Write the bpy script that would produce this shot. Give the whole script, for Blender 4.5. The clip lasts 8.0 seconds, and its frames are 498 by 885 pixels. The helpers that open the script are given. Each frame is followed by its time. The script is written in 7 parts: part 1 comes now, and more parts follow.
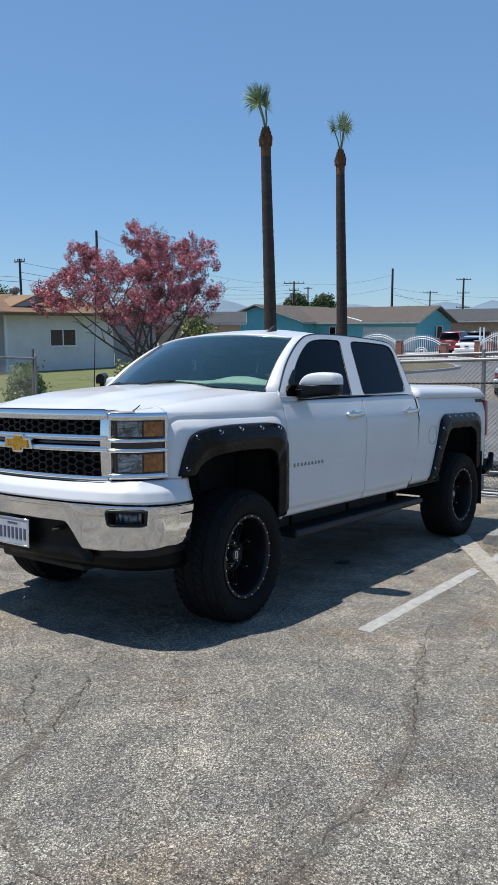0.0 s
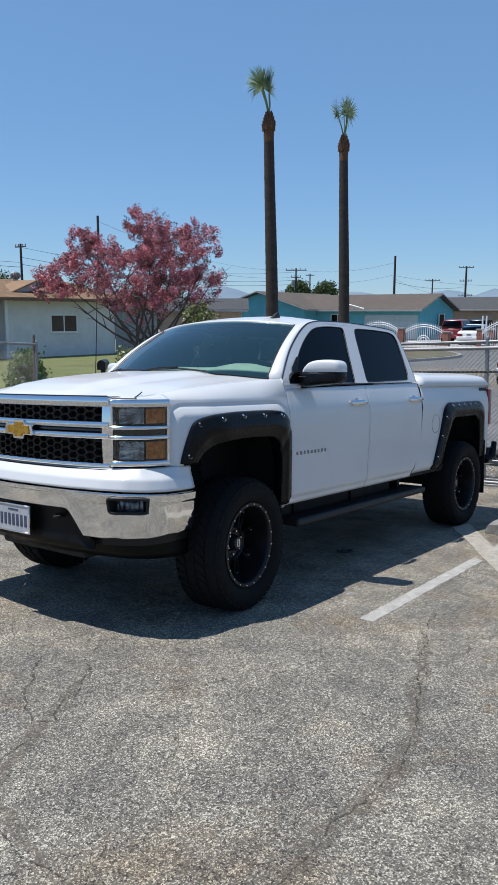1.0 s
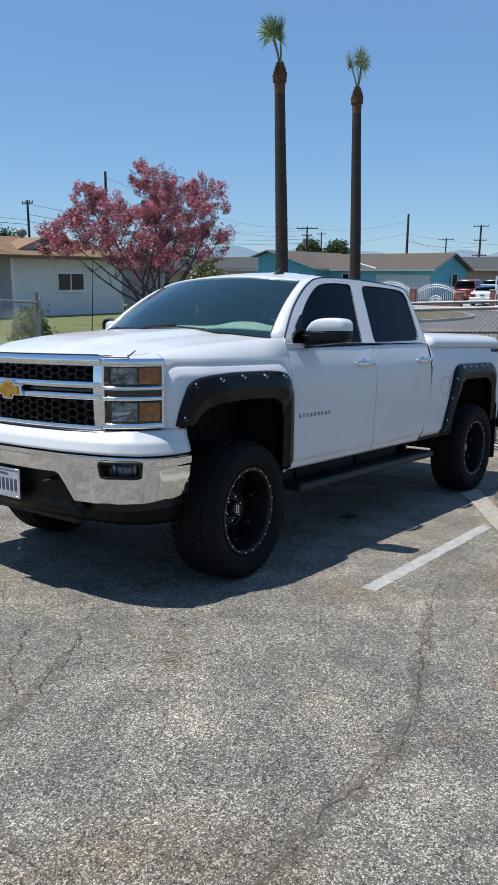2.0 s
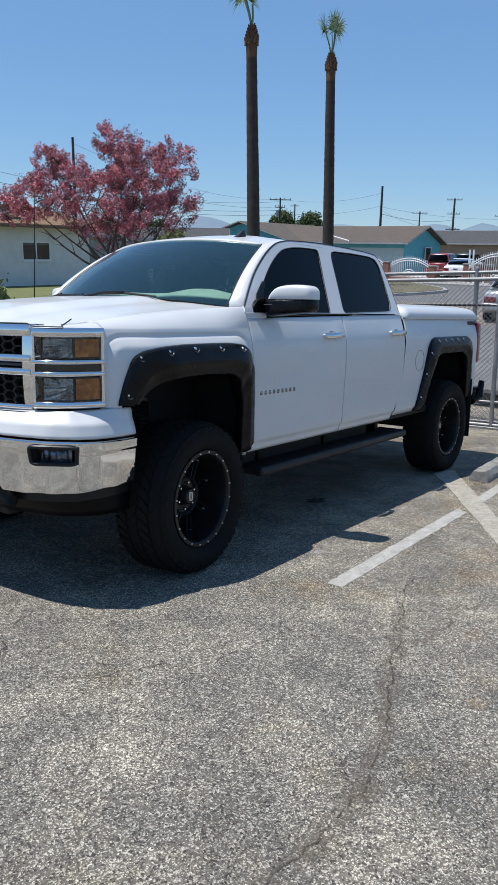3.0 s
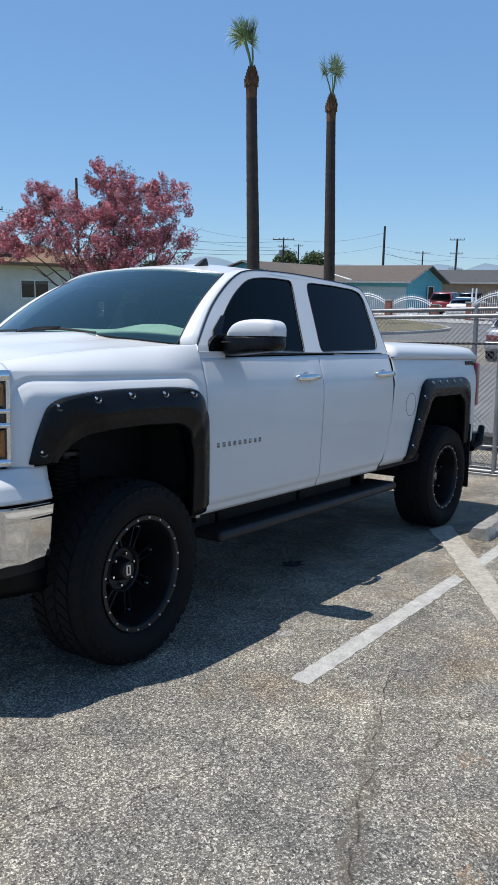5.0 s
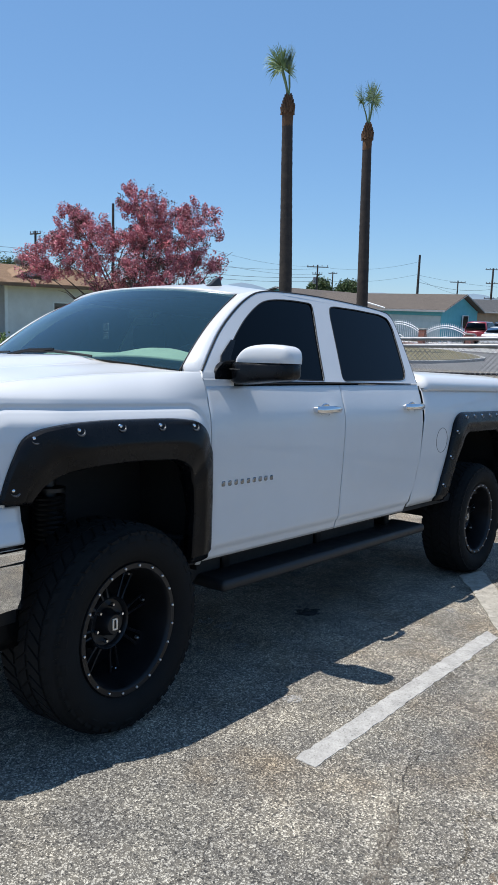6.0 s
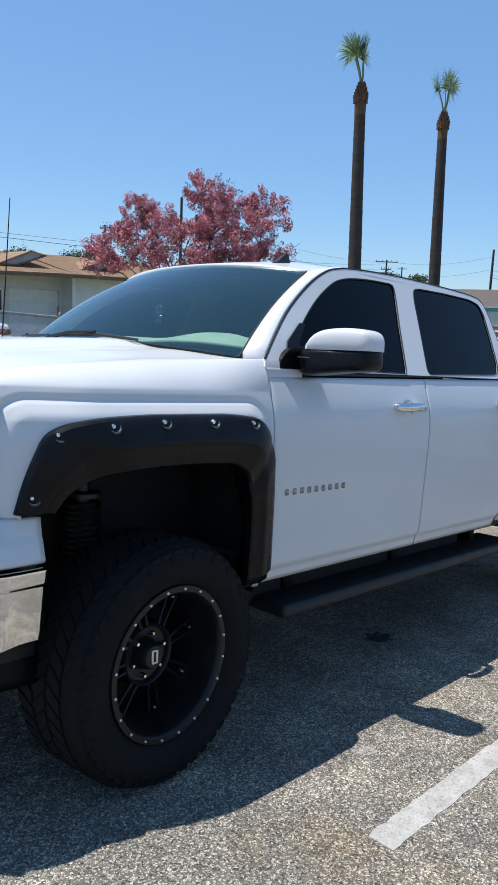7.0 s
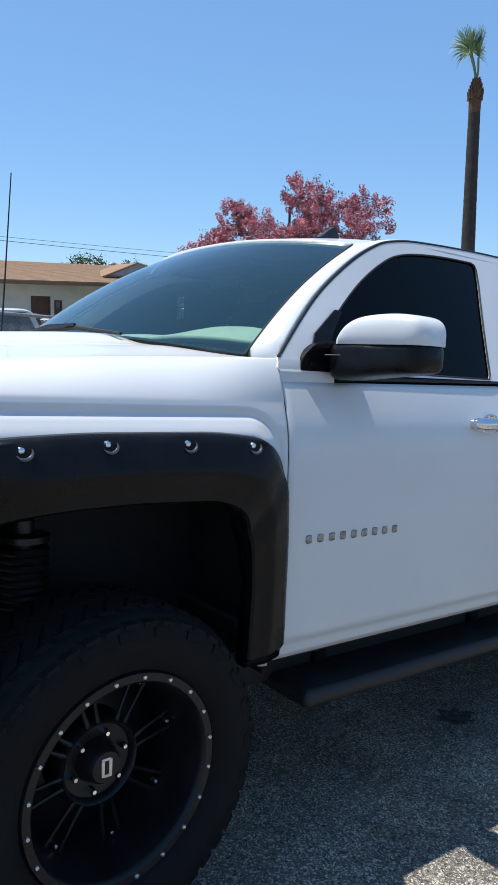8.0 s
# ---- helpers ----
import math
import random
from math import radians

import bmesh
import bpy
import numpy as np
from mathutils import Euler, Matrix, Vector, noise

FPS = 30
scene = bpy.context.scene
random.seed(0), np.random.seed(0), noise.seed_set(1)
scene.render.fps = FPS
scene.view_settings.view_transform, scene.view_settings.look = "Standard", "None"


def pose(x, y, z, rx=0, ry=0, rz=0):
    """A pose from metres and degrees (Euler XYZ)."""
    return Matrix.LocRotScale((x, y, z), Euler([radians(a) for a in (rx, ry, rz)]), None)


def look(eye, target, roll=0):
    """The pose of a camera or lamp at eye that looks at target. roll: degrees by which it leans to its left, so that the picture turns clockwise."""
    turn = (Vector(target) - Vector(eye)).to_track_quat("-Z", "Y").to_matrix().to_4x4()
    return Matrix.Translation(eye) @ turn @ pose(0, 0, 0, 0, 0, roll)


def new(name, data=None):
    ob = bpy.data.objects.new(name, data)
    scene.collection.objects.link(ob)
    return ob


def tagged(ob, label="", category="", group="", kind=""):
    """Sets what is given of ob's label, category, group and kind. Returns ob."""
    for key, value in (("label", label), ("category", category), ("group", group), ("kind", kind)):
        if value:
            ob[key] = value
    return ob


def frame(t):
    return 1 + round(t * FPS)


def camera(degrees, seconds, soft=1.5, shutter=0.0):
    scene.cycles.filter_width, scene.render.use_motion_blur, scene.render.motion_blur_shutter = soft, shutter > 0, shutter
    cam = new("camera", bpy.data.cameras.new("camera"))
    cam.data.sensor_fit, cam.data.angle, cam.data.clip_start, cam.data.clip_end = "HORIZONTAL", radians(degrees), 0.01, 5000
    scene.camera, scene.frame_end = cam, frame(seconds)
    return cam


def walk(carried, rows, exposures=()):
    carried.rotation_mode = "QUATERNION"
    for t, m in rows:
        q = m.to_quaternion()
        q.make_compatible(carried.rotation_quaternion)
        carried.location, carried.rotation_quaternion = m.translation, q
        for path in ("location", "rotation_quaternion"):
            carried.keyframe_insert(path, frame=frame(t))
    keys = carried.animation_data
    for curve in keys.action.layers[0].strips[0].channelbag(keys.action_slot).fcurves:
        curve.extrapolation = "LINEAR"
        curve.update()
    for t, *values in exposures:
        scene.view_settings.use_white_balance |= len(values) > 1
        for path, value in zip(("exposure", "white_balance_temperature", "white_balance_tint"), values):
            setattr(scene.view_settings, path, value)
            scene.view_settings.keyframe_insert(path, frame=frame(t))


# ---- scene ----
cam = camera(36.91, 8.0)
PATH = [
    (0, (-3.684, -3.876, 1.948), (-0.548, -1.468, 1.344), -0.15),
    (0.5, (-3.673, -3.861, 1.948), (-0.537, -1.457, 1.326), 0.07),
    (1, (-3.660, -3.841, 1.944), (-0.535, -1.437, 1.273), 0.20),
    (2.5, (-3.271, -3.689, 1.884), (-0.210, -1.307, 0.909), 0.49),
    (3, (-3.041, -3.565, 1.852), (0.085, -1.282, 0.842), 1.01),
    (3.5, (-2.837, -3.444, 1.850), (0.340, -1.214, 0.882), 1.22),
    (4, (-2.639, -3.445, 1.839), (0.524, -1.167, 0.939), 0.95),
    (4.5, (-2.461, -3.432, 1.823), (0.671, -1.094, 0.972), 0.69),
    (5.8, (-2.034, -3.223, 1.780), (1.104, -0.849, 1.062), 2.34),
    (6, (-1.929, -3.196, 1.783), (1.132, -0.714, 1.097), 1.96),
    (6.5, (-1.753, -3.068, 1.734), (1.131, -0.374, 1.080), 1.97),
    (7, (-1.535, -2.843, 1.711), (1.299, -0.113, 0.990), 2.42),
    (7.5, (-1.176, -2.688, 1.673), (1.373, 0.301, 0.920), 2.08),
    (8, (-0.763, -2.505, 1.631), (1.636, 0.621, 0.948), 1.73),
]
walk(cam, [(t, look(eye, target, roll)) for t, eye, target, roll in PATH],
     [(0, 0.38), (3, 0.40), (5, 0.48), (7, 0.64), (8, 0.72)])

# ---- world, sun ----
TILT = 4.75                       # the car park falls away towards the street
LOT = Matrix.Rotation(radians(-TILT), 4, Vector((0.606, -0.795, 0)))
SUN_DIR = (LOT.to_3x3() @ Vector((-0.285, 0.210, 1.0))).normalized()

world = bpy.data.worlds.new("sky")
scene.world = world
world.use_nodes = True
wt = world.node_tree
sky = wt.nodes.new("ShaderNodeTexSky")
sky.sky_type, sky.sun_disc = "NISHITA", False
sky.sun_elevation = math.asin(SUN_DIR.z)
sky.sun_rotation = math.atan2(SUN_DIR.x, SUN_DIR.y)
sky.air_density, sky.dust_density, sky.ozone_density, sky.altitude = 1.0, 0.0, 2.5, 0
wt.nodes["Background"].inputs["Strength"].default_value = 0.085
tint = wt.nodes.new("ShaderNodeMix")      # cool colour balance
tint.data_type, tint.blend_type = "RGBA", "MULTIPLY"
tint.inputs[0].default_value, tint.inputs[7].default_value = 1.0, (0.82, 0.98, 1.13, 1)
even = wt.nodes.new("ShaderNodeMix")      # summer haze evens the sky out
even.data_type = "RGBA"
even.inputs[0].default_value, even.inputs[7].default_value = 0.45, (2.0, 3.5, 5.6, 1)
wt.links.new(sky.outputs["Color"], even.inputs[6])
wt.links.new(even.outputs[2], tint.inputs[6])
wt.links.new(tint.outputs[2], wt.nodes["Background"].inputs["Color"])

sun = new("sun", bpy.data.lights.new("sun", "SUN"))
sun.data.energy, sun.data.angle, sun.data.color = 4.0, radians(0.53), (1.0, 0.965, 0.92)
sun.matrix_world = look(SUN_DIR * 60, (0, 0, 0))

# ---- materials ----
def node(t, kind, **inputs):
    n = t.nodes.new(kind)
    for k, v in inputs.items():
        n.inputs[k].default_value = v
    return n


def surface(name, dark, light, rough=0.6, metal=0.0, scale=6.0, fine=90.0, bump=0.0, grain=0.25, coat=0.0, rough_var=0.12, spec=0.5):
    """A principled material whose colour, gloss and relief vary at a broad and a fine scale."""
    m = bpy.data.materials.new(name)
    m.use_nodes = True
    t = m.node_tree
    b = t.nodes["Principled BSDF"]
    co = t.nodes.new("ShaderNodeTexCoord")
    n1 = node(t, "ShaderNodeTexNoise", Scale=scale, Detail=5.0, Roughness=0.6)
    n2 = node(t, "ShaderNodeTexNoise", Scale=fine, Detail=3.0, Roughness=0.7)
    t.links.new(co.outputs["Object"], n1.inputs["Vector"])
    t.links.new(co.outputs["Object"], n2.inputs["Vector"])
    mixf = node(t, "ShaderNodeMix")
    mixf.inputs[0].default_value = grain
    t.links.new(n1.outputs["Fac"], mixf.inputs[2])
    t.links.new(n2.outputs["Fac"], mixf.inputs[3])
    ramp = t.nodes.new("ShaderNodeValToRGB")
    ramp.color_ramp.elements[0].position, ramp.color_ramp.elements[0].color = 0.36, (*dark, 1)
    ramp.color_ramp.elements[1].position, ramp.color_ramp.elements[1].color = 0.64, (*light, 1)
    t.links.new(mixf.outputs[0], ramp.inputs["Fac"])
    t.links.new(ramp.outputs["Color"], b.inputs["Base Color"])
    mr = node(t, "ShaderNodeMapRange")
    mr.inputs[1].default_value, mr.inputs[2].default_value = 0.3, 0.7
    mr.inputs[3].default_value, mr.inputs[4].default_value = max(rough - rough_var, 0.02), min(rough + rough_var, 1)
    t.links.new(n1.outputs["Fac"], mr.inputs[0])
    t.links.new(mr.outputs[0], b.inputs["Roughness"])
    b.inputs["Metallic"].default_value = metal
    b.inputs["Specular IOR Level"].default_value = spec
    b.inputs["Coat Weight"].default_value = coat
    b.inputs["Coat Roughness"].default_value = 0.04
    if bump:
        bp = node(t, "ShaderNodeBump", Strength=0.5, Distance=bump)
        t.links.new(n2.outputs["Fac"], bp.inputs["Height"])
        t.links.new(bp.outputs["Normal"], b.inputs["Normal"])
    return m


def glass(name, tint, gloss=1.5, sky_sheen=0.0):
    """Thin pane: tinted see-through with mirror gloss by Fresnel."""
    m = bpy.data.materials.new(name)
    m.use_nodes = True
    t = m.node_tree
    t.nodes.remove(t.nodes["Principled BSDF"])
    tr = node(t, "ShaderNodeBsdfTransparent", Color=(*tint, 1))
    gl = node(t, "ShaderNodeBsdfGlossy", Color=(0.95, 0.97, 1.0, 1), Roughness=0.01)
    fr = node(t, "ShaderNodeFresnel", IOR=gloss)
    mx = t.nodes.new("ShaderNodeMixShader")
    t.links.new(fr.outputs[0], mx.inputs[0])
    if sky_sheen:
        # sky reflection on the pane, put in as a thin even blue diffuse layer
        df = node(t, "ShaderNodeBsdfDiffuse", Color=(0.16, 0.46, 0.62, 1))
        dm = node(t, "ShaderNodeMixShader", Fac=sky_sheen)
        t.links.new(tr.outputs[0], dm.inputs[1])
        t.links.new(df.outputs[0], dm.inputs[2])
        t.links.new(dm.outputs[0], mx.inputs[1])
    else:
        t.links.new(tr.outputs[0], mx.inputs[1])
    t.links.new(gl.outputs[0], mx.inputs[2])
    t.links.new(mx.outputs[0], t.nodes["Material Output"].inputs["Surface"])
    return m


def asphalt_mat():
    m = bpy.data.materials.new("weathered asphalt")
    m.use_nodes = True
    t = m.node_tree
    b = t.nodes["Principled BSDF"]
    co = t.nodes.new("ShaderNodeTexCoord")
    P = co.outputs["Object"]

    def noise_tex(scale, detail=4.0, rough=0.6):
        n = node(t, "ShaderNodeTexNoise", Scale=scale, Detail=detail, Roughness=rough)
        t.links.new(P, n.inputs["Vector"])
        return n

    def ramp(src, p0, c0, p1, c1):
        r = t.nodes.new("ShaderNodeValToRGB")
        r.color_ramp.elements[0].position, r.color_ramp.elements[0].color = p0, (*c0, 1)
        r.color_ramp.elements[1].position, r.color_ramp.elements[1].color = p1, (*c1, 1)
        t.links.new(src, r.inputs["Fac"])
        return r.outputs["Color"]

    def mix(kind, fac, a, c):
        x = t.nodes.new("ShaderNodeMix")
        x.data_type, x.blend_type = "RGBA", kind
        if isinstance(fac, float):
            x.inputs[0].default_value = fac
        else:
            t.links.new(fac, x.inputs[0])
        t.links.new(a, x.inputs[6])
        t.links.new(c, x.inputs[7])
        return x.outputs[2]

    stones = node(t, "ShaderNodeTexVoronoi", Scale=150.0)
    t.links.new(P, stones.inputs["Vector"])
    small = node(t, "ShaderNodeTexVoronoi", Scale=280.0)
    t.links.new(P, small.inputs["Vector"])
    sep = t.nodes.new("ShaderNodeSeparateColor")
    t.links.new(stones.outputs["Color"], sep.inputs[0])
    sep2 = t.nodes.new("ShaderNodeSeparateColor")
    t.links.new(small.outputs["Color"], sep2.inputs[0])
    # worn binder, pale stones standing out of it and dark pits between
    binder = ramp(noise_tex(420.0, 2.0, 0.6).outputs["Fac"], 0.35, (0.118, 0.108, 0.092), 0.65, (0.200, 0.185, 0.160))
    pale = ramp(sep.outputs[0], 0.76, (0, 0, 0), 0.86, (1, 1, 1))
    grit = ramp(sep2.outputs[1], 0.74, (0, 0, 0), 0.92, (1, 1, 1))
    pits = ramp(sep.outputs[1], 0.08, (1, 1, 1), 0.20, (0, 0, 0))
    tone = ramp(sep2.outputs[2], 0.0, (0.29, 0.27, 0.232), 1.0, (0.70, 0.66, 0.58))
    dark = ramp(sep2.outputs[0], 0.0, (0.045, 0.043, 0.040), 1.0, (0.09, 0.086, 0.08))
    base = mix("MIX", pale, binder, tone)
    base = mix("MIX", grit, base, tone)
    base = mix("MIX", pits, base, dark)
    broad = ramp(noise_tex(0.9, 6.0).outputs["Fac"], 0.35, (0.78, 0.79, 0.78), 0.68, (1.10, 1.07, 1.00))
    base = mix("MULTIPLY", 1.0, base, broad)
    # clusters of stones and bare binder, a few centimetres across
    clus = ramp(noise_tex(34.0, 4.0, 0.75).outputs["Fac"], 0.34, (0.76, 0.76, 0.77), 0.66, (1.24, 1.23, 1.20))
    base = mix("MULTIPLY", 1.0, base, clus)
    # brown dirt washed together in broad drifts
    dirt = ramp(noise_tex(1.15, 7.0, 0.7).outputs["Fac"], 0.50, (1, 1, 1), 0.66, (0.90, 0.80, 0.69))
    base = mix("MULTIPLY", 1.0, base, dirt)
    patch = ramp(noise_tex(3.6, 5.0, 0.65).outputs["Fac"], 0.36, (0.74, 0.74, 0.76), 0.66, (1.12, 1.11, 1.09))
    base = mix("MULTIPLY", 1.0, base, patch)
    # oil spots
    oil = ramp(noise_tex(1.7, 3.0, 0.5).outputs["Fac"], 0.66, (1, 1, 1), 0.78, (0.66, 0.66, 0.66))
    base = mix("MULTIPLY", 1.0, base, oil)
    # crack lines: cell borders bent by noise, broken up by a broad mask
    warp = noise_tex(2.4, 5.0, 0.65)
    add = t.nodes.new("ShaderNodeVectorMath")
    add.operation = "MULTIPLY_ADD"
    add.inputs[1].default_value = (0.9, 0.9, 0.9)
    t.links.new(warp.outputs["Color"], add.inputs[0])
    t.links.new(P, add.inputs[2])
    cell = t.nodes.new("ShaderNodeTexVoronoi")
    cell.feature = "DISTANCE_TO_EDGE"
    cell.inputs["Scale"].default_value = 0.62
    t.links.new(add.outputs[0], cell.inputs["Vector"])
    crack = ramp(cell.outputs["Distance"], 0.0, (1, 1, 1), 0.014, (0, 0, 0))
    mask = ramp(noise_tex(0.75, 2.0).outputs["Fac"], 0.44, (0, 0, 0), 0.60, (1, 1, 1))
    crack = mix("MULTIPLY", 1.0, crack, mask)
    inv = t.nodes.new("ShaderNodeInvert")
    t.links.new(crack, inv.inputs["Color"])
    soft = ramp(inv.outputs[0], 0.0, (0.48, 0.44, 0.38), 1.0, (1, 1, 1))
    base = mix("MULTIPLY", 1.0, base, soft)
    t.links.new(base, b.inputs["Base Color"])
    b.inputs["Roughness"].default_value = 0.82
    b.inputs["Specular IOR Level"].default_value = 0.35
    h = mix("SUBTRACT", 0.8, mix("ADD", 1.0, stones.outputs["Distance"], small.outputs["Distance"]), crack)
    bp = node(t, "ShaderNodeBump", Strength=0.55, Distance=0.004)
    t.links.new(h, bp.inputs["Height"])
    t.links.new(bp.outputs["Normal"], b.inputs["Normal"])
    return m


ASPHALT = asphalt_mat()
WHITE_PAINT = surface("white car paint", (0.605, 0.61, 0.61), (0.635, 0.64, 0.64), rough=0.36, coat=0.5, scale=2.5, fine=400, grain=0.2, rough_var=0.05)
CHROME = surface("chrome", (0.74, 0.75, 0.76), (0.78, 0.79, 0.80), rough=0.055, metal=1.0, scale=5, fine=60, rough_var=0.012)
BLACK_PLASTIC = surface("textured black plastic", (0.003, 0.0032, 0.004), (0.006, 0.0063, 0.0075), rough=0.26, spec=0.20, scale=8, fine=700, bump=0.0006, rough_var=0.1)
STEP_BLACK = surface("step black", (0.012, 0.012, 0.012), (0.024, 0.024, 0.025), rough=0.5, spec=0.35, scale=9, fine=200)
SATIN_BLACK = surface("satin black", (0.006, 0.006, 0.007), (0.012, 0.012, 0.013), rough=0.36, spec=0.32, scale=9, fine=200, rough_var=0.1)
VALANCE = surface("black valance plastic", (0.003, 0.003, 0.003), (0.006, 0.006, 0.006), rough=0.38, spec=0.14, scale=9, fine=200)
HONEY = surface("gloss black mesh", (0.010, 0.010, 0.011), (0.020, 0.020, 0.022), rough=0.2, scale=30, fine=200)
GLOSS_BLACK = surface("gloss black", (0.006, 0.006, 0.007), (0.012, 0.012, 0.013), rough=0.12, scale=9, fine=200, coat=0.6, rough_var=0.05)
UNDERBODY = surface("dusty dark steel", (0.005, 0.005, 0.005), (0.014, 0.013, 0.012), rough=0.75, scale=7, fine=60, bump=0.001)
STRUT = surface("dusty black strut", (0.004, 0.004, 0.004), (0.011, 0.011, 0.010), rough=0.4, scale=20, fine=90)
RUBBER = surface("tyre rubber", (0.006, 0.006, 0.006), (0.013, 0.0128, 0.0125), rough=0.8, scale=7, fine=150, bump=0.0012, spec=0.15)
SEAL = surface("rubber seal", (0.008, 0.008, 0.008), (0.014, 0.014, 0.014), rough=0.6)
AMBER = surface("amber lens", (0.42, 0.080, 0.003), (0.95, 0.30, 0.014), rough=0.2, scale=34, fine=160)
RED_LENS = surface("red lens", (0.16, 0.008, 0.008), (0.24, 0.012, 0.010), rough=0.12, coat=1.0, scale=30, fine=120)
POCKET_GLINT = surface("bolt pocket glint grey", (0.05, 0.052, 0.055), (0.09, 0.092, 0.095), rough=0.3, scale=60, fine=300)
FOG_LENS = surface("smoked fog lamp lens", (0.03, 0.035, 0.045), (0.24, 0.26, 0.29), rough=0.12, metal=0.6, scale=26, fine=60)
REFLECTOR = surface("lamp reflector", (0.09, 0.095, 0.10), (0.78, 0.79, 0.80), rough=0.28, metal=0.9, scale=14, fine=60)
GOLD = surface("gold emblem", (0.40, 0.21, 0.025), (0.52, 0.30, 0.045), rough=0.3, metal=0.6, scale=30, fine=200)
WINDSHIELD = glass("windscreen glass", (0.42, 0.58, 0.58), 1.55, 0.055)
LENS_GLASS = glass("clear lens", (0.88, 0.9, 0.9), 1.45)
TINT_GLASS = glass("dark tinted glass", (0.022, 0.026, 0.034), 1.22)
BADGE = surface("dull chrome badge", (0.20, 0.205, 0.21), (0.40, 0.41, 0.42), rough=0.18, metal=0.9, scale=40, fine=200)
DASH = surface("pale green dash cover", (0.34, 0.44, 0.35), (0.44, 0.55, 0.43), rough=0.85, scale=9, fine=300, bump=0.001)
CABIN = surface("dark cabin trim", (0.008, 0.009, 0.010), (0.018, 0.019, 0.020), rough=0.8, scale=9, fine=300)
ALUMINIUM = surface("raw aluminium", (0.55, 0.56, 0.57), (0.7, 0.71, 0.72), rough=0.3, metal=1.0)
PLATE_WHITE = surface("plate white", (0.34, 0.35, 0.37), (0.46, 0.47, 0.49), rough=0.4, scale=12)
PLATE_BLUE = surface("plate blue", (0.04, 0.05, 0.09), (0.06, 0.07, 0.12), rough=0.4, scale=12)


def broken(name, dark, light, amount, scale, lo=0.42, hi=0.62):
    """A stain or crack filling that breaks up into the surface below it."""
    m = surface(name, dark, light, rough=0.95, scale=14, fine=150, grain=0.5)
    t = m.node_tree
    co = t.nodes.new("ShaderNodeTexCoord")
    n = node(t, "ShaderNodeTexNoise", Scale=scale, Detail=6.0, Roughness=0.75)
    t.links.new(co.outputs["Object"], n.inputs["Vector"])
    mr = node(t, "ShaderNodeMapRange")
    mr.inputs[1].default_value, mr.inputs[2].default_value, mr.inputs[4].default_value = lo, hi, amount
    t.links.new(n.outputs["Fac"], mr.inputs[0])
    tr = t.nodes.new("ShaderNodeBsdfTransparent")
    mx = t.nodes.new("ShaderNodeMixShader")
    t.links.new(mr.outputs[0], mx.inputs[0])
    t.links.new(tr.outputs[0], mx.inputs[1])
    t.links.new(t.nodes["Principled BSDF"].outputs[0], mx.inputs[2])
    t.links.new(mx.outputs[0], t.nodes["Material Output"].inputs["Surface"])
    return m

# ---- mesh tools ----
def part(name, bm, material, parent=None, label="", smooth=True, angle=40, normals=True, solid=0.0, bevel=0.0):
    """Links a bmesh as one mesh object under a thing or under a part."""
    if normals:
        bmesh.ops.recalc_face_normals(bm, faces=bm.faces)
    me = bpy.data.meshes.new(name)
    bm.to_mesh(me)
    bm.free()
    for mm in (material if isinstance(material, (list, tuple)) else (material,)):
        me.materials.append(mm)
    if smooth:
        me.polygons.foreach_set("use_smooth", [True] * len(me.polygons))
        me.set_sharp_from_angle(angle=radians(angle))
    ob = new(name, me)
    ob.parent = parent
    if solid:
        s = ob.modifiers.new("thickness", "SOLIDIFY")
        s.thickness, s.offset = solid, -1
    if bevel:
        v = ob.modifiers.new("edge", "BEVEL")
        v.width, v.segments, v.limit_method = bevel, 2, "ANGLE"
    if label:
        tagged(ob, label)
    return ob


def thing(name, m, label, category, group="", kind=""):
    ob = new(name)
    ob.matrix_world = m
    ob.empty_display_size = 0.2
    return tagged(ob, label, category, group, kind)


def box(bm, x0, x1, y0, y1, z0, z1, m=None):
    vs = [bm.verts.new(p) for p in ((x0, y0, z0), (x1, y0, z0), (x1, y1, z0), (x0, y1, z0), (x0, y0, z1), (x1, y0, z1), (x1, y1, z1), (x0, y1, z1))]
    for f in ((3, 2, 1, 0), (4, 5, 6, 7), (0, 1, 5, 4), (1, 2, 6, 5), (2, 3, 7, 6), (3, 0, 4, 7)):
        bm.faces.new([vs[i] for i in f])
    if m is not None:
        bmesh.ops.transform(bm, matrix=m, verts=vs)
    return vs


def rbox(x0, x1, y0, y1, z0, z1, r=0.01, seg=2):
    """A box with rounded edges, as a new bmesh."""
    bm = bmesh.new()
    box(bm, x0, x1, y0, y1, z0, z1)
    bmesh.ops.bevel(bm, geom=bm.edges[:], offset=r, segments=seg, affect="EDGES", profile=0.5)
    return bm


def tube(bm, pts, radii, n=8, cap=True):
    """A tube along points with a radius at each."""
    pts = [Vector(p) for p in pts]
    if not hasattr(radii, "__len__"):
        radii = [radii] * len(pts)
    rings, up = [], None
    for i, p in enumerate(pts):
        d = (pts[min(i + 1, len(pts) - 1)] - pts[max(i - 1, 0)]).normalized()
        if up is None:
            up = d.orthogonal().normalized()
        up = (up - d * up.dot(d)).normalized()
        side = d.cross(up)
        rings.append([bm.verts.new(p + radii[i] * (math.cos(a) * up + math.sin(a) * side)) for a in [2 * math.pi * k / n for k in range(n)]])
    for a, c in zip(rings, rings[1:]):
        for k in range(n):
            bm.faces.new((a[k], a[(k + 1) % n], c[(k + 1) % n], c[k]))
    if cap:
        bm.faces.new(rings[0][::-1])
        bm.faces.new(rings[-1])
    return rings


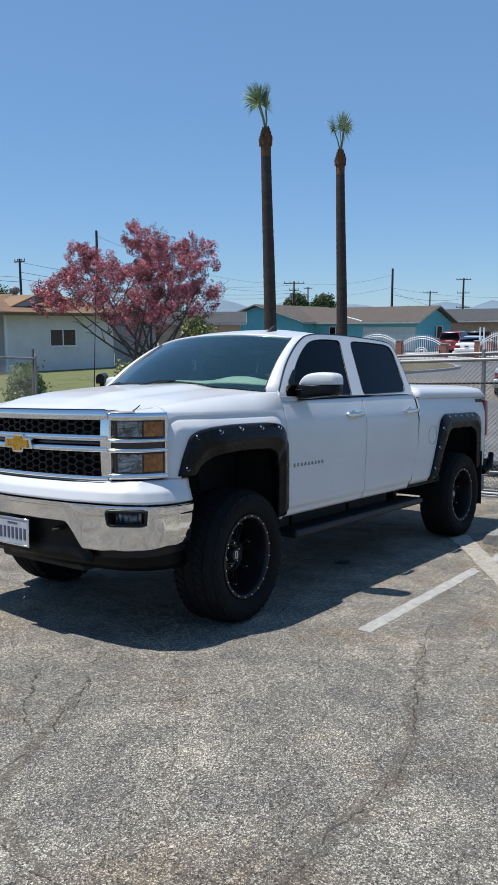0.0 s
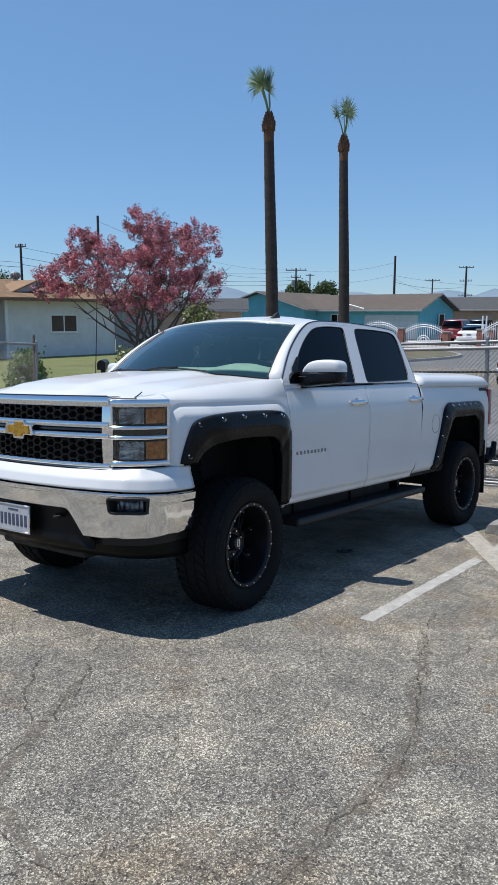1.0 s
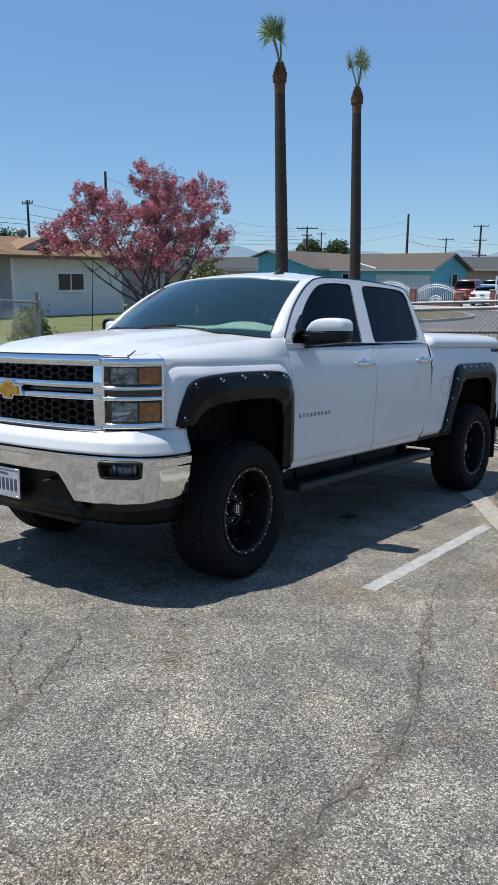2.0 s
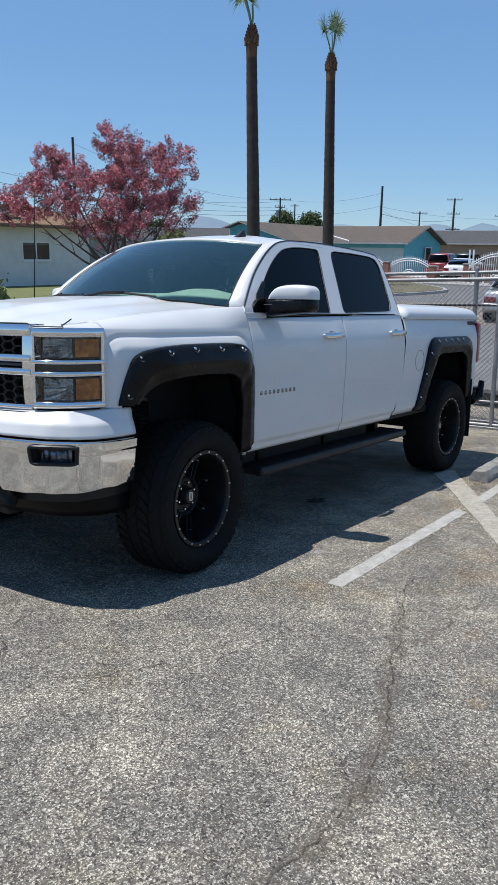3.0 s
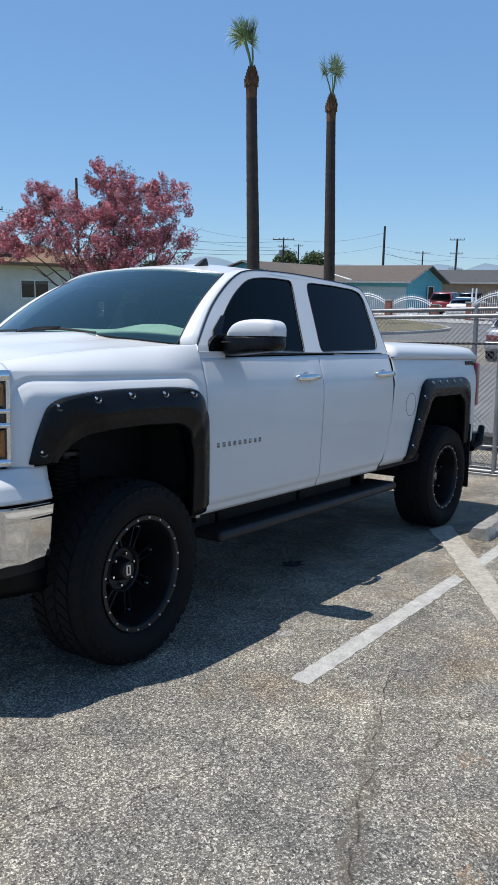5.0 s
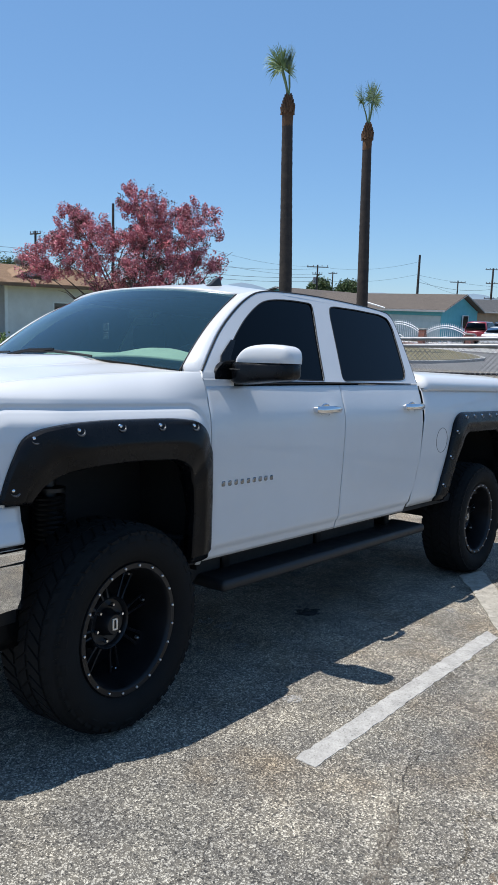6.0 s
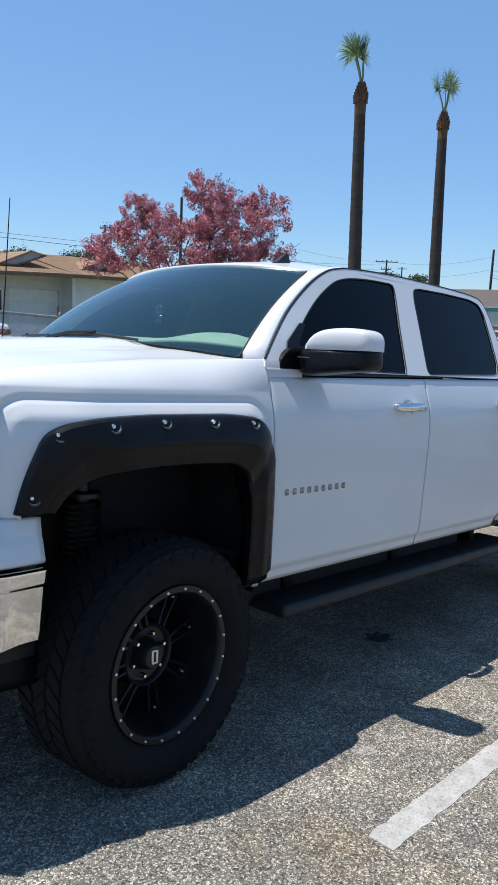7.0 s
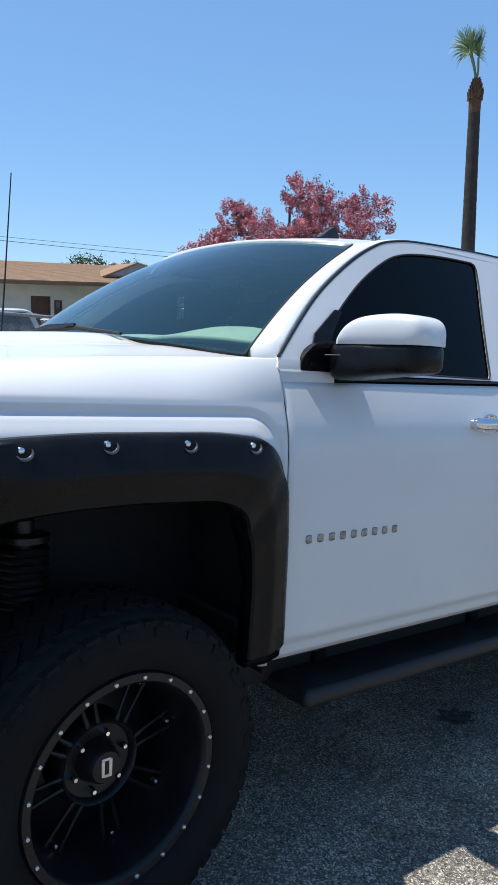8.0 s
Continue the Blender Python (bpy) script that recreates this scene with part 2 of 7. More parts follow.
def lathe(bm, profile, n=48, axis="y", centre=(0, 0, 0)):
    """Turns (along, radius) points round an axis."""
    rings = []
    for s, r in profile:
        ring = []
        for k in range(n):
            a = 2 * math.pi * k / n
            p = {"y": (r * math.cos(a), s, r * math.sin(a)), "z": (r * math.cos(a), r * math.sin(a), s), "x": (s, r * math.cos(a), r * math.sin(a))}[axis]
            ring.append(bm.verts.new(Vector(p) + Vector(centre)))
        rings.append(ring)
    for a, c in zip(rings, rings[1:]):
        for k in range(n):
            bm.faces.new((a[k], a[(k + 1) % n], c[(k + 1) % n], c[k]))
    return rings


def sheet(nu, nv, fn, keep=None, flip=False):
    """A grid surface from fn(u, v), u and v from 0 to 1; faces whose middle fails keep() are left out."""
    bm = bmesh.new()
    g = [[bm.verts.new(fn(i / nu, j / nv)) for j in range(nv + 1)] for i in range(nu + 1)]
    for i in range(nu):
        for j in range(nv):
            q = (g[i][j], g[i + 1][j], g[i + 1][j + 1], g[i][j + 1])
            if keep and not keep(sum((v.co for v in q), Vector()) / 4):
                continue
            bm.faces.new(q[::-1] if flip else q)
    bmesh.ops.delete(bm, geom=[v for v in bm.verts if not v.link_faces], context="VERTS")
    return bm


def slab(outline, lo, hi, plane="xz", holes=()):
    """A flat plate between lo and hi along the axis across the plane, from an outline and holes in that plane."""
    bm = bmesh.new()
    put = {"xz": lambda a, c, h: (a, h, c), "yz": lambda a, c, h: (h, a, c), "xy": lambda a, c, h: (a, c, h)}[plane]
    for h in (lo, hi):
        es = []
        for loop in (outline, *holes):
            vs = [bm.verts.new(put(a, c, h)) for a, c in loop]
            es += [bm.edges.new((vs[i], vs[(i + 1) % len(vs)])) for i in range(len(vs))]
        bmesh.ops.triangle_fill(bm, edges=es, use_beauty=True)
    n = len(bm.verts) // 2
    bm.verts.ensure_lookup_table()
    at = 0
    for loop in (outline, *holes):
        k = len(loop)
        for i in range(k):
            a, c = at + i, at + (i + 1) % k
            bm.faces.new((bm.verts[a], bm.verts[c], bm.verts[n + c], bm.verts[n + a]))
        at += k
    return bm


def lerp_table(table, x):
    """Linear look-up in (x, value) rows."""
    return float(np.interp(x, [a for a, _ in table], [c for _, c in table]))


def smooth(a, c, x):
    u = min(max((x - a) / (c - a), 0), 1)
    return u * u * (3 - 2 * u)


def rounded(loop, r=0.03, n=4):
    """Rounds the corners of a 2D outline."""
    out = []
    for i, p in enumerate(loop):
        p = Vector(p)
        a, c = Vector(loop[i - 1]), Vector(loop[(i + 1) % len(loop)])
        da, dc = (a - p), (c - p)
        k = min(r, da.length * 0.45, dc.length * 0.45)
        s, e = p + da.normalized() * k, p + dc.normalized() * k
        for j in range(n + 1):
            w = j / n
            out.append(tuple(s * (1 - w) ** 2 + p * 2 * w * (1 - w) + e * w * w))
    return out

# ---- ground ----
D_IN = Vector((0.795, 0.606))     # the way in which the car park falls


def ground_z(x, y):
    s = D_IN.x * x + D_IN.y * y
    k = math.tan(radians(TILT))
    if s < 5.6:
        return -k * s
    return -k * 5.6 + 0.36 * smooth(12, 25, s)


def ground_sheet():
    far = [-1800, -500, -150, -60, -30]
    near = [x * 0.8 for x in range(-20, 31)]
    out = [28, 34, 42, 60, 90, 150, 300, 700, 2500]
    xs = far + near + out
    bm = bmesh.new()
    g = [[bm.verts.new((x, y, ground_z(max(min(x, 60), -60), max(min(y, 60), -60)))) for y in xs] for x in xs]
    for i in range(len(xs) - 1):
        for j in range(len(xs) - 1):
            bm.faces.new((g[i][j], g[i + 1][j], g[i + 1][j + 1], g[i][j + 1]))
    return tagged(part("ground", bm, ASPHALT, angle=80), "weathered grey asphalt with pale stones and cracks", "asphalt", kind="structure")


ground_sheet()

# ---- pickup truck ----
# Local axes: x towards the tail from the front axle, -y the driver's side, z up from the asphalt.
AXLE_R, HUB_Z = 3.645, 0.43
truck = thing("pickup_truck", LOT, "lifted white crew-cab pickup with black fender flares", "pickup truck")

SIDE = [(0.56, 0.940), (0.61, 0.958), (0.664, 0.970), (0.680, 0.984), (0.74, 0.988), (0.82, 0.990), (1.00, 0.997), (1.16, 1.000), (1.22, 0.9985), (1.275, 0.993), (1.31, 0.986), (1.345, 0.9765), (1.385, 0.964), (1.42, 0.952), (1.46, 0.937), (1.50, 0.920)]


def side_y(x, z):
    """Half width of the body at a place on its side."""
    y = lerp_table(SIDE, z)
    if x < -0.30:
        y -= 0.085 * smooth(-0.30, -0.66, x)
    for x0, x1 in ((-0.62, 0.470),):
        # rounded-box distance to the pressed wheel-arch bulge
        q = abs(x - (x0 + x1) / 2) - ((x1 - x0) / 2 - 0.11)
        h = z - (1.338 - 0.11)
        d = math.hypot(max(q, 0), max(h, 0)) + min(max(q, h), 0) - 0.11
        y += 0.016 * smooth(0.000, -0.055, d) - 0.006 * smooth(0.022, 0.004, d) * smooth(-0.016, 0.002, d)
    return y


ARCH_F = [(-0.54, 1.03), (-0.50, 1.10), (-0.41, 1.19), (-0.32, 1.225), (0.30, 1.225), (0.41, 1.18), (0.46, 1.00), (0.475, 0.55)]
ARCH_R = [(-0.68, 0.55), (-0.62, 0.72), (-0.42, 1.12), (-0.34, 1.18), (0.34, 1.18), (0.42, 1.13), (0.50, 0.98), (0.55, 0.55)]


def in_arch(p, table, cx):
    return table[0][0] < p.x - cx < table[-1][0] and p.z < lerp_table(table, p.x - cx)


def row_z(v, lo, hi):
    """Rows up a panel, close together where the pressed crease lies."""
    return float(np.interp(v, (0, 0.40, 0.90, 1), (lo, 1.215, 1.376, hi)))


def side_panel(name, s, xl, xr, zb, zt, nu, nv, keep=None, parent=truck, label="", crisp=False):
    """One skin panel of the body's side (s is -1 or 1), with its edges turned in."""
    def fn(u, v):
        e, k = 0.006 / abs(xr(v) - xl(v)), 2 / nu
        if u < k:
            u = u / k * e
        elif u > 1 - k:
            u = 1 - (1 - u) / k * e
        else:
            u = e + (u - k) / (1 - 2 * k) * (1 - 2 * e)
        x = xl(v) * (1 - u) + xr(v) * u
        z = zb(x) * (1 - v) + zt(x) * v
        if crisp:
            z = row_z(v, zb(x), zt(x))
        rim = min(u, 1 - u) * abs(xr(v) - xl(v))
        hem = 0.003 * (1 - smooth(0, 0.006, rim))
        return (x, s * (side_y(x, z) - hem), z)
    return part(name, sheet(nu, nv, fn, keep, flip=s > 0), WHITE_PAINT, parent, label, normals=False, solid=0.005, angle=50)


def belt_z(x):
    return 1.448 + 0.018 * (x - 1.4)


DOOR_BACK = [(0.0, 2.50), (0.10, 2.535), (0.25, 2.61), (0.45, 2.645), (0.75, 2.655), (1.0, 2.665)]
HOOD_EDGE = [(-0.95, 1.36), (-0.77, 1.392), (-0.4, 1.442), (0.0, 1.474), (0.30, 1.490), (0.52, 1.500)]


def fender(s):
    """Front wing: the side skin, rolled over at the top to the bonnet's edge."""
    def fn(u, v):
        x = -0.63 + 1.13 * u
        bottom = 0.985 if x < 0 else 0.60
        if v < 0.78:
            z = float(np.interp(v, (0, 0.26, 0.78), (bottom, 1.215, 1.376)))
            y = side_y(x, z)
        else:
            a = (v - 0.78) / 0.22 * math.pi / 2
            top = lerp_table(HOOD_EDGE, x)
            y0 = side_y(x, 1.376)
            ye = 0.855 - 0.05 * smooth(-0.4, -0.7, x) + 0.062 * smooth(0.15, 0.50, x)
            t = (v - 0.78) / 0.22
            y = ye + (y0 - ye) * (0.45 * math.cos(a) + 0.55 * (1 - t))
            z = 1.376 + (top - 1.376) * (0.45 * math.sin(a) + 0.55 * t)
        return (x, s * y, z)
    return part("fender", sheet(170, 84, fn, lambda p: not in_arch(p, ARCH_F, 0) and not (abs(p.x) < 0.25 and p.z < 1.215), flip=s > 0), WHITE_PAINT, truck, normals=False, solid=0.015, angle=60)


def flare(s, cx, outer, inner, bolts):
    """Bolt-on wheel arch flare, swept between an outer and an inner line."""
    def along(line, w):
        d = [0]
        for a, c in zip(line, line[1:]):
            d.append(d[-1] + math.dist(a, c))
        return np.interp(w * d[-1], d, [p[0] for p in line]), np.interp(w * d[-1], d, [p[1] for p in line])
    outer, inner = rounded_line(outer), rounded_line(inner)
    prof = [(0.0, 0.001), (0.012, 0.016), (0.05, 0.026), (0.16, 0.036), (0.34, 0.046), (0.48, 0.053), (0.55, 0.055), (0.61, 0.053), (0.68, 0.047), (0.84, 0.040), (0.98, 0.036), (1.0, 0.030), (1.0, 0.0), (1.0, -0.05)]

    def fn(u, v):
        k = v * (len(prof) - 1)
        i = min(int(k + 1e-6), len(prof) - 1)
        w, out = prof[i]
        xo, zo = along(outer, u)
        xi, zi = along(inner, u)
        x, z = xo * (1 - w) + xi * w, zo * (1 - w) + zi * w
        out *= 0.62 + 0.30 * smooth(0.98, 1.20, zo)
        return (cx + x, s * (side_y(cx + xo, zo) * (1 - w) + side_y(cx + xo, min(zo, 1.25)) * w + out), z)
    ob = part("fender_flare", sheet(90, len(prof) - 1, fn, flip=s > 0), BLACK_PLASTIC, truck, "black pocket-style fender flare with steel bolts", normals=False, solid=0.006, angle=28)
    bm = bmesh.new()
    tube(bm, [(cx + along(outer, k / 60)[0], s * (side_y(cx + along(outer, k / 60)[0], along(outer, k / 60)[1]) + 0.006), along(outer, k / 60)[1] - 0.001) for k in range(61)], 0.004, 6)
    part("gasket", bm, SEAL, ob, "black rubber gasket")
    for w in bolts:
        if isinstance(w, tuple):
            x, z = w
            y = s * (side_y(x, min(z, 1.25)) + (0.015 if x < -0.4 else 0.0255))
        else:
            xo, zo = along(outer, w)
            xi, zi = along(inner, w)
            x, z = cx + xo * 0.86 + xi * 0.14, zo * 0.86 + zi * 0.14
            y = s * (side_y(cx + xo, min(zo, 1.25)) + 0.031 * (0.62 + 0.30 * smooth(0.98, 1.20, zo)) + 0.001)
        bm = bmesh.new()
        lathe(bm, [(0, 0.009), (s * 0.004, 0.009), (s * 0.006, 0.0075), (s * 0.010, 0.007), (s * 0.0125, 0.004), (s * 0.013, 0.0001)], 12, "y", (x, y, z))
        part("bolt", bm, CHROME, ob)
        # grey crescent: the highlight on the pocket's glossy lower edge, put into the colour
        bm = bmesh.new()
        ring = [(x + 0.005 + 0.019 * math.cos(a), y + s * (0.010 - 0.30 * (0.016 * math.sin(a) - 0.003)), z - 0.003 + 0.016 * math.sin(a)) for a in [math.pi * 1.15 + 1.0 * math.pi * k / 14 for k in range(15)]]
        tube(bm, ring, [0.001 + 0.0035 * math.sin(math.pi * k / 14) for k in range(15)], 8)
        part("bolt_pocket", bm, POCKET_GLINT, ob, "lower edge of the bolt pocket, its highlight coloured pale grey")
    return ob


def rounded_line(line, n=5):
    """A bent line with its inner corners rounded."""
    out = [line[0]]
    for a, p, c in zip(line, line[1:], line[2:]):
        p = Vector(p)
        da, dc = Vector(a) - p, Vector(c) - p
        k = min(0.07, da.length * 0.45, dc.length * 0.45)
        st, e = p + da.normalized() * k, p + dc.normalized() * k
        out += [tuple(st * (1 - j / n) ** 2 + p * 2 * (j / n) * (1 - j / n) + e * (j / n) ** 2) for j in range(n + 1)]
    return out + [line[-1]]


F_OUT = [(-0.556, 1.000), (-0.528, 1.114), (-0.482, 1.232), (-0.425, 1.262), (-0.32, 1.281), (-0.13, 1.291), (0.25, 1.291), (0.391, 1.275), (0.455, 1.225), (0.488, 1.15), (0.506, 1.00), (0.522, 0.64)]
F_IN = [(-0.445, 0.990), (-0.395, 1.065), (-0.31, 1.105), (-0.20, 1.126), (0.0, 1.132), (0.24, 1.124), (0.325, 1.09), (0.365, 1.01), (0.388, 0.88), (0.392, 0.63)]
R_OUT = [(-0.715, 0.640), (-0.585, 0.95), (-0.50, 1.215), (-0.40, 1.270), (0.42, 1.270), (0.51, 1.215), (0.57, 1.00), (0.62, 0.64)]
R_IN = [(-0.575, 0.640), (-0.45, 0.93), (-0.37, 1.085), (-0.29, 1.130), (0.29, 1.130), (0.37, 1.08), (0.43, 0.93), (0.46, 0.64)]


def curve_at(pts, k):
    """A point on the smooth curve through pts, k counting from one to the next."""
    i = min(int(k), len(pts) - 2)
    w = k - i
    a, p, q, c = (Vector(pts[min(max(j, 0), len(pts) - 1)]) for j in (i - 1, i, i + 1, i + 2))
    return tuple(0.5 * (2 * p + (q - a) * w + (2 * a - 5 * p + 4 * q - c) * w * w + (3 * p - 3 * q + c - a) * w ** 3))


def curve(pts, n=5):
    return [curve_at(pts, k / n) for k in range((len(pts) - 1) * n + 1)]


def tumble(z):
    """Half width of the cab at the side windows."""
    return 0.945 - 0.42 * (z - 1.46)


CAB_OUT = [(0.50, 1.462), (0.510, 1.500), (0.707, 1.69), (0.897, 1.824), (1.05, 1.905), (1.16, 1.938), (1.32, 1.956), (1.7, 1.968), (2.2, 1.962), (2.48, 1.948), (2.565, 1.925), (2.605, 1.86), (2.632, 1.72), (2.645, 1.55), (2.65, 1.476)]
WIN_F = curve([(0.665, 1.478), (0.72, 1.575), (0.794, 1.661), (0.936, 1.775), (1.08, 1.860), (1.18, 1.895), (1.30, 1.912), (1.44, 1.920), (1.585, 1.921)], 4)
WIN_F += [(1.606, 1.914), (1.611, 1.896)] + curve([(1.600, 1.84), (1.556, 1.68), (1.512, 1.492)], 4) + [(1.500, 1.474)]
WIN_R = [(1.704, 1.476), (1.745, 1.68), (1.778, 1.86), (1.80, 1.915), (1.86, 1.926), (2.12, 1.930), (2.42, 1.925), (2.515, 1.905), (2.545, 1.85), (2.540, 1.70), (2.525, 1.55), (2.49, 1.505), (2.43, 1.495)]


def cab_side(s):
    """Door frames and pillars as one plate with two window holes, and the tinted panes in them."""
    bm = slab(curve(CAB_OUT), 0.0, 0.022, "xz", (WIN_F, rounded(WIN_R, 0.04)))
    for v in bm.verts:
        v.co.y = s * (tumble(v.co.z) - v.co.y)
    frame_ob = part("cab_frame", bm, WHITE_PAINT, truck, angle=30)
    for loop in (WIN_F, rounded(WIN_R, 0.04)):
        bm = slab(loop, 0.006, 0.010, "xz")
        for v in bm.verts:
            v.co.y = s * (tumble(v.co.z) - v.co.y)
        part("side_window", bm, TINT_GLASS, truck, "black-tinted side window")
        bm = bmesh.new()
        ring = [(x, s * (tumble(z) - 0.001), z) for x, z in loop]
        tube(bm, ring + ring[:2], 0.0035, 6, False)
        part("window_seal", bm, SEAL, frame_ob)
    bm = bmesh.new()
    tube(bm, [(x - 0.006, s * (tumble(z) - 0.004), z + 0.003) for x, z in curve(CAB_OUT[1:])], 0.0045, 6)
    part("roof_seal", bm, SEAL, frame_ob)
    bm = slab([(0.605, 1.480), (0.675, 1.470), (0.735, 1.585), (0.80, 1.66), (0.77, 1.662), (0.66, 1.58)], 0.004, 0.010, "xz")
    for v in bm.verts:
        v.co.y = s * (tumble(v.co.z) + v.co.y)
    part("mirror_sail", bm, BLACK_PLASTIC, truck)
    # painted foot of the pillar between wing, door and mirror
    def foot(u, v):
        x = 0.497 + 0.215 * u
        zb = belt_z(x) - 0.003
        z = zb + (1.497 - zb) * v
        a, c = side_y(x, zb) - 0.002, tumble(1.497) + 0.003
        return (x, s * (a + (c - a) * v + 0.003 * math.sin(math.pi * v)), z)
    part("pillar_foot", sheet(8, 8, foot, flip=s > 0), WHITE_PAINT, truck, normals=False)
    # belt moulding
    bm = bmesh.new()
    tube(bm, [(x, s * (side_y(x, belt_z(x)) - 0.006), belt_z(x) + 0.013) for x in (0.72, 1.0, 1.5, 2.0, 2.4, 2.56)], 0.0065, 6)
    part("belt_seal", bm, SEAL, truck)


WS_BOT = lambda w: Vector((0.20 + 0.25 * abs(w) ** 2.2, 0.835 * w, 1.558 - 0.055 * w * w))
WS_TOP = lambda w: Vector((0.868 + 0.135 * abs(w) ** 2.4, 0.690 * w, 1.958 - 0.045 * w * w))


def windscreen():
    def fn(u, v):
        w = 2 * u - 1
        p = WS_BOT(w).lerp(WS_TOP(w), v)
        bow = 0.035 * math.sin(math.pi * v)
        return p + Vector((-bow * 0.5, 0, bow * 0.6))
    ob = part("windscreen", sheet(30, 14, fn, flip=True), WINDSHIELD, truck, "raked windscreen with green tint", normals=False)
    ob.visible_shadow = False
    bm = bmesh.new()
    tube(bm, [fn(0, k / 12) for k in range(13)] + [fn(k / 20, 1) for k in range(21)] + [fn(1, 1 - k / 12) for k in range(13)], 0.004, 6)
    part("windscreen_seal", bm, SEAL, ob)
    for s in (-1, 1):
        # A-pillar between the glass and the door frame
        edge = CAB_OUT[1:7]

        def pil(u, v):
            k = u * (len(edge) - 1)
            x, z = curve_at(edge, k)
            a = Vector((x - 0.01, s * (tumble(z) - 0.004), z + 0.004))
            c = Vector(fn(0 if s < 0 else 1, min(u * 1.0, 1)))
            p = c.lerp(a, v)
            out = 0.017 * math.sin(math.pi * v)
            drop = 0.08 * (1 - smooth(0.0, 0.045, u))
            return p + Vector((-0.3 * out + 0.2 * drop, s * 0.6 * out, 0.75 * out - drop))
        part("a_pillar", sheet(24, 8, pil, flip=s < 0), WHITE_PAINT, truck, normals=True, solid=0.012, angle=60)


def roof():
    def fn(u, v):
        w = 2 * v - 1
        front = WS_TOP(w).x - 0.005
        x = front * (1 - u) + (2.56 - 0.03 * w * w) * u
        edge = 0.69 + 0.052 * smooth(0.0, 0.22, u)
        edge -= 0.02 * smooth(0.9, 1, u)
        y = edge * w
        rise = math.sin(math.pi / 2 * min(u / 0.34, 1))
        z = 1.961 + 0.070 * rise - (0.045 + 0.031 * rise) * abs(w) ** 2.4 - 0.035 * smooth(0.80, 1, u) - 0.02 * u
        z += 0.004 * (smooth(0.42, 0.40, abs(abs(w) - 0.45) * 6) * smooth(0.1, 0.2, u) * smooth(0.95, 0.85, u))
        return (x, y, z)
    part("roof", sheet(40, 40, fn, flip=True), WHITE_PAINT, truck, normals=True, solid=0.02, angle=60)

    def back(u, v):
        w = 2 * v - 1
        return (2.555 + 0.10 * u - 0.03 * w * w, (0.72 + 0.20 * u) * w, 1.955 - 0.03 * abs(w) ** 2.6 - 0.48 * u)
    part("cab_back", sheet(10, 20, back), WHITE_PAINT, truck, normals=True, solid=0.02)

    def pane(u, v):
        x, y, z = back(0.16 + 0.58 * u, 0.10 + 0.80 * v)
        return (x + 0.006, y, z)
    part("rear_window", sheet(6, 12, pane), TINT_GLASS, truck, "dark rear window", solid=0.004)


HOOD_MID = [(-0.95, 1.375), (-0.88, 1.420), (-0.75, 1.455), (-0.5, 1.492), (-0.2, 1.520), (0.1, 1.542), (0.40, 1.555)]


def hood():
    def fn(u, v):
        w = 2 * v - 1
        front = -0.965 + 0.17 * abs(w) ** 2.3
        rear = 0.235 + 0.235 * abs(w) ** 2.2
        x = front * (1 - u) + rear * u
        half = 0.848 - 0.05 * smooth(-0.4, -0.7, x) - 0.06 * smooth(-0.72, -0.95, x) + 0.062 * smooth(0.15, 0.50, x)
        zc, ze = lerp_table(HOOD_MID, x), lerp_table(HOOD_EDGE, x)
        a = abs(w)
        dome = 1 - 0.45 * smooth(0.40, 0.62, a) - 0.55 * smooth(0.6, 1.0, a)
        z = ze + (zc - ze) * dome + 0.010 * smooth(0.52, 0.36, a) * smooth(0.0, 0.2, u)
        return (x, half * w, z)
    part("hood", sheet(48, 60, fn, flip=True), WHITE_PAINT, truck, normals=True, solid=0.015, angle=60)

    def cowl(u, v):
        w = 2 * v - 1
        a = Vector((0.22 + 0.235 * abs(w) ** 2.2, 0.85 * w, 1.530 - 0.045 * w * w))
        c = WS_BOT(w) + Vector((0.06, 0, 0.005))
        return a.lerp(c, u)
    part("cowl", sheet(3, 30, cowl), BLACK_PLASTIC, truck)


# -- nose --
def nose_x(y):
    return -0.970 + 0.190 * (abs(y) / 0.70) ** 2.2 * 0.5


def nose_sheet(y0, y1, z0, z1, out=0.0, ny=24, nz=2, dz=None):
    def fn(u, v):
        y = y0 + (y1 - y0) * u
        z = z0 + (z1 - z0) * v
        return (nose_x(y) - out, y, z)
    return sheet(ny, nz, fn)


def nose_bar(y0, y1, z0, z1, back, front, n=26):
    """A bar that follows the curve of the nose, with a rounded face."""
    zc, zh = (z0 + z1) / 2, (z1 - z0) / 2
    prof = [(back, z0)] + [(front - 0.016 * (1 - math.cos(a)), zc + zh * math.sin(a)) for a in [math.pi * (k / 8 - 0.5) for k in range(9)]] + [(back, z1)]
    bm = bmesh.new()
    rings = []
    for i in range(n + 1):
        y = y0 + (y1 - y0) * i / n
        rings.append([bm.verts.new((nose_x(y) - f, y, z)) for f, z in prof])
    k = len(prof)
    for a, c in zip(rings, rings[1:]):
        for j in range(k):
            bm.faces.new((a[j], a[(j + 1) % k], c[(j + 1) % k], c[j]))
    bm.faces.new(rings[0][::-1])
    bm.faces.new(rings[-1])
    return bm


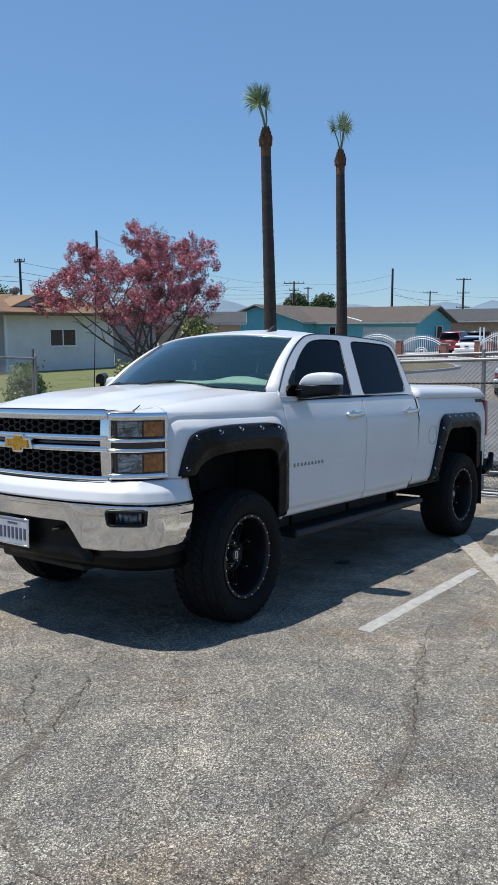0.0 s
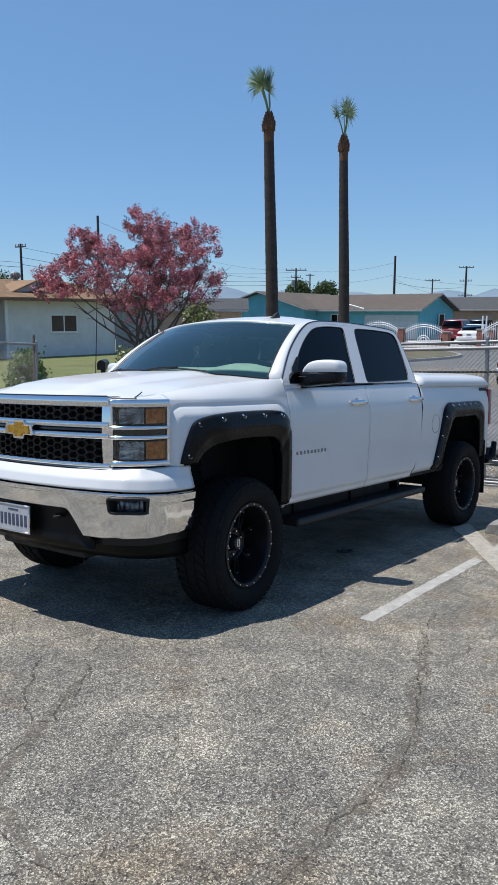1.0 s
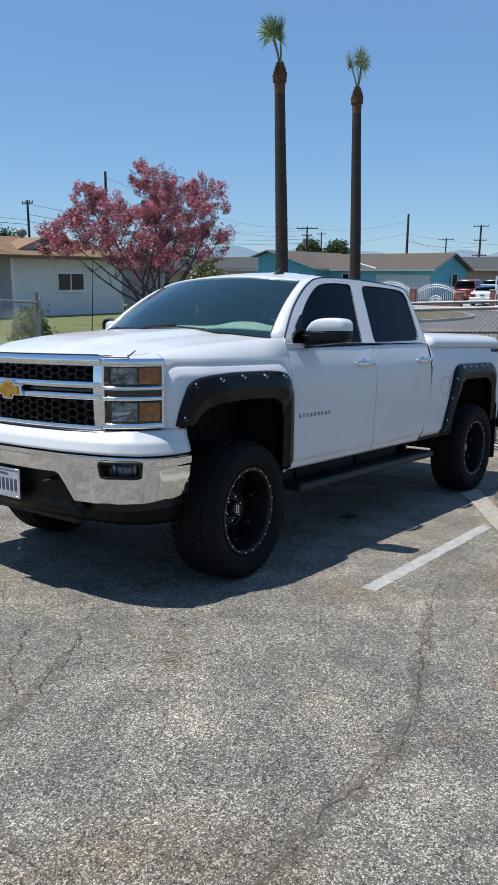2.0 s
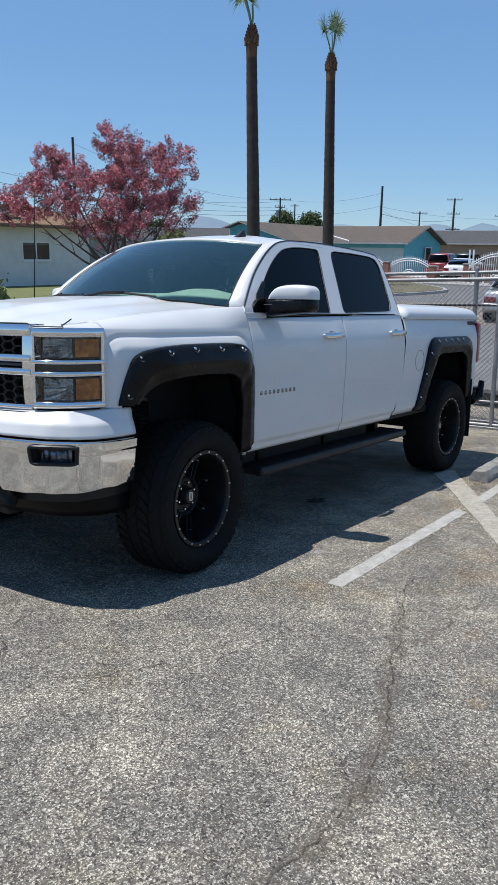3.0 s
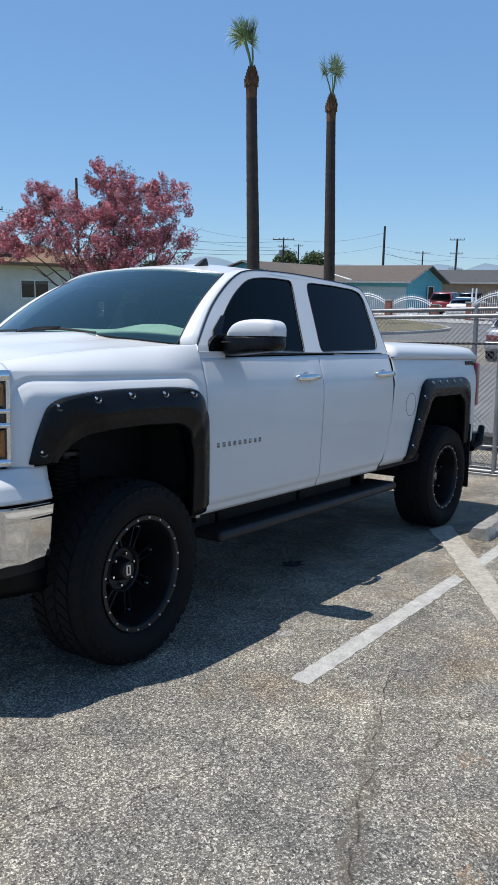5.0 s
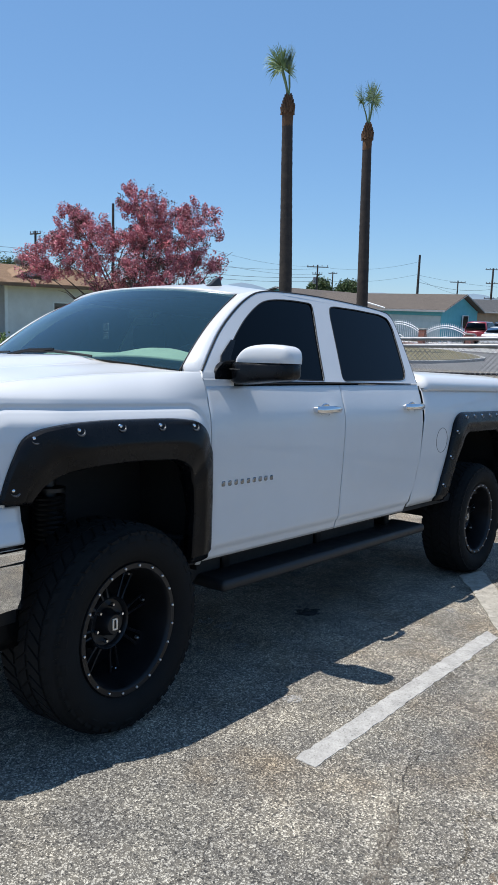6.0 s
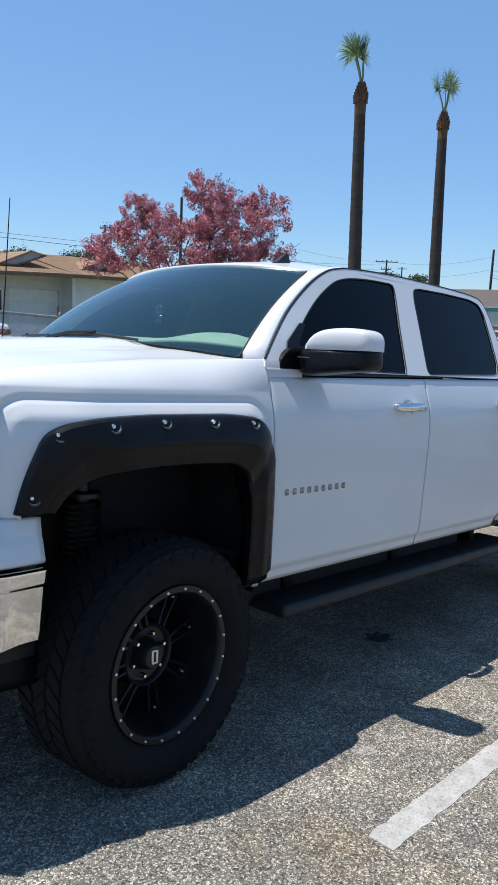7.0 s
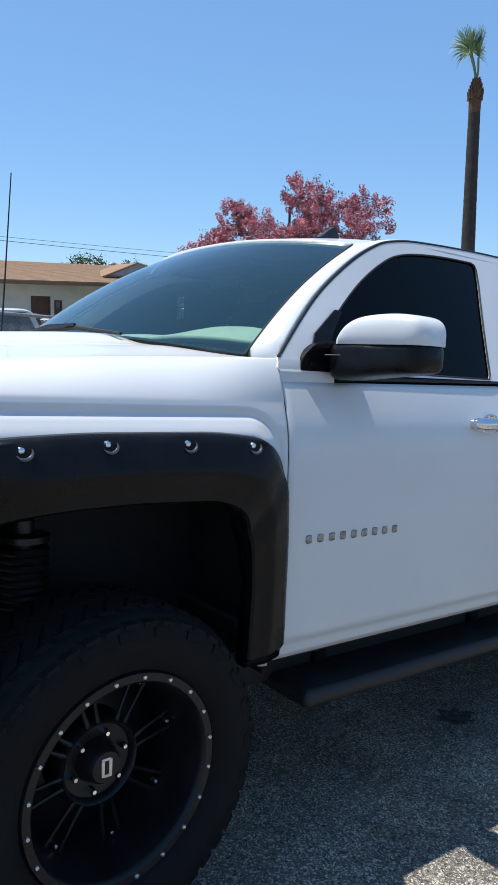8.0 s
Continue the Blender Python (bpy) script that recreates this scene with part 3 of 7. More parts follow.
def grille():
    g = part("grille", nose_sheet(-0.69, 0.69, 0.99, 1.36, -0.075), SATIN_BLACK, truck, "chrome-framed grille with black honeycomb mesh", solid=0.01)
    for z0, z1, f in ((1.336, 1.398, 0.020), (1.214, 1.254, 0.022), (1.150, 1.188, 0.022), (0.985, 1.014, 0.016)):
        part("grille_bar", nose_bar(-0.70, 0.70, z0, z1, -0.06, f), CHROME, g, "chrome grille bar")
    part("grille_bar", nose_bar(-0.66, 0.66, 1.190, 1.213, -0.06, -0.005), GLOSS_BLACK, g)
    for s in (-1, 1):
        y0, y1 = sorted((s * 0.655, s * 0.712))
        part("grille_side", nose_bar(y0, y1, 0.985, 1.398, -0.06, 0.016, 4), CHROME, g, "chrome upright of the grille")
    # honeycomb
    for z0, z1 in ((1.254, 1.336), (1.014, 1.150)):
        bm = bmesh.new()
        w, h = 0.078, 0.044
        hexa = [(-0.5, 0.0), (-0.27, -0.5), (0.27, -0.5), (0.5, 0.0), (0.27, 0.5), (-0.27, 0.5)]
        for c in range(-12, 13):
            for r in range(-1, 5):
                cy, cz = c * w * 0.78, z0 + 0.014 + r * h + (h / 2 if c % 2 else 0)
                if abs(cy) > 0.64 or cz > z1 + 0.022:
                    continue
                rings = []
                for k, d in ((1.0, 0.004), (0.95, 0.0), (0.86, 0.0), (0.80, 0.035)):
                    rings.append([bm.verts.new((nose_x(cy + a * w * k) + 0.012 + d, cy + a * w * k, min(max(cz + e * h * k, z0), z1))) for a, e in hexa])
                for ra, rb in zip(rings, rings[1:]):
                    for q in range(6):
                        bm.faces.new((ra[q], ra[(q + 1) % 6], rb[(q + 1) % 6], rb[q]))
        part("honeycomb", bm, HONEY, g, "gloss black honeycomb mesh", smooth=False)
    # emblem: a plain gold shape on a chrome rim
    shape = [(-0.130, -0.030), (-0.048, -0.030), (-0.040, -0.052), (0.048, -0.052), (0.054, -0.030), (0.130, -0.030), (0.118, 0.030), (0.042, 0.030), (0.036, 0.052), (-0.050, 0.052), (-0.056, 0.030), (-0.118, 0.030)]
    for k, f, d, mt in ((1.10, -1.002, 0.02, CHROME), (0.86, -1.008, 0.02, GOLD)):
        bm = slab([(a * k, 1.187 + e * k) for a, e in shape], f, f + d, "yz")
        part("emblem", bm, mt, g, "plain gold emblem", bevel=0.003)


LAMP_A, LAMP_B = Vector((-0.893, 0.716)), Vector((-0.628, 0.926))


def lamp_at(u, s, out=0.0):
    """A place on the slanted line of a headlamp: u from the grille to the wing."""
    p = LAMP_A.lerp(LAMP_B, u)
    bow = 0.045 * math.sin(math.pi * min(max(u, 0), 1))
    n = Vector((-0.62, 0.78))
    p = p + n * (bow + out)
    return p.x, s * p.y


def lamp_block(s, u0, u1, z0, z1, out0, out1, n=8):
    bm = bmesh.new()
    rings = []
    for i in range(n + 1):
        u = u0 + (u1 - u0) * i / n
        xo, yo = lamp_at(u, s, out1)
        xi, yi = lamp_at(u, s, out0)
        rings.append([bm.verts.new(p) for p in ((xi, yi, z0), (xo, yo, z0), (xo, yo, z1), (xi, yi, z1))])
    for a, c in zip(rings, rings[1:]):
        for j in range(4):
            bm.faces.new((a[j], a[(j + 1) % 4], c[(j + 1) % 4], c[j]))
    bm.faces.new(rings[0][::-1])
    bm.faces.new(rings[-1])
    return bm


def lamp_strip(s, z0, z1, out, n=14):
    """A chrome strip across a headlamp with a half-round face."""
    zc, zh = (z0 + z1) / 2, (z1 - z0) / 2
    prof = [(-0.06, z0)] + [(out - 0.012 * (1 - math.cos(a)), zc + zh * math.sin(a)) for a in [math.pi * (k / 8 - 0.5) for k in range(9)]] + [(-0.06, z1)]
    bm = bmesh.new()
    rings = [[bm.verts.new((*lamp_at(i / n, s, o), z)) for o, z in prof] for i in range(n + 1)]
    for a, c in zip(rings, rings[1:]):
        for j in range(len(prof)):
            bm.faces.new((a[j], a[(j + 1) % len(prof)], c[(j + 1) % len(prof)], c[j]))
    bm.faces.new(rings[0][::-1])
    bm.faces.new(rings[-1])
    return bm


def headlamp(s):
    h = part("headlamp", lamp_block(s, 0.0, 1.0, 0.99, 1.37, -0.12, -0.055), SATIN_BLACK, truck, "stacked headlamp with chrome trim and amber markers")
    for z0, z1 in ((0.996, 1.030), (1.150, 1.176), (1.208, 1.232), (1.336, 1.382)):
        part("trim", lamp_strip(s, z0, z1, 0.008), CHROME, h, "chrome strip")
    for u0, u1 in ((0.0, 0.035), (0.955, 1.0)):
        part("trim", lamp_block(s, u0, u1, 1.010, 1.374, -0.06, 0.004), CHROME, h, "chrome strip", bevel=0.005)
    part("trim", lamp_block(s, 0.02, 0.99, 1.172, 1.212, -0.06, -0.012), GLOSS_BLACK, h)
    for z0, z1 in ((1.028, 1.148), (1.234, 1.338)):
        # reflector bowl
        def bowl(u, v):
            uu = 0.15 + 0.40 * u
            fan = math.atan2(v - 0.62, 1.15 - u)
            x, y = lamp_at(uu, s, -0.046 + 0.030 * u ** 1.5 + 0.008 * abs(math.sin(9 * fan)))
            return (x, y, z0 + 0.008 + (z1 - z0 - 0.016) * v)
        part("reflector", sheet(30, 24, bowl), REFLECTOR, h, "silver fan-shaped reflector", angle=80)
        part("marker", lamp_block(s, 0.59, 0.925, z0 + 0.010, z1 - 0.010, -0.05, -0.016), AMBER, h, "amber marker lens")
        for k in range(5):
            u = 0.63 + 0.06 * k
            part("rib", lamp_block(s, u, u + 0.012, z0 + 0.012, z1 - 0.012, -0.016, -0.0125, 1), AMBER, h)
        part("lens", lamp_block(s, 0.03, 0.98, z0, z1, -0.006, 0.001), LENS_GLASS, h, "clear headlamp lens").visible_shadow = False


BUMP = [(-1.030, 0.0), (-1.022, 0.25), (-1.000, 0.50), (-0.955, 0.72), (-0.900, 0.84), (-0.825, 0.925), (-0.72, 0.962), (-0.60, 0.965), (-0.47, 0.955)]


def bump_at(u):
    """Plan of the bumper: u is -1 at one tip, 0 in the middle, 1 at the other."""
    d = [0]
    for a, c in zip(BUMP, BUMP[1:]):
        d.append(d[-1] + math.dist(a, c))
    k = abs(u) * d[-1]
    return float(np.interp(k, d, [p[0] for p in BUMP])), math.copysign(float(np.interp(k, d, [p[1] for p in BUMP])), u)


def lamp_brow(s):
    """Painted corner between the bonnet's edge and the top of a headlamp."""
    def fn(u, v):
        x, y = lamp_at(u, s, -0.004)
        if u < 0.5:
            w = 0.80 + 0.20 * (u / 0.5)
            hx = -0.965 + 0.17 * w ** 2.3
        else:
            w, hx = 1.0, -0.795 + 0.19 * (u - 0.5) / 0.5
        half = 0.848 - 0.05 * smooth(-0.4, -0.7, hx) - 0.06 * smooth(-0.72, -0.95, hx)
        zc, ze = lerp_table(HOOD_MID, hx), lerp_table(HOOD_EDGE, hx)
        dome = 1 - 0.45 * smooth(0.40, 0.62, w) - 0.55 * smooth(0.6, 1.0, w)
        top = Vector((hx + 0.004, s * half * w, ze + (zc - ze) * dome - 0.005))
        low = Vector((x, y, 1.374))
        p = low.lerp(top, v)
        return p + Vector((-0.4, s * 0.5, 0.6)) * 0.022 * math.sin(math.pi * v)
    bm = bmesh.new()
    seam = [Vector((nose_x(y) - 0.006, s * y, 1.400)) for y in (0.0, 0.15, 0.3, 0.45, 0.6, 0.68)]
    proud = Vector((-0.4, s * 0.5, 0.6)) * 0.013
    seam += [Vector(fn(u, 0.10)) + proud for u in (0.04, 0.12, 0.2, 0.28, 0.36, 0.42)]
    seam += [Vector(fn(0.42 + 0.13 * v, v)) + proud * (1 - 0.4 * v) for v in (0.22, 0.4, 0.6, 0.8, 1.0)]
    seam += [seam[-1] + Vector((0.03, -s * 0.008, 0.011)), seam[-1] + Vector((0.06, -s * 0.018, 0.022)), seam[-1] + Vector((0.085, -s * 0.030, 0.031))]
    tube(bm, seam, 0.0034, 6)
    part("hood_seam", bm, SEAL, truck)
    part("headlamp_brow", sheet(24, 8, fn, flip=s > 0), WHITE_PAINT, truck, normals=True, solid=0.008, angle=60)


def bumper():
    def body(u, v):
        w = 2 * u - 1
        x, y = bump_at(w)
        n = math.copysign(1, w)
        lo = 0.598 + 0.010 * smooth(0.62, 0.98, abs(w))
        lo = max(lo, 0.748 - 0.190 * smooth(0.45, 0.65, abs(y)))
        hi = 0.862 - 0.020 * smooth(0.5, 1.0, abs(w))
        z = lo + (hi - lo) * v + 0.007 * noise.noise((w * 14, 0, 0)) * smooth(0.3, 0.5, abs(w)) * (1 - v) ** 8
        bulge = 0.034 * (0.45 + 0.55 * v) - 0.018 * smooth(0.955, 1, v) + 0.006 * smooth(0.72, 0.80, v)
        k = smooth(0.62, 0.78, abs(w))
        return (x - bulge * (1 - k), y + n * bulge * k, z)

    def keep(p):
        a = abs(p.y)
        return not (0.790 < a < 0.955 and p.x < -0.835 and 0.739 < p.z < 0.821)
    b = part("front_bumper", sheet(220, 48, body, keep, flip=True), CHROME, truck, "chrome front bumper with a scuffed lower edge", solid=0.012, angle=50)

    def pad(u, v):
        w = 2 * u - 1
        x, y = bump_at(w)
        n = math.copysign(1, w)
        k = smooth(0.62, 0.78, abs(w))
        z = 0.868 - 0.02 * smooth(0.5, 1, abs(w)) + (0.120 + 0.02 * smooth(0.5, 1, abs(w))) * v
        out = float(np.interp(v, (0, 0.04, 0.50, 0.56, 1.0), (0.018, 0.026, 0.006, 0.000, -0.075)))
        if v > 0.5:
            out *= 1 - 0.85 * smooth(0.80, 0.96, abs(w))
        return (x - out * (1 - k), y + n * out * k, z)
    part("bumper_pad", sheet(90, 14, pad, flip=True), WHITE_PAINT, b, "white painted bumper top", solid=0.012, angle=60)

    def backing(u, v):
        w = (2 * u - 1) * 0.97
        x, y = bump_at(w)
        return (x + 0.05, y * 0.95, 0.54 + 0.44 * v)
    part("bumper_backing", sheet(40, 4, backing), SATIN_BLACK, b, normals=False)

    def valance(u, v):
        y = -0.64 + 1.28 * u
        a = abs(y)
        top = 0.752 - 0.185 * smooth(0.46, 0.64, a)
        return (-1.005 + 0.03 * (a / 0.6) ** 2 + 0.06 * v * (1 - v), y, 0.52 + (top - 0.52) * v)
    part("valance", sheet(24, 8, valance), VALANCE, b, "black plastic lower intake", solid=0.01)

    def dam(u, v):
        w = (2 * u - 1) * 0.93
        x, y = bump_at(w)
        return (x + 0.10 + 0.06 * (1 - v), y * 0.93, 0.44 + 0.16 * v)
    part("air_dam", sheet(40, 4, dam), VALANCE, b, "black plastic air dam", solid=0.01)
    for s in (-1, 1):
        def at(a):
            return bump_at(s * a)
        # fog lamp in its recess
        def rec(u, v):
            p = Vector(body(0.5 + s * (0.588 + 0.147 * u) / 2, 0.555 + 0.345 * v))
            q = max(abs(2 * u - 1), abs(2 * v - 1))
            d = 0.036 * smooth(0.84, 0.70, q) - 0.005 * smooth(0.72, 0.86, q)
            return p + Vector((0.8, -s * 0.55, 0)) * d
        f = part("fog_lamp", sheet(26, 22, rec), SATIN_BLACK, truck, "fog lamp in a black recess", solid=0.004)
        rim = [rec(u, v) + Vector((-0.008, 0, 0)) for u, v in rounded([(0.02, 0.04), (0.98, 0.04), (0.98, 0.96), (0.02, 0.96)], 0.16, 5)]
        bm = bmesh.new()
        tube(bm, rim + rim[:2], 0.010, 8, False)
        part("bezel", bm, SATIN_BLACK, f, "rounded black bezel")

        def fog(u, v):
            x, y = bump_at(s * (0.604 + 0.115 * u))
            d = 0.004 - 0.012 * math.sin(math.pi * u) * math.sin(math.pi * v) + 0.004 * math.sin(30 * u)
            return (x + d, y - s * d * 0.5, 0.742 + 0.076 * v)
        part("lens", sheet(16, 8, fog), FOG_LENS, f, "smoked clear fog lamp lens", solid=0.004)
        x, y = bump_at(s * 0.30)
        bm = bmesh.new()
        tube(bm, [(x + 0.06, y, 0.69), (x - 0.005, y, 0.69), (x - 0.03, y + 0.02, 0.685), (x - 0.005, y + 0.04, 0.69), (x + 0.05, y + 0.045, 0.69)], 0.010, 8)
        part("tow_hook", bm, SATIN_BLACK, b)
    # number plate: plain bars only
    p = part("number_plate", rbox(-1.052, -1.046, -0.155, 0.155, 0.565, 0.720, 0.002, 1), PLATE_WHITE, truck, "white number plate in a chrome holder")
    for y0, y1, z0, z1 in ((-0.165, 0.165, 0.555, 0.567), (-0.165, 0.165, 0.718, 0.730), (-0.165, -0.153, 0.567, 0.718), (0.153, 0.165, 0.567, 0.718)):
        part("plate_frame", rbox(-1.056, -1.040, y0, y1, z0, z1, 0.003, 1), CHROME, p)
    for k in range(7):
        y = -0.122 + k * 0.0405
        part("plate_bar", rbox(-1.0545, -1.051, y - 0.0125, y + 0.0125, 0.596, 0.668, 0.002, 1), PLATE_BLUE, p)
    part("plate_bar", rbox(-1.0545, -1.051, -0.05, 0.05, 0.690, 0.700, 0.001, 1), PLATE_BLUE, p)


def loft(stations, section):
    """Closed skin over stations; section(station, angle) gives a point."""
    bm = bmesh.new()
    n = 28
    rings = [[bm.verts.new(section(st, 2 * math.pi * k / n)) for k in range(n)] for st in stations]
    for a, c in zip(rings, rings[1:]):
        for k in range(n):
            bm.faces.new((a[k], a[(k + 1) % n], c[(k + 1) % n], c[k]))
    bm.faces.new(rings[0][::-1])
    bm.faces.new(rings[-1])
    return bm


def mirror(s):
    """Door mirror: black shell that runs from the foot to the tip, painted cap above it, glass behind."""
    fold = 0.0 if s < 0 else 0.09

    def squircle(c, e):
        return math.copysign(abs(c) ** e, c)

    def shell(st, a):
        y, xc, hx, z0, z1 = st
        return (xc + hx * squircle(math.cos(a), 0.45) + 0.6 * fold, s * (y - fold * smooth(0.9, 1.0, y)), (z0 + z1) / 2 + (z1 - z0) / 2 * squircle(math.sin(a), 0.45))

    def cap(st, a):
        y, xc, hx, top = st
        up = max(math.sin(a), -0.1)
        return (xc + hx * squircle(math.cos(a), 0.38) + 0.6 * fold, s * (y - fold * smooth(0.9, 1.0, y)), 1.550 + (top - 1.550) * (squircle(up, 0.36) if up > 0 else 0.1 * up))
    rows = curve_rows([(0.925, 0.745, 0.050, 1.456, 1.540), (0.945, 0.743, 0.056, 1.452, 1.550), (0.970, 0.738, 0.072, 1.446, 1.555), (1.00, 0.736, 0.082, 1.446, 1.556), (1.06, 0.742, 0.083, 1.453, 1.556), (1.15, 0.755, 0.076, 1.463, 1.556), (1.225, 0.765, 0.069, 1.470, 1.556), (1.254, 0.772, 0.054, 1.480, 1.554), (1.266, 0.777, 0.026, 1.500, 1.546)])
    m = part("door_mirror", loft(rows, shell), BLACK_PLASTIC, truck, "door mirror with a white cap and black base", angle=50)
    rows = curve_rows([(0.982, 0.730, 0.052, 1.553), (0.992, 0.734, 0.070, 1.572), (1.012, 0.738, 0.078, 1.600), (1.036, 0.743, 0.080, 1.620), (1.075, 0.749, 0.080, 1.632), (1.14, 0.756, 0.077, 1.637), (1.20, 0.763, 0.073, 1.635), (1.240, 0.768, 0.066, 1.626), (1.259, 0.773, 0.052, 1.606), (1.268, 0.777, 0.026, 1.575)])
    part("mirror_cap", loft(rows, cap), WHITE_PAINT, m, "white painted mirror cap", angle=60)
    foot = rounded([(0.575, 1.462), (0.61, 1.446), (0.80, 1.446), (0.80, 1.553), (0.70, 1.562), (0.635, 1.552), (0.585, 1.510)], 0.045, 5)
    bm = slab(foot, 0.915, 0.942, "xz")
    for v in bm.verts:
        v.co.y *= s
    part("mirror_foot", bm, BLACK_PLASTIC, m, "black foot of the mirror", angle=30, bevel=0.008)
    bm = bmesh.new()
    tube(bm, [(0.640 + 0.6 * fold, s * (0.975 - fold), 1.516), (0.652 + 0.6 * fold, s * (1.01 - fold), 1.516), (0.664 + 0.6 * fold, s * (1.05 - fold), 1.516)], 0.002, 6)
    part("fold_seam", bm, SEAL, m)
    bm = slab(rounded([(s * (1.01 - fold), 1.478), (s * (1.235 - fold), 1.486), (s * (1.24 - fold), 1.615), (s * (1.03 - fold), 1.605)], 0.03), 0.836 + 0.6 * fold, 0.840 + 0.6 * fold, "yz")
    part("mirror_glass", bm, CHROME, m, "mirror glass")


def curve_rows(rows, n=4):
    """Rows of numbers, smoothed in between."""
    out = []
    for k in range((len(rows) - 1) * n + 1):
        i, w = min(k // n, len(rows) - 2), k / n - min(k // n, len(rows) - 2)
        a, p, q, c = (np.array(rows[min(max(j, 0), len(rows) - 1)]) for j in (i - 1, i, i + 1, i + 2))
        out.append(0.5 * (2 * p + (q - a) * w + (2 * a - 5 * p + 4 * q - c) * w * w + (3 * p - 3 * q + c - a) * w ** 3))
    return out


def door_handle(s, x, z, parent):
    y = s * (side_y(x, z))

    def cup(u, v):
        a, r = 2 * math.pi * u, v
        d = 0.012 * smooth(0.95, 0.55, r) - 0.006 * smooth(1.0, 0.85, r)
        return (x - 0.005 + 0.058 * r * math.cos(a), y - s * (d - 0.002), z - 0.001 + 0.040 * r * math.sin(a))
    part("handle_cup", sheet(28, 8, cup), CHROME, parent, "chrome cup behind the handle", angle=60)
    bm = bmesh.new()
    tube(bm, [(x - 0.104, y - s * 0.004, z + 0.003), (x - 0.103, y + s * 0.018, z + 0.004), (x - 0.085, y + s * 0.034, z + 0.005), (x, y + s * 0.042, z + 0.006), (x + 0.080, y + s * 0.036, z + 0.005), (x + 0.100, y + s * 0.020, z + 0.004), (x + 0.101, y - s * 0.004, z + 0.004)], [0.018, 0.021, 0.0215, 0.0215, 0.0225, 0.022, 0.018], 12)
    part("handle", bm, CHROME, parent, "chrome door handle")


def tread_tyre(cx, s):
    """All-terrain tyre: turned carcass with raised blocks on tread and shoulder."""
    bm = bmesh.new()
    yo, yi = 1.060, 0.735
    prof = [(yo - 0.055, 0.268), (yo - 0.030, 0.280), (yo - 0.006, 0.315), (yo, 0.350), (yo - 0.005, 0.380), (yo - 0.014, 0.402), (yo - 0.030, 0.418), (yo - 0.055, 0.4265), ((yo + yi) / 2, 0.4285),
            (yi + 0.05, 0.426), (yi + 0.02, 0.405), (yi, 0.35), (yi + 0.03, 0.28), (yi + 0.055, 0.268)]
    lathe(bm, [(s * a, r) for a, r in prof], 72, "y", (cx, 0, HUB_Z))
    return bm


BLOCKS = {}


def tread_blocks(w, cx, s):
    """Raised tread blocks and shoulder lugs, one object each, turned round the axle."""
    n, yo = 46, 1.060
    rows = [(yo - 0.010, yo - 0.070, 0.392, 0.434, 0.0, 0.70), (yo - 0.085, yo - 0.145, 0.415, 0.435, 0.35, 0.80), (yo - 0.160, yo - 0.215, 0.415, 0.435, 0.0, 0.80), (yo - 0.230, yo - 0.300, 0.415, 0.434, 0.45, 0.74)]
    for j in range(5):
        if (j, s) not in BLOCKS:
            bm = bmesh.new()
            vs = []
            if j < 4:
                ya, yb, r0, r1, sh, wd = rows[j]
                hw, skew = math.pi / n * wd, 0.05 if j % 2 else -0.05
                for yy, rr, t in ((ya, r0, 1), (ya, r1, 1), (yb, r1, -1), (yb, r0, -1)):
                    for e in (-1, 1):
                        ang = sh * 2 * math.pi / n + e * hw + skew * t
                        r = rr - (0.026 if j == 0 and t > 0 and rr == r1 else 0)
                        vs.append(bm.verts.new((r * math.cos(ang), s * yy, r * math.sin(ang))))
                faces = ((0, 1, 3, 2), (2, 3, 5, 4), (4, 5, 7, 6), (0, 2, 4, 6), (1, 3, 5, 7))
            else:
                for yy, rr in ((yo - 0.016, 0.404), (yo - 0.0055, 0.391), (yo - 0.0005, 0.374), (yo - 0.004, 0.366)):
                    for e in (-1, 1):
                        ang = e * 2 * math.pi / n * 0.42
                        vs.append(bm.verts.new((rr * math.cos(ang), s * yy, rr * math.sin(ang))))
                faces = ((0, 1, 3, 2), (2, 3, 5, 4), (4, 5, 7, 6))
            for q in faces:
                bm.faces.new([vs[i] for i in q])
            bmesh.ops.recalc_face_normals(bm, faces=bm.faces)
            me = bpy.data.meshes.new("tread_block")
            bm.to_mesh(me)
            bm.free()
            me.materials.append(RUBBER)
            BLOCKS[(j, s)] = me
        for k in range(n):
            if j == 4 and k % 2:
                continue
            ob = new("tread_block", BLOCKS[(j, s)])
            ob.parent = w
            ob.matrix_local = pose(cx, 0, HUB_Z) @ Matrix.Rotation(2 * math.pi * k / n, 4, "Y")


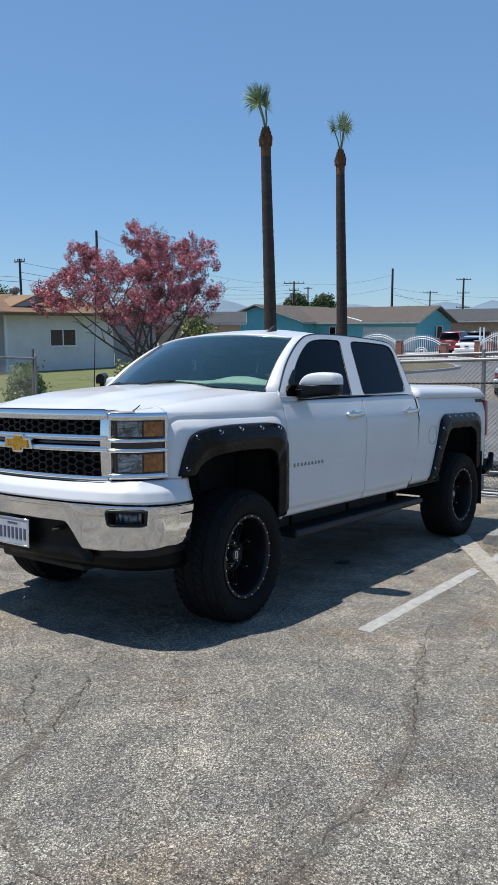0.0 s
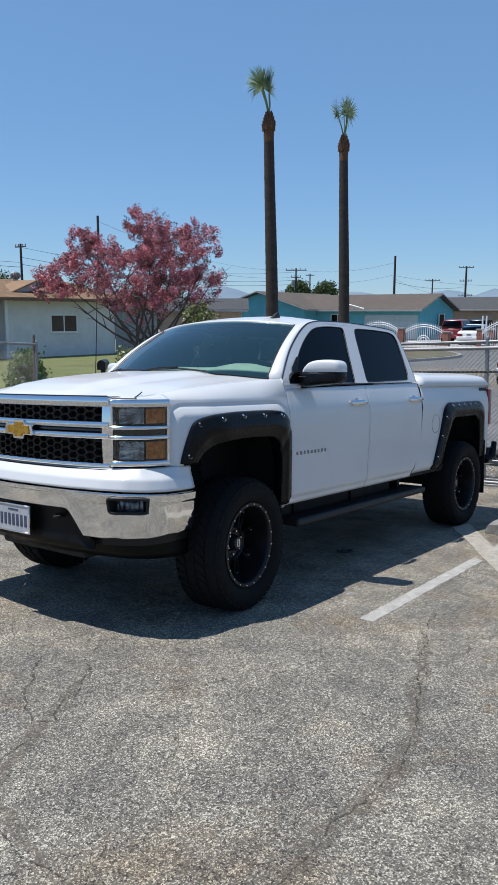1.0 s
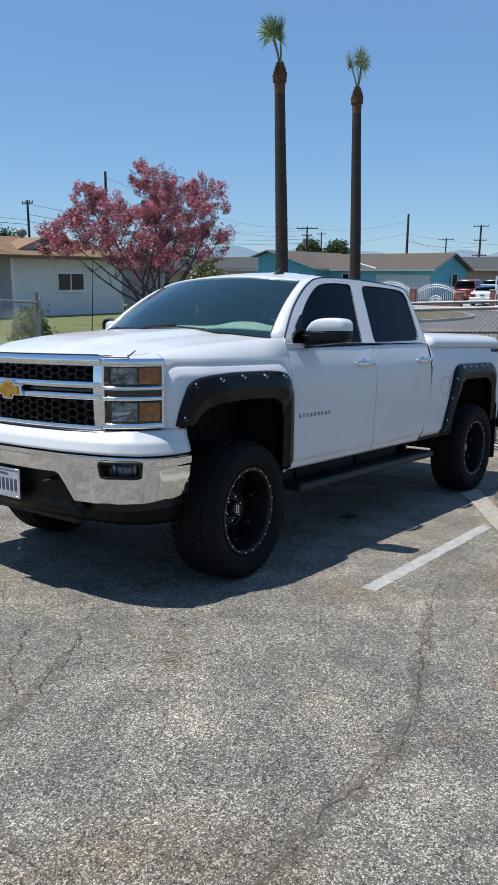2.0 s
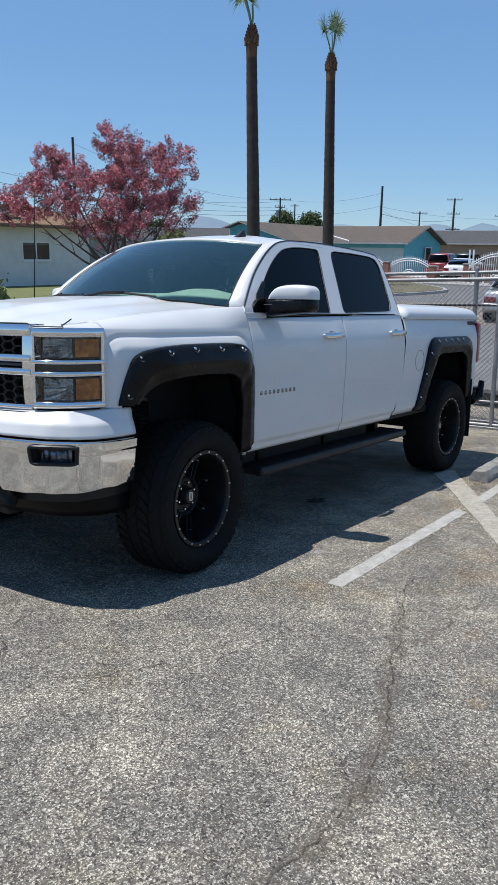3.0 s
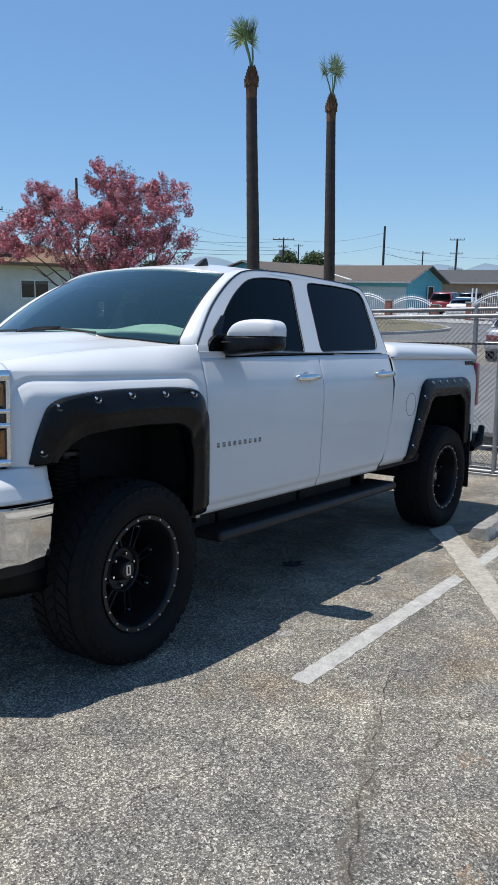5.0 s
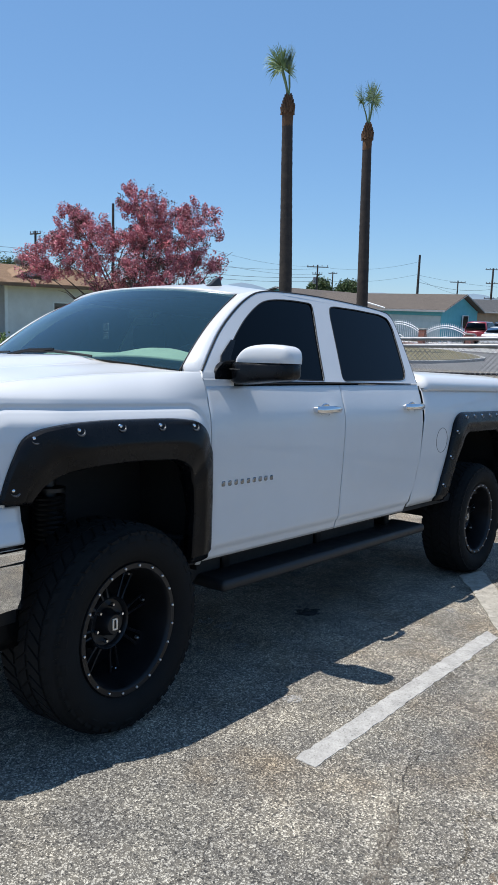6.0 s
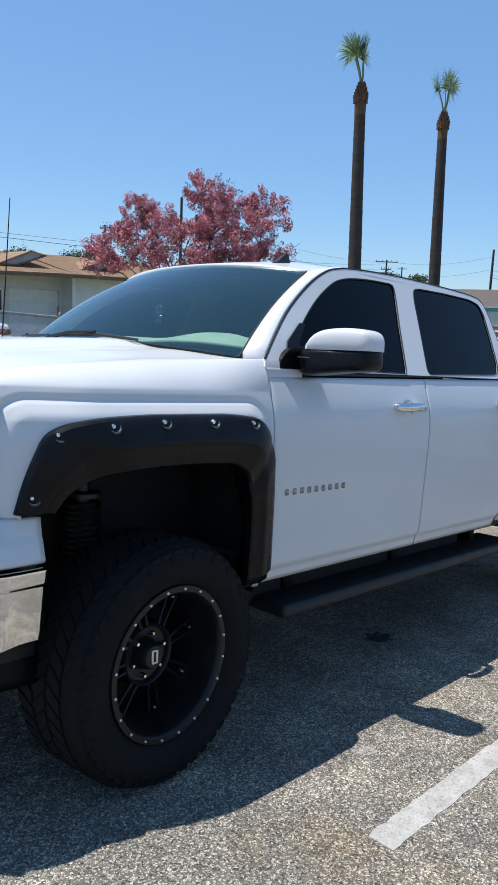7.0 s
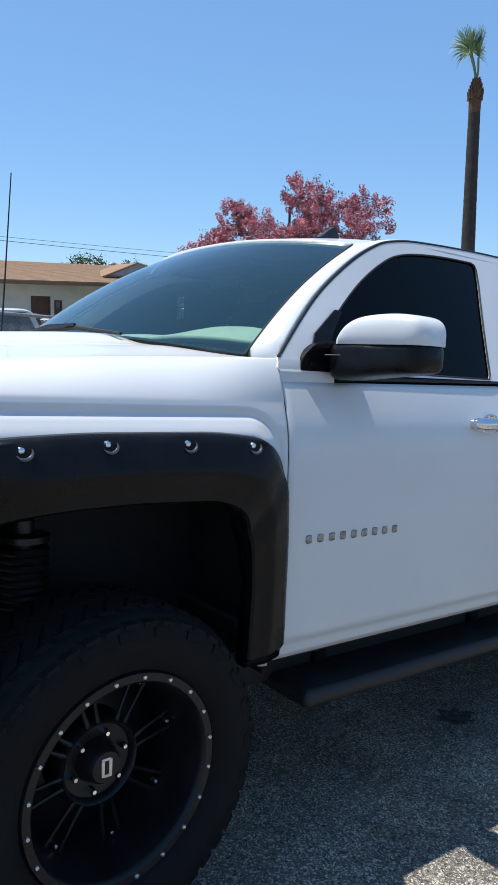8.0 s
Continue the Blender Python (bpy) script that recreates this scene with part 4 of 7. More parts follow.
def wheel(cx, s):
    w = part("wheel", tread_tyre(cx, s), RUBBER, truck, "black all-terrain tyre on a deep black rim", angle=35)
    if cx == 0.0:
        # front wheels turned a little to the driver's side
        w.matrix_local = pose(0, s * 1.0, 0) @ pose(0, 0, 0, 0, 0, 5) @ pose(0, -s * 1.0, 0)
    tread_blocks(w, cx, s)
    bm = bmesh.new()
    lathe(bm, [(s * a, r) for a, r in ((1.012, 0.276), (1.030, 0.278), (1.036, 0.274), (1.036, 0.254), (1.030, 0.248), (1.015, 0.244), (0.960, 0.236), (0.900, 0.230), (0.80, 0.226), (0.74, 0.23))], 72, "y", (cx, 0, HUB_Z))
    rim = part("rim", bm, SATIN_BLACK, w, "deep satin black rim with bolted lip")
    for k in range(20):
        a = 2 * math.pi * (k + 0.5) / 20
        bm = bmesh.new()
        lathe(bm, [(s * 1.034, 0.0066), (s * 1.040, 0.0062), (s * 1.042, 0.0045), (s * 1.0425, 0.0001)], 8, "y", (cx + 0.264 * math.cos(a), 0, HUB_Z + 0.264 * math.sin(a)))
        part("lip_bolt", bm, ALUMINIUM, w)
    # eight twin spokes
    for k in range(8):
        bm = bmesh.new()
        for e in (-1, 1):
            a = 2 * math.pi * k / 8 + 0.22
            pts = []
            for r, off, yy in ((0.104, 0.014, 0.908), (0.14, 0.017, 0.904), (0.19, 0.021, 0.900), (0.234, 0.025, 0.896)):
                x, z = r * math.cos(a) - e * off * math.sin(a), r * math.sin(a) + e * off * math.cos(a)
                pts.append((cx + x, s * yy, HUB_Z + z))
            tube(bm, pts, [0.0095, 0.0062, 0.0058, 0.008], 8)
        part("spoke", bm, SATIN_BLACK, w)
        a = 2 * math.pi * k / 8 + 0.22
        bm = bmesh.new()
        lathe(bm, [(s * 0.890, 0.0075), (s * 0.908, 0.007), (s * 0.911, 0.0045), (s * 0.9115, 0.0001)], 8, "y", (cx + 0.220 * math.cos(a), 0, HUB_Z + 0.220 * math.sin(a)))
        part("spoke_bolt", bm, ALUMINIUM, w)
    bm = bmesh.new()
    prof = [(0.80, 0.232), (0.815, 0.20), (0.835, 0.125), (0.885, 0.120), (0.910, 0.116), (0.918, 0.109), (0.912, 0.102), (0.896, 0.097), (0.890, 0.060), (0.908, 0.054), (0.935, 0.047), (0.944, 0.040), (0.944, 0.0001)]
    lathe(bm, [(s * a, r) for a, r in prof], 40, "y", (cx, 0, HUB_Z))
    hub = part("hub", bm, SATIN_BLACK, w, "black hub with a silver mark")
    for k in range(6):
        a = 2 * math.pi * k / 6 + 0.3
        bm = bmesh.new()
        lathe(bm, [(s * 0.888, 0.010), (s * 0.915, 0.009), (s * 0.919, 0.006), (s * 0.919, 0.0001)], 6, "y", (cx + 0.076 * math.cos(a), 0, HUB_Z + 0.076 * math.sin(a)))
        part("lug_nut", bm, CHROME, w)
    for x0, x1, z0, z1 in ((-0.016, -0.006, -0.024, 0.022), (-0.016, 0.012, 0.018, 0.026), (0.006, 0.016, -0.020, 0.022), (-0.010, 0.016, -0.026, -0.018)):
        y0, y1 = sorted((s * 0.943, s * 0.947))
        part("cap_mark", rbox(cx + x0, cx + x1, y0, y1, HUB_Z + z0, HUB_Z + z1, 0.001, 1), ALUMINIUM, w, "plain silver bar")
    # brake disc
    bm = bmesh.new()
    lathe(bm, [(s * 0.75, 0.05), (s * 0.765, 0.17), (s * 0.79, 0.17), (s * 0.795, 0.05)], 32, "y", (cx, 0, HUB_Z))
    part("brake_disc", bm, UNDERBODY, w)


def liner(cx, s, table):
    """Dark inner wheel house."""
    def fn(u, v):
        k = u * (len(table) - 1)
        i = min(int(k), len(table) - 2)
        x, z = Vector(table[i]).lerp(Vector(table[i + 1]), k - i)
        return (cx + x * 1.06, s * (0.93 - 0.42 * v), z + 0.015)
    return part("wheel_liner", sheet(40, 6, fn), UNDERBODY, truck, normals=False)


def build_truck():
    hood()
    windscreen()
    roof()
    grille()
    bumper()
    for s in (-1, 1):
        fender(s)
        d = side_panel("front_door", s, lambda v: 0.506, lambda v: 1.6635 - 0.02 * (1 - v), lambda x: 0.615, belt_z, 60, 50, label="white front door with a mirror and chrome handle")
        door_handle(s, 1.462, 1.312, d)
        d2 = side_panel("rear_door", s, lambda v: 1.6665 - 0.02 * (1 - v), lambda v: lerp_table(DOOR_BACK, v), lambda x: 0.615, belt_z, 60, 50, label="white rear door with a chrome handle")
        door_handle(s, 2.50, 1.318, d2)
        side_panel("bed_side", s, lambda v: lerp_table(DOOR_BACK, v) + 0.034, lambda v: 4.37, lambda x: 0.64, lambda x: 1.440, 180, 70, lambda p: not in_arch(p, ARCH_R, AXLE_R), label="white cargo bed side", crisp=True)
        cab_side(s)
        # dark gap between cab and bed, and the lid line of the bed cover
        gap = sheet(2, 24, lambda u, v: (lerp_table(DOOR_BACK, v) - 0.015 + 0.095 * u, s * (side_y(2.6, 0.62 + 0.82 * v) - 0.028), 0.62 + 0.84 * v), flip=s > 0)
        part("cab_gap", gap, VALANCE, truck, normals=False)
        bm = bmesh.new()
        tube(bm, [(x, s * (side_y(x, 1.438) + 0.001), 1.441) for x in (2.70, 2.9, 3.2, 3.6, 4.0, 4.37)], 0.0045, 6)
        part("lid_line", bm, SEAL, truck)
        flare(s, 0.0, F_OUT, F_IN, ((-0.520, 1.050), (-0.452, 1.236), (-0.285, 1.262), (-0.083, 1.272), (0.134, 1.270), (0.338, 1.262)))
        flare(s, AXLE_R, R_OUT, R_IN, (0.06, 0.16, 0.25, 0.34, 0.41, 0.48, 0.55, 0.62))
        headlamp(s)
        lamp_brow(s)
        mirror(s)
        wheel(0.0, s)
        wheel(AXLE_R, s)
        liner(0.0, s, ARCH_F)
        liner(AXLE_R, s, ARCH_R)
        # sill and running board
        y0, y1 = sorted((s * 0.62, s * 0.80))
        part("sill", rbox(0.49, 2.42, y0, y1, 0.46, 0.605, 0.02), UNDERBODY, truck)
        y0, y1 = sorted((s * 0.72, s * 0.988))
        st = part("running_board", rbox(0.64, 2.80, y0, y1, 0.435, 0.495, 0.024, 3), STEP_BLACK, truck, "black running board under the doors")
        for x in (0.85, 1.7, 2.55):
            y0, y1 = sorted((s * 0.60, s * 0.82))
            part("bracket", rbox(x - 0.03, x + 0.03, y0, y1, 0.47, 0.59, 0.008, 1), VALANCE, st)
        # tail lamp, mud flap, rear bumper corner
        y0, y1 = sorted((s * 0.80, s * 1.003))
        part("tail_lamp", rbox(4.372, 4.455, y0, y1, 1.00, 1.40, 0.02, 3), RED_LENS, truck, "red tail lamp")
        y0, y1 = sorted((s * 0.74, s * 1.04))
        part("mud_flap", rbox(AXLE_R + 0.52, AXLE_R + 0.54, y0, y1, 0.27, 0.85, 0.004, 1), RUBBER, truck, "black rubber mud flap")
        # frame rail and shock
        y0, y1 = sorted((s * 0.36, s * 0.48))
        part("frame_rail", rbox(-0.75, 4.4, y0, y1, 0.50, 0.64, 0.01, 1), UNDERBODY, truck)
        bm = bmesh.new()
        tube(bm, [(-0.10, s * 0.66, 0.45), (-0.12, s * 0.62, 1.02)], [0.035, 0.035], 12)
        for k in range(9):
            z = 0.775 + 0.021 * k
            tube(bm, [(-0.12 + 0.062 * math.cos(a), s * 0.635 + 0.062 * math.sin(a), z) for a in [2 * math.pi * j / 18 for j in range(19)]], 0.0105, 6, False)
        lathe(bm, [(0.965, 0.03), (0.968, 0.070), (0.985, 0.070), (0.990, 0.03)], 20, "z", (-0.12, s * 0.635, 0))
        part("coil_strut", bm, STRUT, truck, "dark ribbed coil strut inside the wheel arch")
        # lettering of the badges stands as plain bars
        for k in range(9):
            x = 0.600 + 0.0465 * k
            z = 0.977
            y = s * (side_y(x, z))
            y0, y1 = sorted((y - s * 0.002, y + s * 0.004))
            part("badge_bar", rbox(x - 0.013, x + 0.011, y0, y1, z - 0.0125, z + 0.0125, 0.004, 1), BADGE, truck, "plain chrome badge bar")
        for k in range(3):
            x, z = 4.19 + 0.07 * k, 1.392
            y = s * side_y(x, z)
            y0, y1 = sorted((y - s * 0.004, y + s * 0.005))
            part("badge_bar", rbox(x - 0.03, x + 0.03, y0, y1, z - 0.022, z + 0.022, 0.004, 1), SATIN_BLACK, truck, "plain dark badge bar")
        # fuel flap seam on the driver's side
        if s < 0:
            bm = bmesh.new()
            ring = [(2.965 + 0.088 * math.cos(a), -side_y(2.965, 1.08 + 0.088 * math.sin(a)) - 0.0002, 1.08 + 0.088 * math.sin(a)) for a in [2 * math.pi * k / 32 for k in range(33)]]
            tube(bm, ring, 0.0017, 6, False)
            part("fuel_flap_seam", bm, SEAL, truck)
    # bed: cover, tailgate, floor
    def cover(u, v):
        w = 2 * v - 1
        e = smooth(0, 0.05, u) * smooth(1, 0.95, u) * (1 - abs(w) ** 10)
        return (2.71 + 1.74 * u, 0.975 * w, 1.440 + 0.104 * max(e, 0) ** 0.30 + 0.035 * (1 - w * w) * e)
    part("tonneau_cover", sheet(40, 40, cover, flip=True), WHITE_PAINT, truck, "white painted hard tonneau cover", normals=True, solid=0.02, angle=60)
    part("tailgate", rbox(4.39, 4.45, -0.80, 0.80, 0.72, 1.44, 0.015), WHITE_PAINT, truck)
    rb = part("rear_bumper", rbox(4.44, 4.62, -0.98, 0.98, 0.56, 0.74, 0.03, 3), BLACK_PLASTIC, truck, "black rear step bumper")
    for s in (-1, 1):
        bm = bmesh.new()
        tube(bm, [(4.43, s * 0.97, 0.60), (4.52, s * 1.0, 0.64), (4.58, s * 1.0, 0.80)], [0.03, 0.04, 0.03], 8)
        part("bumper_end", bm, BLACK_PLASTIC, rb)
    # underside
    part("floor_pan", rbox(0.3, 4.36, -0.952, 0.952, 0.604, 0.66, 0.006, 1), UNDERBODY, truck)
    part("engine_bay", rbox(-0.78, 0.60, -0.54, 0.54, 0.62, 1.30, 0.02, 1), UNDERBODY, truck)
    for cx in (0.0, AXLE_R):
        bm = bmesh.new()
        tube(bm, [(cx, -0.78, HUB_Z), (cx, -0.2, HUB_Z), (cx, -0.16, HUB_Z), (cx, 0.16, HUB_Z), (cx, 0.2, HUB_Z), (cx, 0.78, HUB_Z)], [0.05, 0.05, 0.14, 0.14, 0.05, 0.05], 14)
        part("axle", bm, UNDERBODY, truck)
    part("skid_plate", rbox(-0.85, -0.30, -0.42, 0.42, 0.40, 0.50, 0.03, 2), UNDERBODY, truck)
    # cabin
    def dash(u, v):
        w = 2 * v - 1
        a = WS_BOT(w) * 1.0
        return (a.x + 0.31 + (0.32 - 0.12 * abs(w)) * u, 0.95 * a.y, 1.562 - 0.02 * w * w + 0.012 * math.sin(3 * w) ** 2 + 0.050 * math.sin(math.pi * 0.62 * u) * (0.55 + 0.45 * smooth(0.30, 0.05, abs(w + 0.48))) - 0.12 * smooth(0.84, 1, u))
    part("dashboard", sheet(16, 40, dash), DASH, truck, "pale green dash cover", solid=0.02)
    for y in (-0.40, 0.40):
        st = part("seat", rbox(1.28, 1.44, y - 0.25, y + 0.25, 0.95, 1.62, 0.05, 3), CABIN, truck)
        part("headrest", rbox(1.36, 1.46, y - 0.13, y + 0.13, 1.63, 1.80, 0.04, 3), CABIN, st)
    part("rear_bench", rbox(2.20, 2.38, -0.66, 0.66, 0.95, 1.62, 0.05, 3), CABIN, truck)
    part("cabin_floor", rbox(0.45, 2.55, -0.86, 0.86, 0.66, 0.72, 0.01, 1), CABIN, truck)
    part("headliner", rbox(1.08, 2.45, -0.66, 0.66, 1.915, 1.925, 0.004, 1), CABIN, truck)
    bm = bmesh.new()
    ring = [(0.93 + 0.07 * math.sin(a), -0.40 + 0.19 * math.cos(a), 1.47 + 0.17 * math.sin(a)) for a in [2 * math.pi * k / 32 for k in range(33)]]
    tube(bm, ring, 0.016, 8, False)
    part("steering_wheel", bm, CABIN, truck)
    part("rear_view_mirror", rbox(0.95, 0.97, -0.10, 0.10, 1.80, 1.85, 0.008, 2), CABIN, truck)
    # pale tags hanging behind the glass
    for z0 in (1.672, 1.722):
        part("hanging_tag", rbox(0.868, 0.872, 0.172, 0.222, z0, z0 + 0.042, 0.0015, 1), BADGE, truck, "small pale tag hanging behind the windscreen")
    # whip aerial on the passenger's wing
    bm = bmesh.new()
    tube(bm, [(0.291, 0.78, 1.40), (0.295, 0.78, 1.50)], [0.020, 0.012], 10)
    tube(bm, [(0.295, 0.78, 1.49), (0.310, 0.78, 1.85), (0.326, 0.78, 2.28)], [0.0045, 0.0035, 0.0025], 6)
    part("aerial", bm, SATIN_BLACK, truck, "thin black whip aerial on the wing")
    # roof fin and wipers
    bm = bmesh.new()
    prof = [(-0.085, 0.0, 0.030), (-0.05, 0.012, 0.028), (0.0, 0.034, 0.022), (0.05, 0.050, 0.014), (0.075, 0.046, 0.008), (0.085, 0.0, 0.030)]
    lo = [[bm.verts.new((1.15 + 0.62 * x, -0.40 + sgn * 0.022, 1.978)) for x, _, _ in prof] for sgn in (-1, 1)]
    hi = [[bm.verts.new((1.15 + 0.62 * x, -0.40 + sgn * w * 0.5, 1.984 + 1.05 * h)) for x, h, w in prof] for sgn in (-1, 1)]
    for k in range(len(prof) - 1):
        for a, c in ((lo[0], hi[0]), (lo[1], hi[1])):
            bm.faces.new((a[k], a[k + 1], c[k + 1], c[k]))
        bm.faces.new((hi[0][k], hi[0][k + 1], hi[1][k + 1], hi[1][k]))
    part("roof_fin", bm, STEP_BLACK, truck, "black shark-fin aerial")
    for y0, ym, y1 in ((0.10, -0.22, -0.44), (0.70, 0.42, 0.16)):
        bm = bmesh.new()

        def on_glass(y, v, lift=0.016):
            w = y / 0.835
            p = WS_BOT(w).lerp(WS_TOP(w), v)
            return p + Vector((-lift, 0, lift * 0.7))
        tube(bm, [on_glass(y0, -0.04), on_glass((y0 + ym) / 2, 0.0, 0.03), on_glass(ym, 0.022, 0.03)], [0.011, 0.007, 0.005], 8)
        ws = part("wiper", bm, SATIN_BLACK, truck, "black windscreen wiper")
        bm = bmesh.new()
        tube(bm, [on_glass(y0 - 0.02, 0.004, 0.012), on_glass(ym, 0.014, 0.02), on_glass(y1, 0.010, 0.012)], [0.005, 0.008, 0.005], 8)
        part("blade", bm, SEAL, ws)


build_truck()

# ---- car park markings, fence ----
STRIPE = broken("worn white road paint", (0.28, 0.27, 0.25), (0.49, 0.475, 0.44), 0.93, 55, 0.22, 0.46)
CREAM_PAINT = broken("worn cream road paint", (0.24, 0.22, 0.18), (0.47, 0.435, 0.37), 0.95, 40, 0.20, 0.46)
CONCRETE = surface("weathered concrete", (0.24, 0.23, 0.21), (0.38, 0.37, 0.345), rough=0.9, scale=5, fine=140, bump=0.003)
OLD_CONCRETE = surface("dirty chipped concrete", (0.12, 0.115, 0.105), (0.33, 0.32, 0.295), rough=0.95, scale=11, fine=110, bump=0.006, grain=0.4)
GALVANISED = surface("galvanised steel", (0.19, 0.19, 0.19), (0.32, 0.32, 0.32), rough=0.5, metal=0.6, scale=12, fine=80)
RUSTY = surface("rusty steel", (0.06, 0.045, 0.038), (0.13, 0.10, 0.085), rough=0.8, scale=12, fine=80)
RUST_STAIN = broken("rust stain", (0.26, 0.16, 0.08), (0.42, 0.27, 0.14), 0.55, 30, 0.44, 0.72)
OIL_STAIN = broken("dark oil stain", (0.03, 0.03, 0.03), (0.06, 0.058, 0.055), 0.85, 14, 0.3, 0.55)
PALE_STAIN = broken("pale scuff", (0.38, 0.37, 0.35), (0.5, 0.49, 0.47), 0.8, 60)


def on_lot(name, outline, material, lift, label, category):
    """A thin painted or stained patch on the sloping asphalt, with frayed edges."""
    pts = []
    for a, c in zip(outline, outline[1:] + outline[:1]):
        n = max(2, int(math.dist(a, c) / 0.035))
        d = Vector((c[1] - a[1], a[0] - c[0])).normalized()
        for k in range(n):
            p = Vector(a).lerp(Vector(c), k / n)
            w = 0.010 * noise.noise((p.x * 19, p.y * 19, lift * 900)) + 0.006 * noise.noise((p.x * 55, p.y * 55, 3))
            pts.append(tuple(p + d * w))
    ob = part(name, slab(pts, lift - 0.006, lift, "xy"), material, smooth=False)
    ob.matrix_world = LOT
    return tagged(ob, label, category, kind="structure")


on_lot("parking_line", [(0.285, -1.785), (0.285, -1.685), (2.32, -1.655), (2.25, -1.755)], STRIPE, 0.0022, "worn white parking line on the asphalt", "road marking")
on_lot("parking_line", [(2.62, -1.745), (2.78, -1.645), (4.60, -1.58), (4.60, -1.68)], STRIPE, 0.0022, "worn white parking line on the asphalt", "road marking")
on_lot("parking_line", [(3.42, -1.00), (3.72, -1.07), (2.10, -2.08), (1.20, -2.66), (-0.2, -3.55), (-0.55, -3.55), (0.9, -2.63), (1.55, -2.23), (3.10, -1.235)], CREAM_PAINT, 0.006, "broad cream painted line, worn and dirty", "road marking")


def blot(x, y, r, material, lift, label):
    n = 40
    pts = []
    for k in range(n):
        a = 2 * math.pi * k / n
        q = r * (0.75 + 0.45 * noise.noise((x * 3 + math.cos(a) * 1.6, y * 3 + math.sin(a) * 1.6, r)))
        pts.append((x + q * math.cos(a), y + 0.8 * q * math.sin(a)))
    on_lot("stain", pts, material, lift, label, "stain")


blot(-0.48, -2.81, 0.065, RUST_STAIN, 0.0040, "small rust-coloured stain on the asphalt")
blot(0.13, -2.59, 0.085, RUST_STAIN, 0.0040, "small rust-coloured stain on the asphalt")
blot(1.83, -0.67, 0.12, OIL_STAIN, 0.0020, "dark oil stain on the asphalt")
blot(0.72, -1.36, 0.06, PALE_STAIN, 0.0020, "small pale scuff on the asphalt")
for bx, by, br in ((1.26, -0.47, 0.085), (1.24, -0.335, 0.07), (1.086, -0.75, 0.045), (0.84, -0.66, 0.03), (0.86, -0.73, 0.025), (1.9, -1.30, 0.04), (2.55, -1.32, 0.05)):
    blot(bx, by, br, PALE_STAIN, 0.0021, "small pale scuff on the asphalt")


def wheel_stop(x, y, rz, length):
    """Concrete parking bumper with sloped sides and chipped ends."""
    prof = [(-0.09, 0), (-0.085, 0.045), (-0.055, 0.095), (0.055, 0.095), (0.085, 0.045), (0.09, 0)]
    bm = bmesh.new()
    rings = []
    n = 24
    for k in range(n + 1):
        u = k / n * length
        sh = 0.93 if k in (0, n) else 1.0
        rings.append([bm.verts.new((u, a * sh + 0.006 * noise.noise((u * 9, a * 40, h * 40)), max(h * sh + (0.012 * noise.noise((u * 13, a * 30, h * 30)) if h else 0), 0))) for a, h in prof])
    for a, c in zip(rings, rings[1:]):
        for j in range(6):
            bm.faces.new((a[j], a[(j + 1) % 6], c[(j + 1) % 6], c[j]))
    bm.faces.new(rings[0][::-1])
    bm.faces.new(rings[-1])
    ob = part("wheel_stop", bm, OLD_CONCRETE, angle=25)
    ob.matrix_world = LOT @ pose(x, y, 0.002, 0, 0, rz)
    tagged(ob, "grey concrete wheel stop with chipped ends on the asphalt", "wheel stop")


wheel_stop(3.36, -1.45, 3, 1.8)


def chain_link(bm, x0, x1, z0, z1, cell, r):
    """Diagonal wires of a chain-link panel in the xz plane."""
    w, h = x1 - x0, z1 - z0
    n = int((w + h) / cell) + 1
    for k in range(n):
        o = k * cell
        for s in (1, -1):
            a0, a1 = max(0, o - h), min(w, o)
            if a1 - a0 < 0.02:
                continue
            pa, pb = (a0, o - a0), (a1, o - a1)
            if s < 0:
                pa, pb = (w - pa[0], pa[1]), (w - pb[0], pb[1])
            y = 0.003 * s
            tube(bm, [(x0 + pa[0], y, z0 + pa[1]), (x0 + pb[0], y, z0 + pb[1])], r, 3, False)


def fence(m, length, height, posts, label, extension=False, post_r=0.030, wire_r=0.0023):
    f = thing("chain_link_fence", m, label, "fence")
    for k in range(posts):
        x = length * k / (posts - 1)
        bm = bmesh.new()
        tube(bm, [(x, 0, -0.05), (x, 0, height + 0.02)], post_r, 12)
        p = part("post", bm, GALVANISED, f)
        bm = bmesh.new()
        lathe(bm, [(height + 0.02, post_r + 0.004), (height + 0.045, post_r), (height + 0.06, 0.012), (height + 0.062, 0.0001)], 12, "z", (x, 0, 0))
        part("post_cap", bm, GALVANISED, p)
    for z, r in ((height - 0.02, 0.024), (0.06, 0.020)) if not extension else ((height - 0.02, 0.026), (0.05, 0.026), (0.36, 0.016)):
        bm = bmesh.new()
        tube(bm, [(0, 0.0, z), (length, 0.0, z)], r, 10)
        part("rail", bm, GALVANISED, f)
    bm = bmesh.new()
    chain_link(bm, 0, length, 0.06, height - 0.03, 0.066, wire_r)
    tagged(part("mesh", bm, GALVANISED, f, "galvanised wire mesh", smooth=False), kind="stuff")
    return f


# boundary fence at the tail of the truck, the slid-open gate in front of it, and the fence beyond the bonnet
fence(LOT @ pose(6.84, -6.2, 0, 0, 0, 90), 9.2, 2.06, 4, "galvanised chain-link fence along the car park")
gate = fence(LOT @ pose(6.60, -4.17, 0, 0, 0, 90), 7.4, 1.96, 3, "sliding chain-link gate, rolled open along the fence", True)
for z0, z1 in ((0.05, 0.36),):
    for k in range(4):
        bm = bmesh.new()
        tube(bm, [(1.85 * k, 0.0, z0 if k % 2 else z1), (1.85 * (k + 1), 0.0, z1 if k % 2 else z0)], 0.008, 6)
        part("brace", bm, GALVANISED, gate)
bm = bmesh.new()
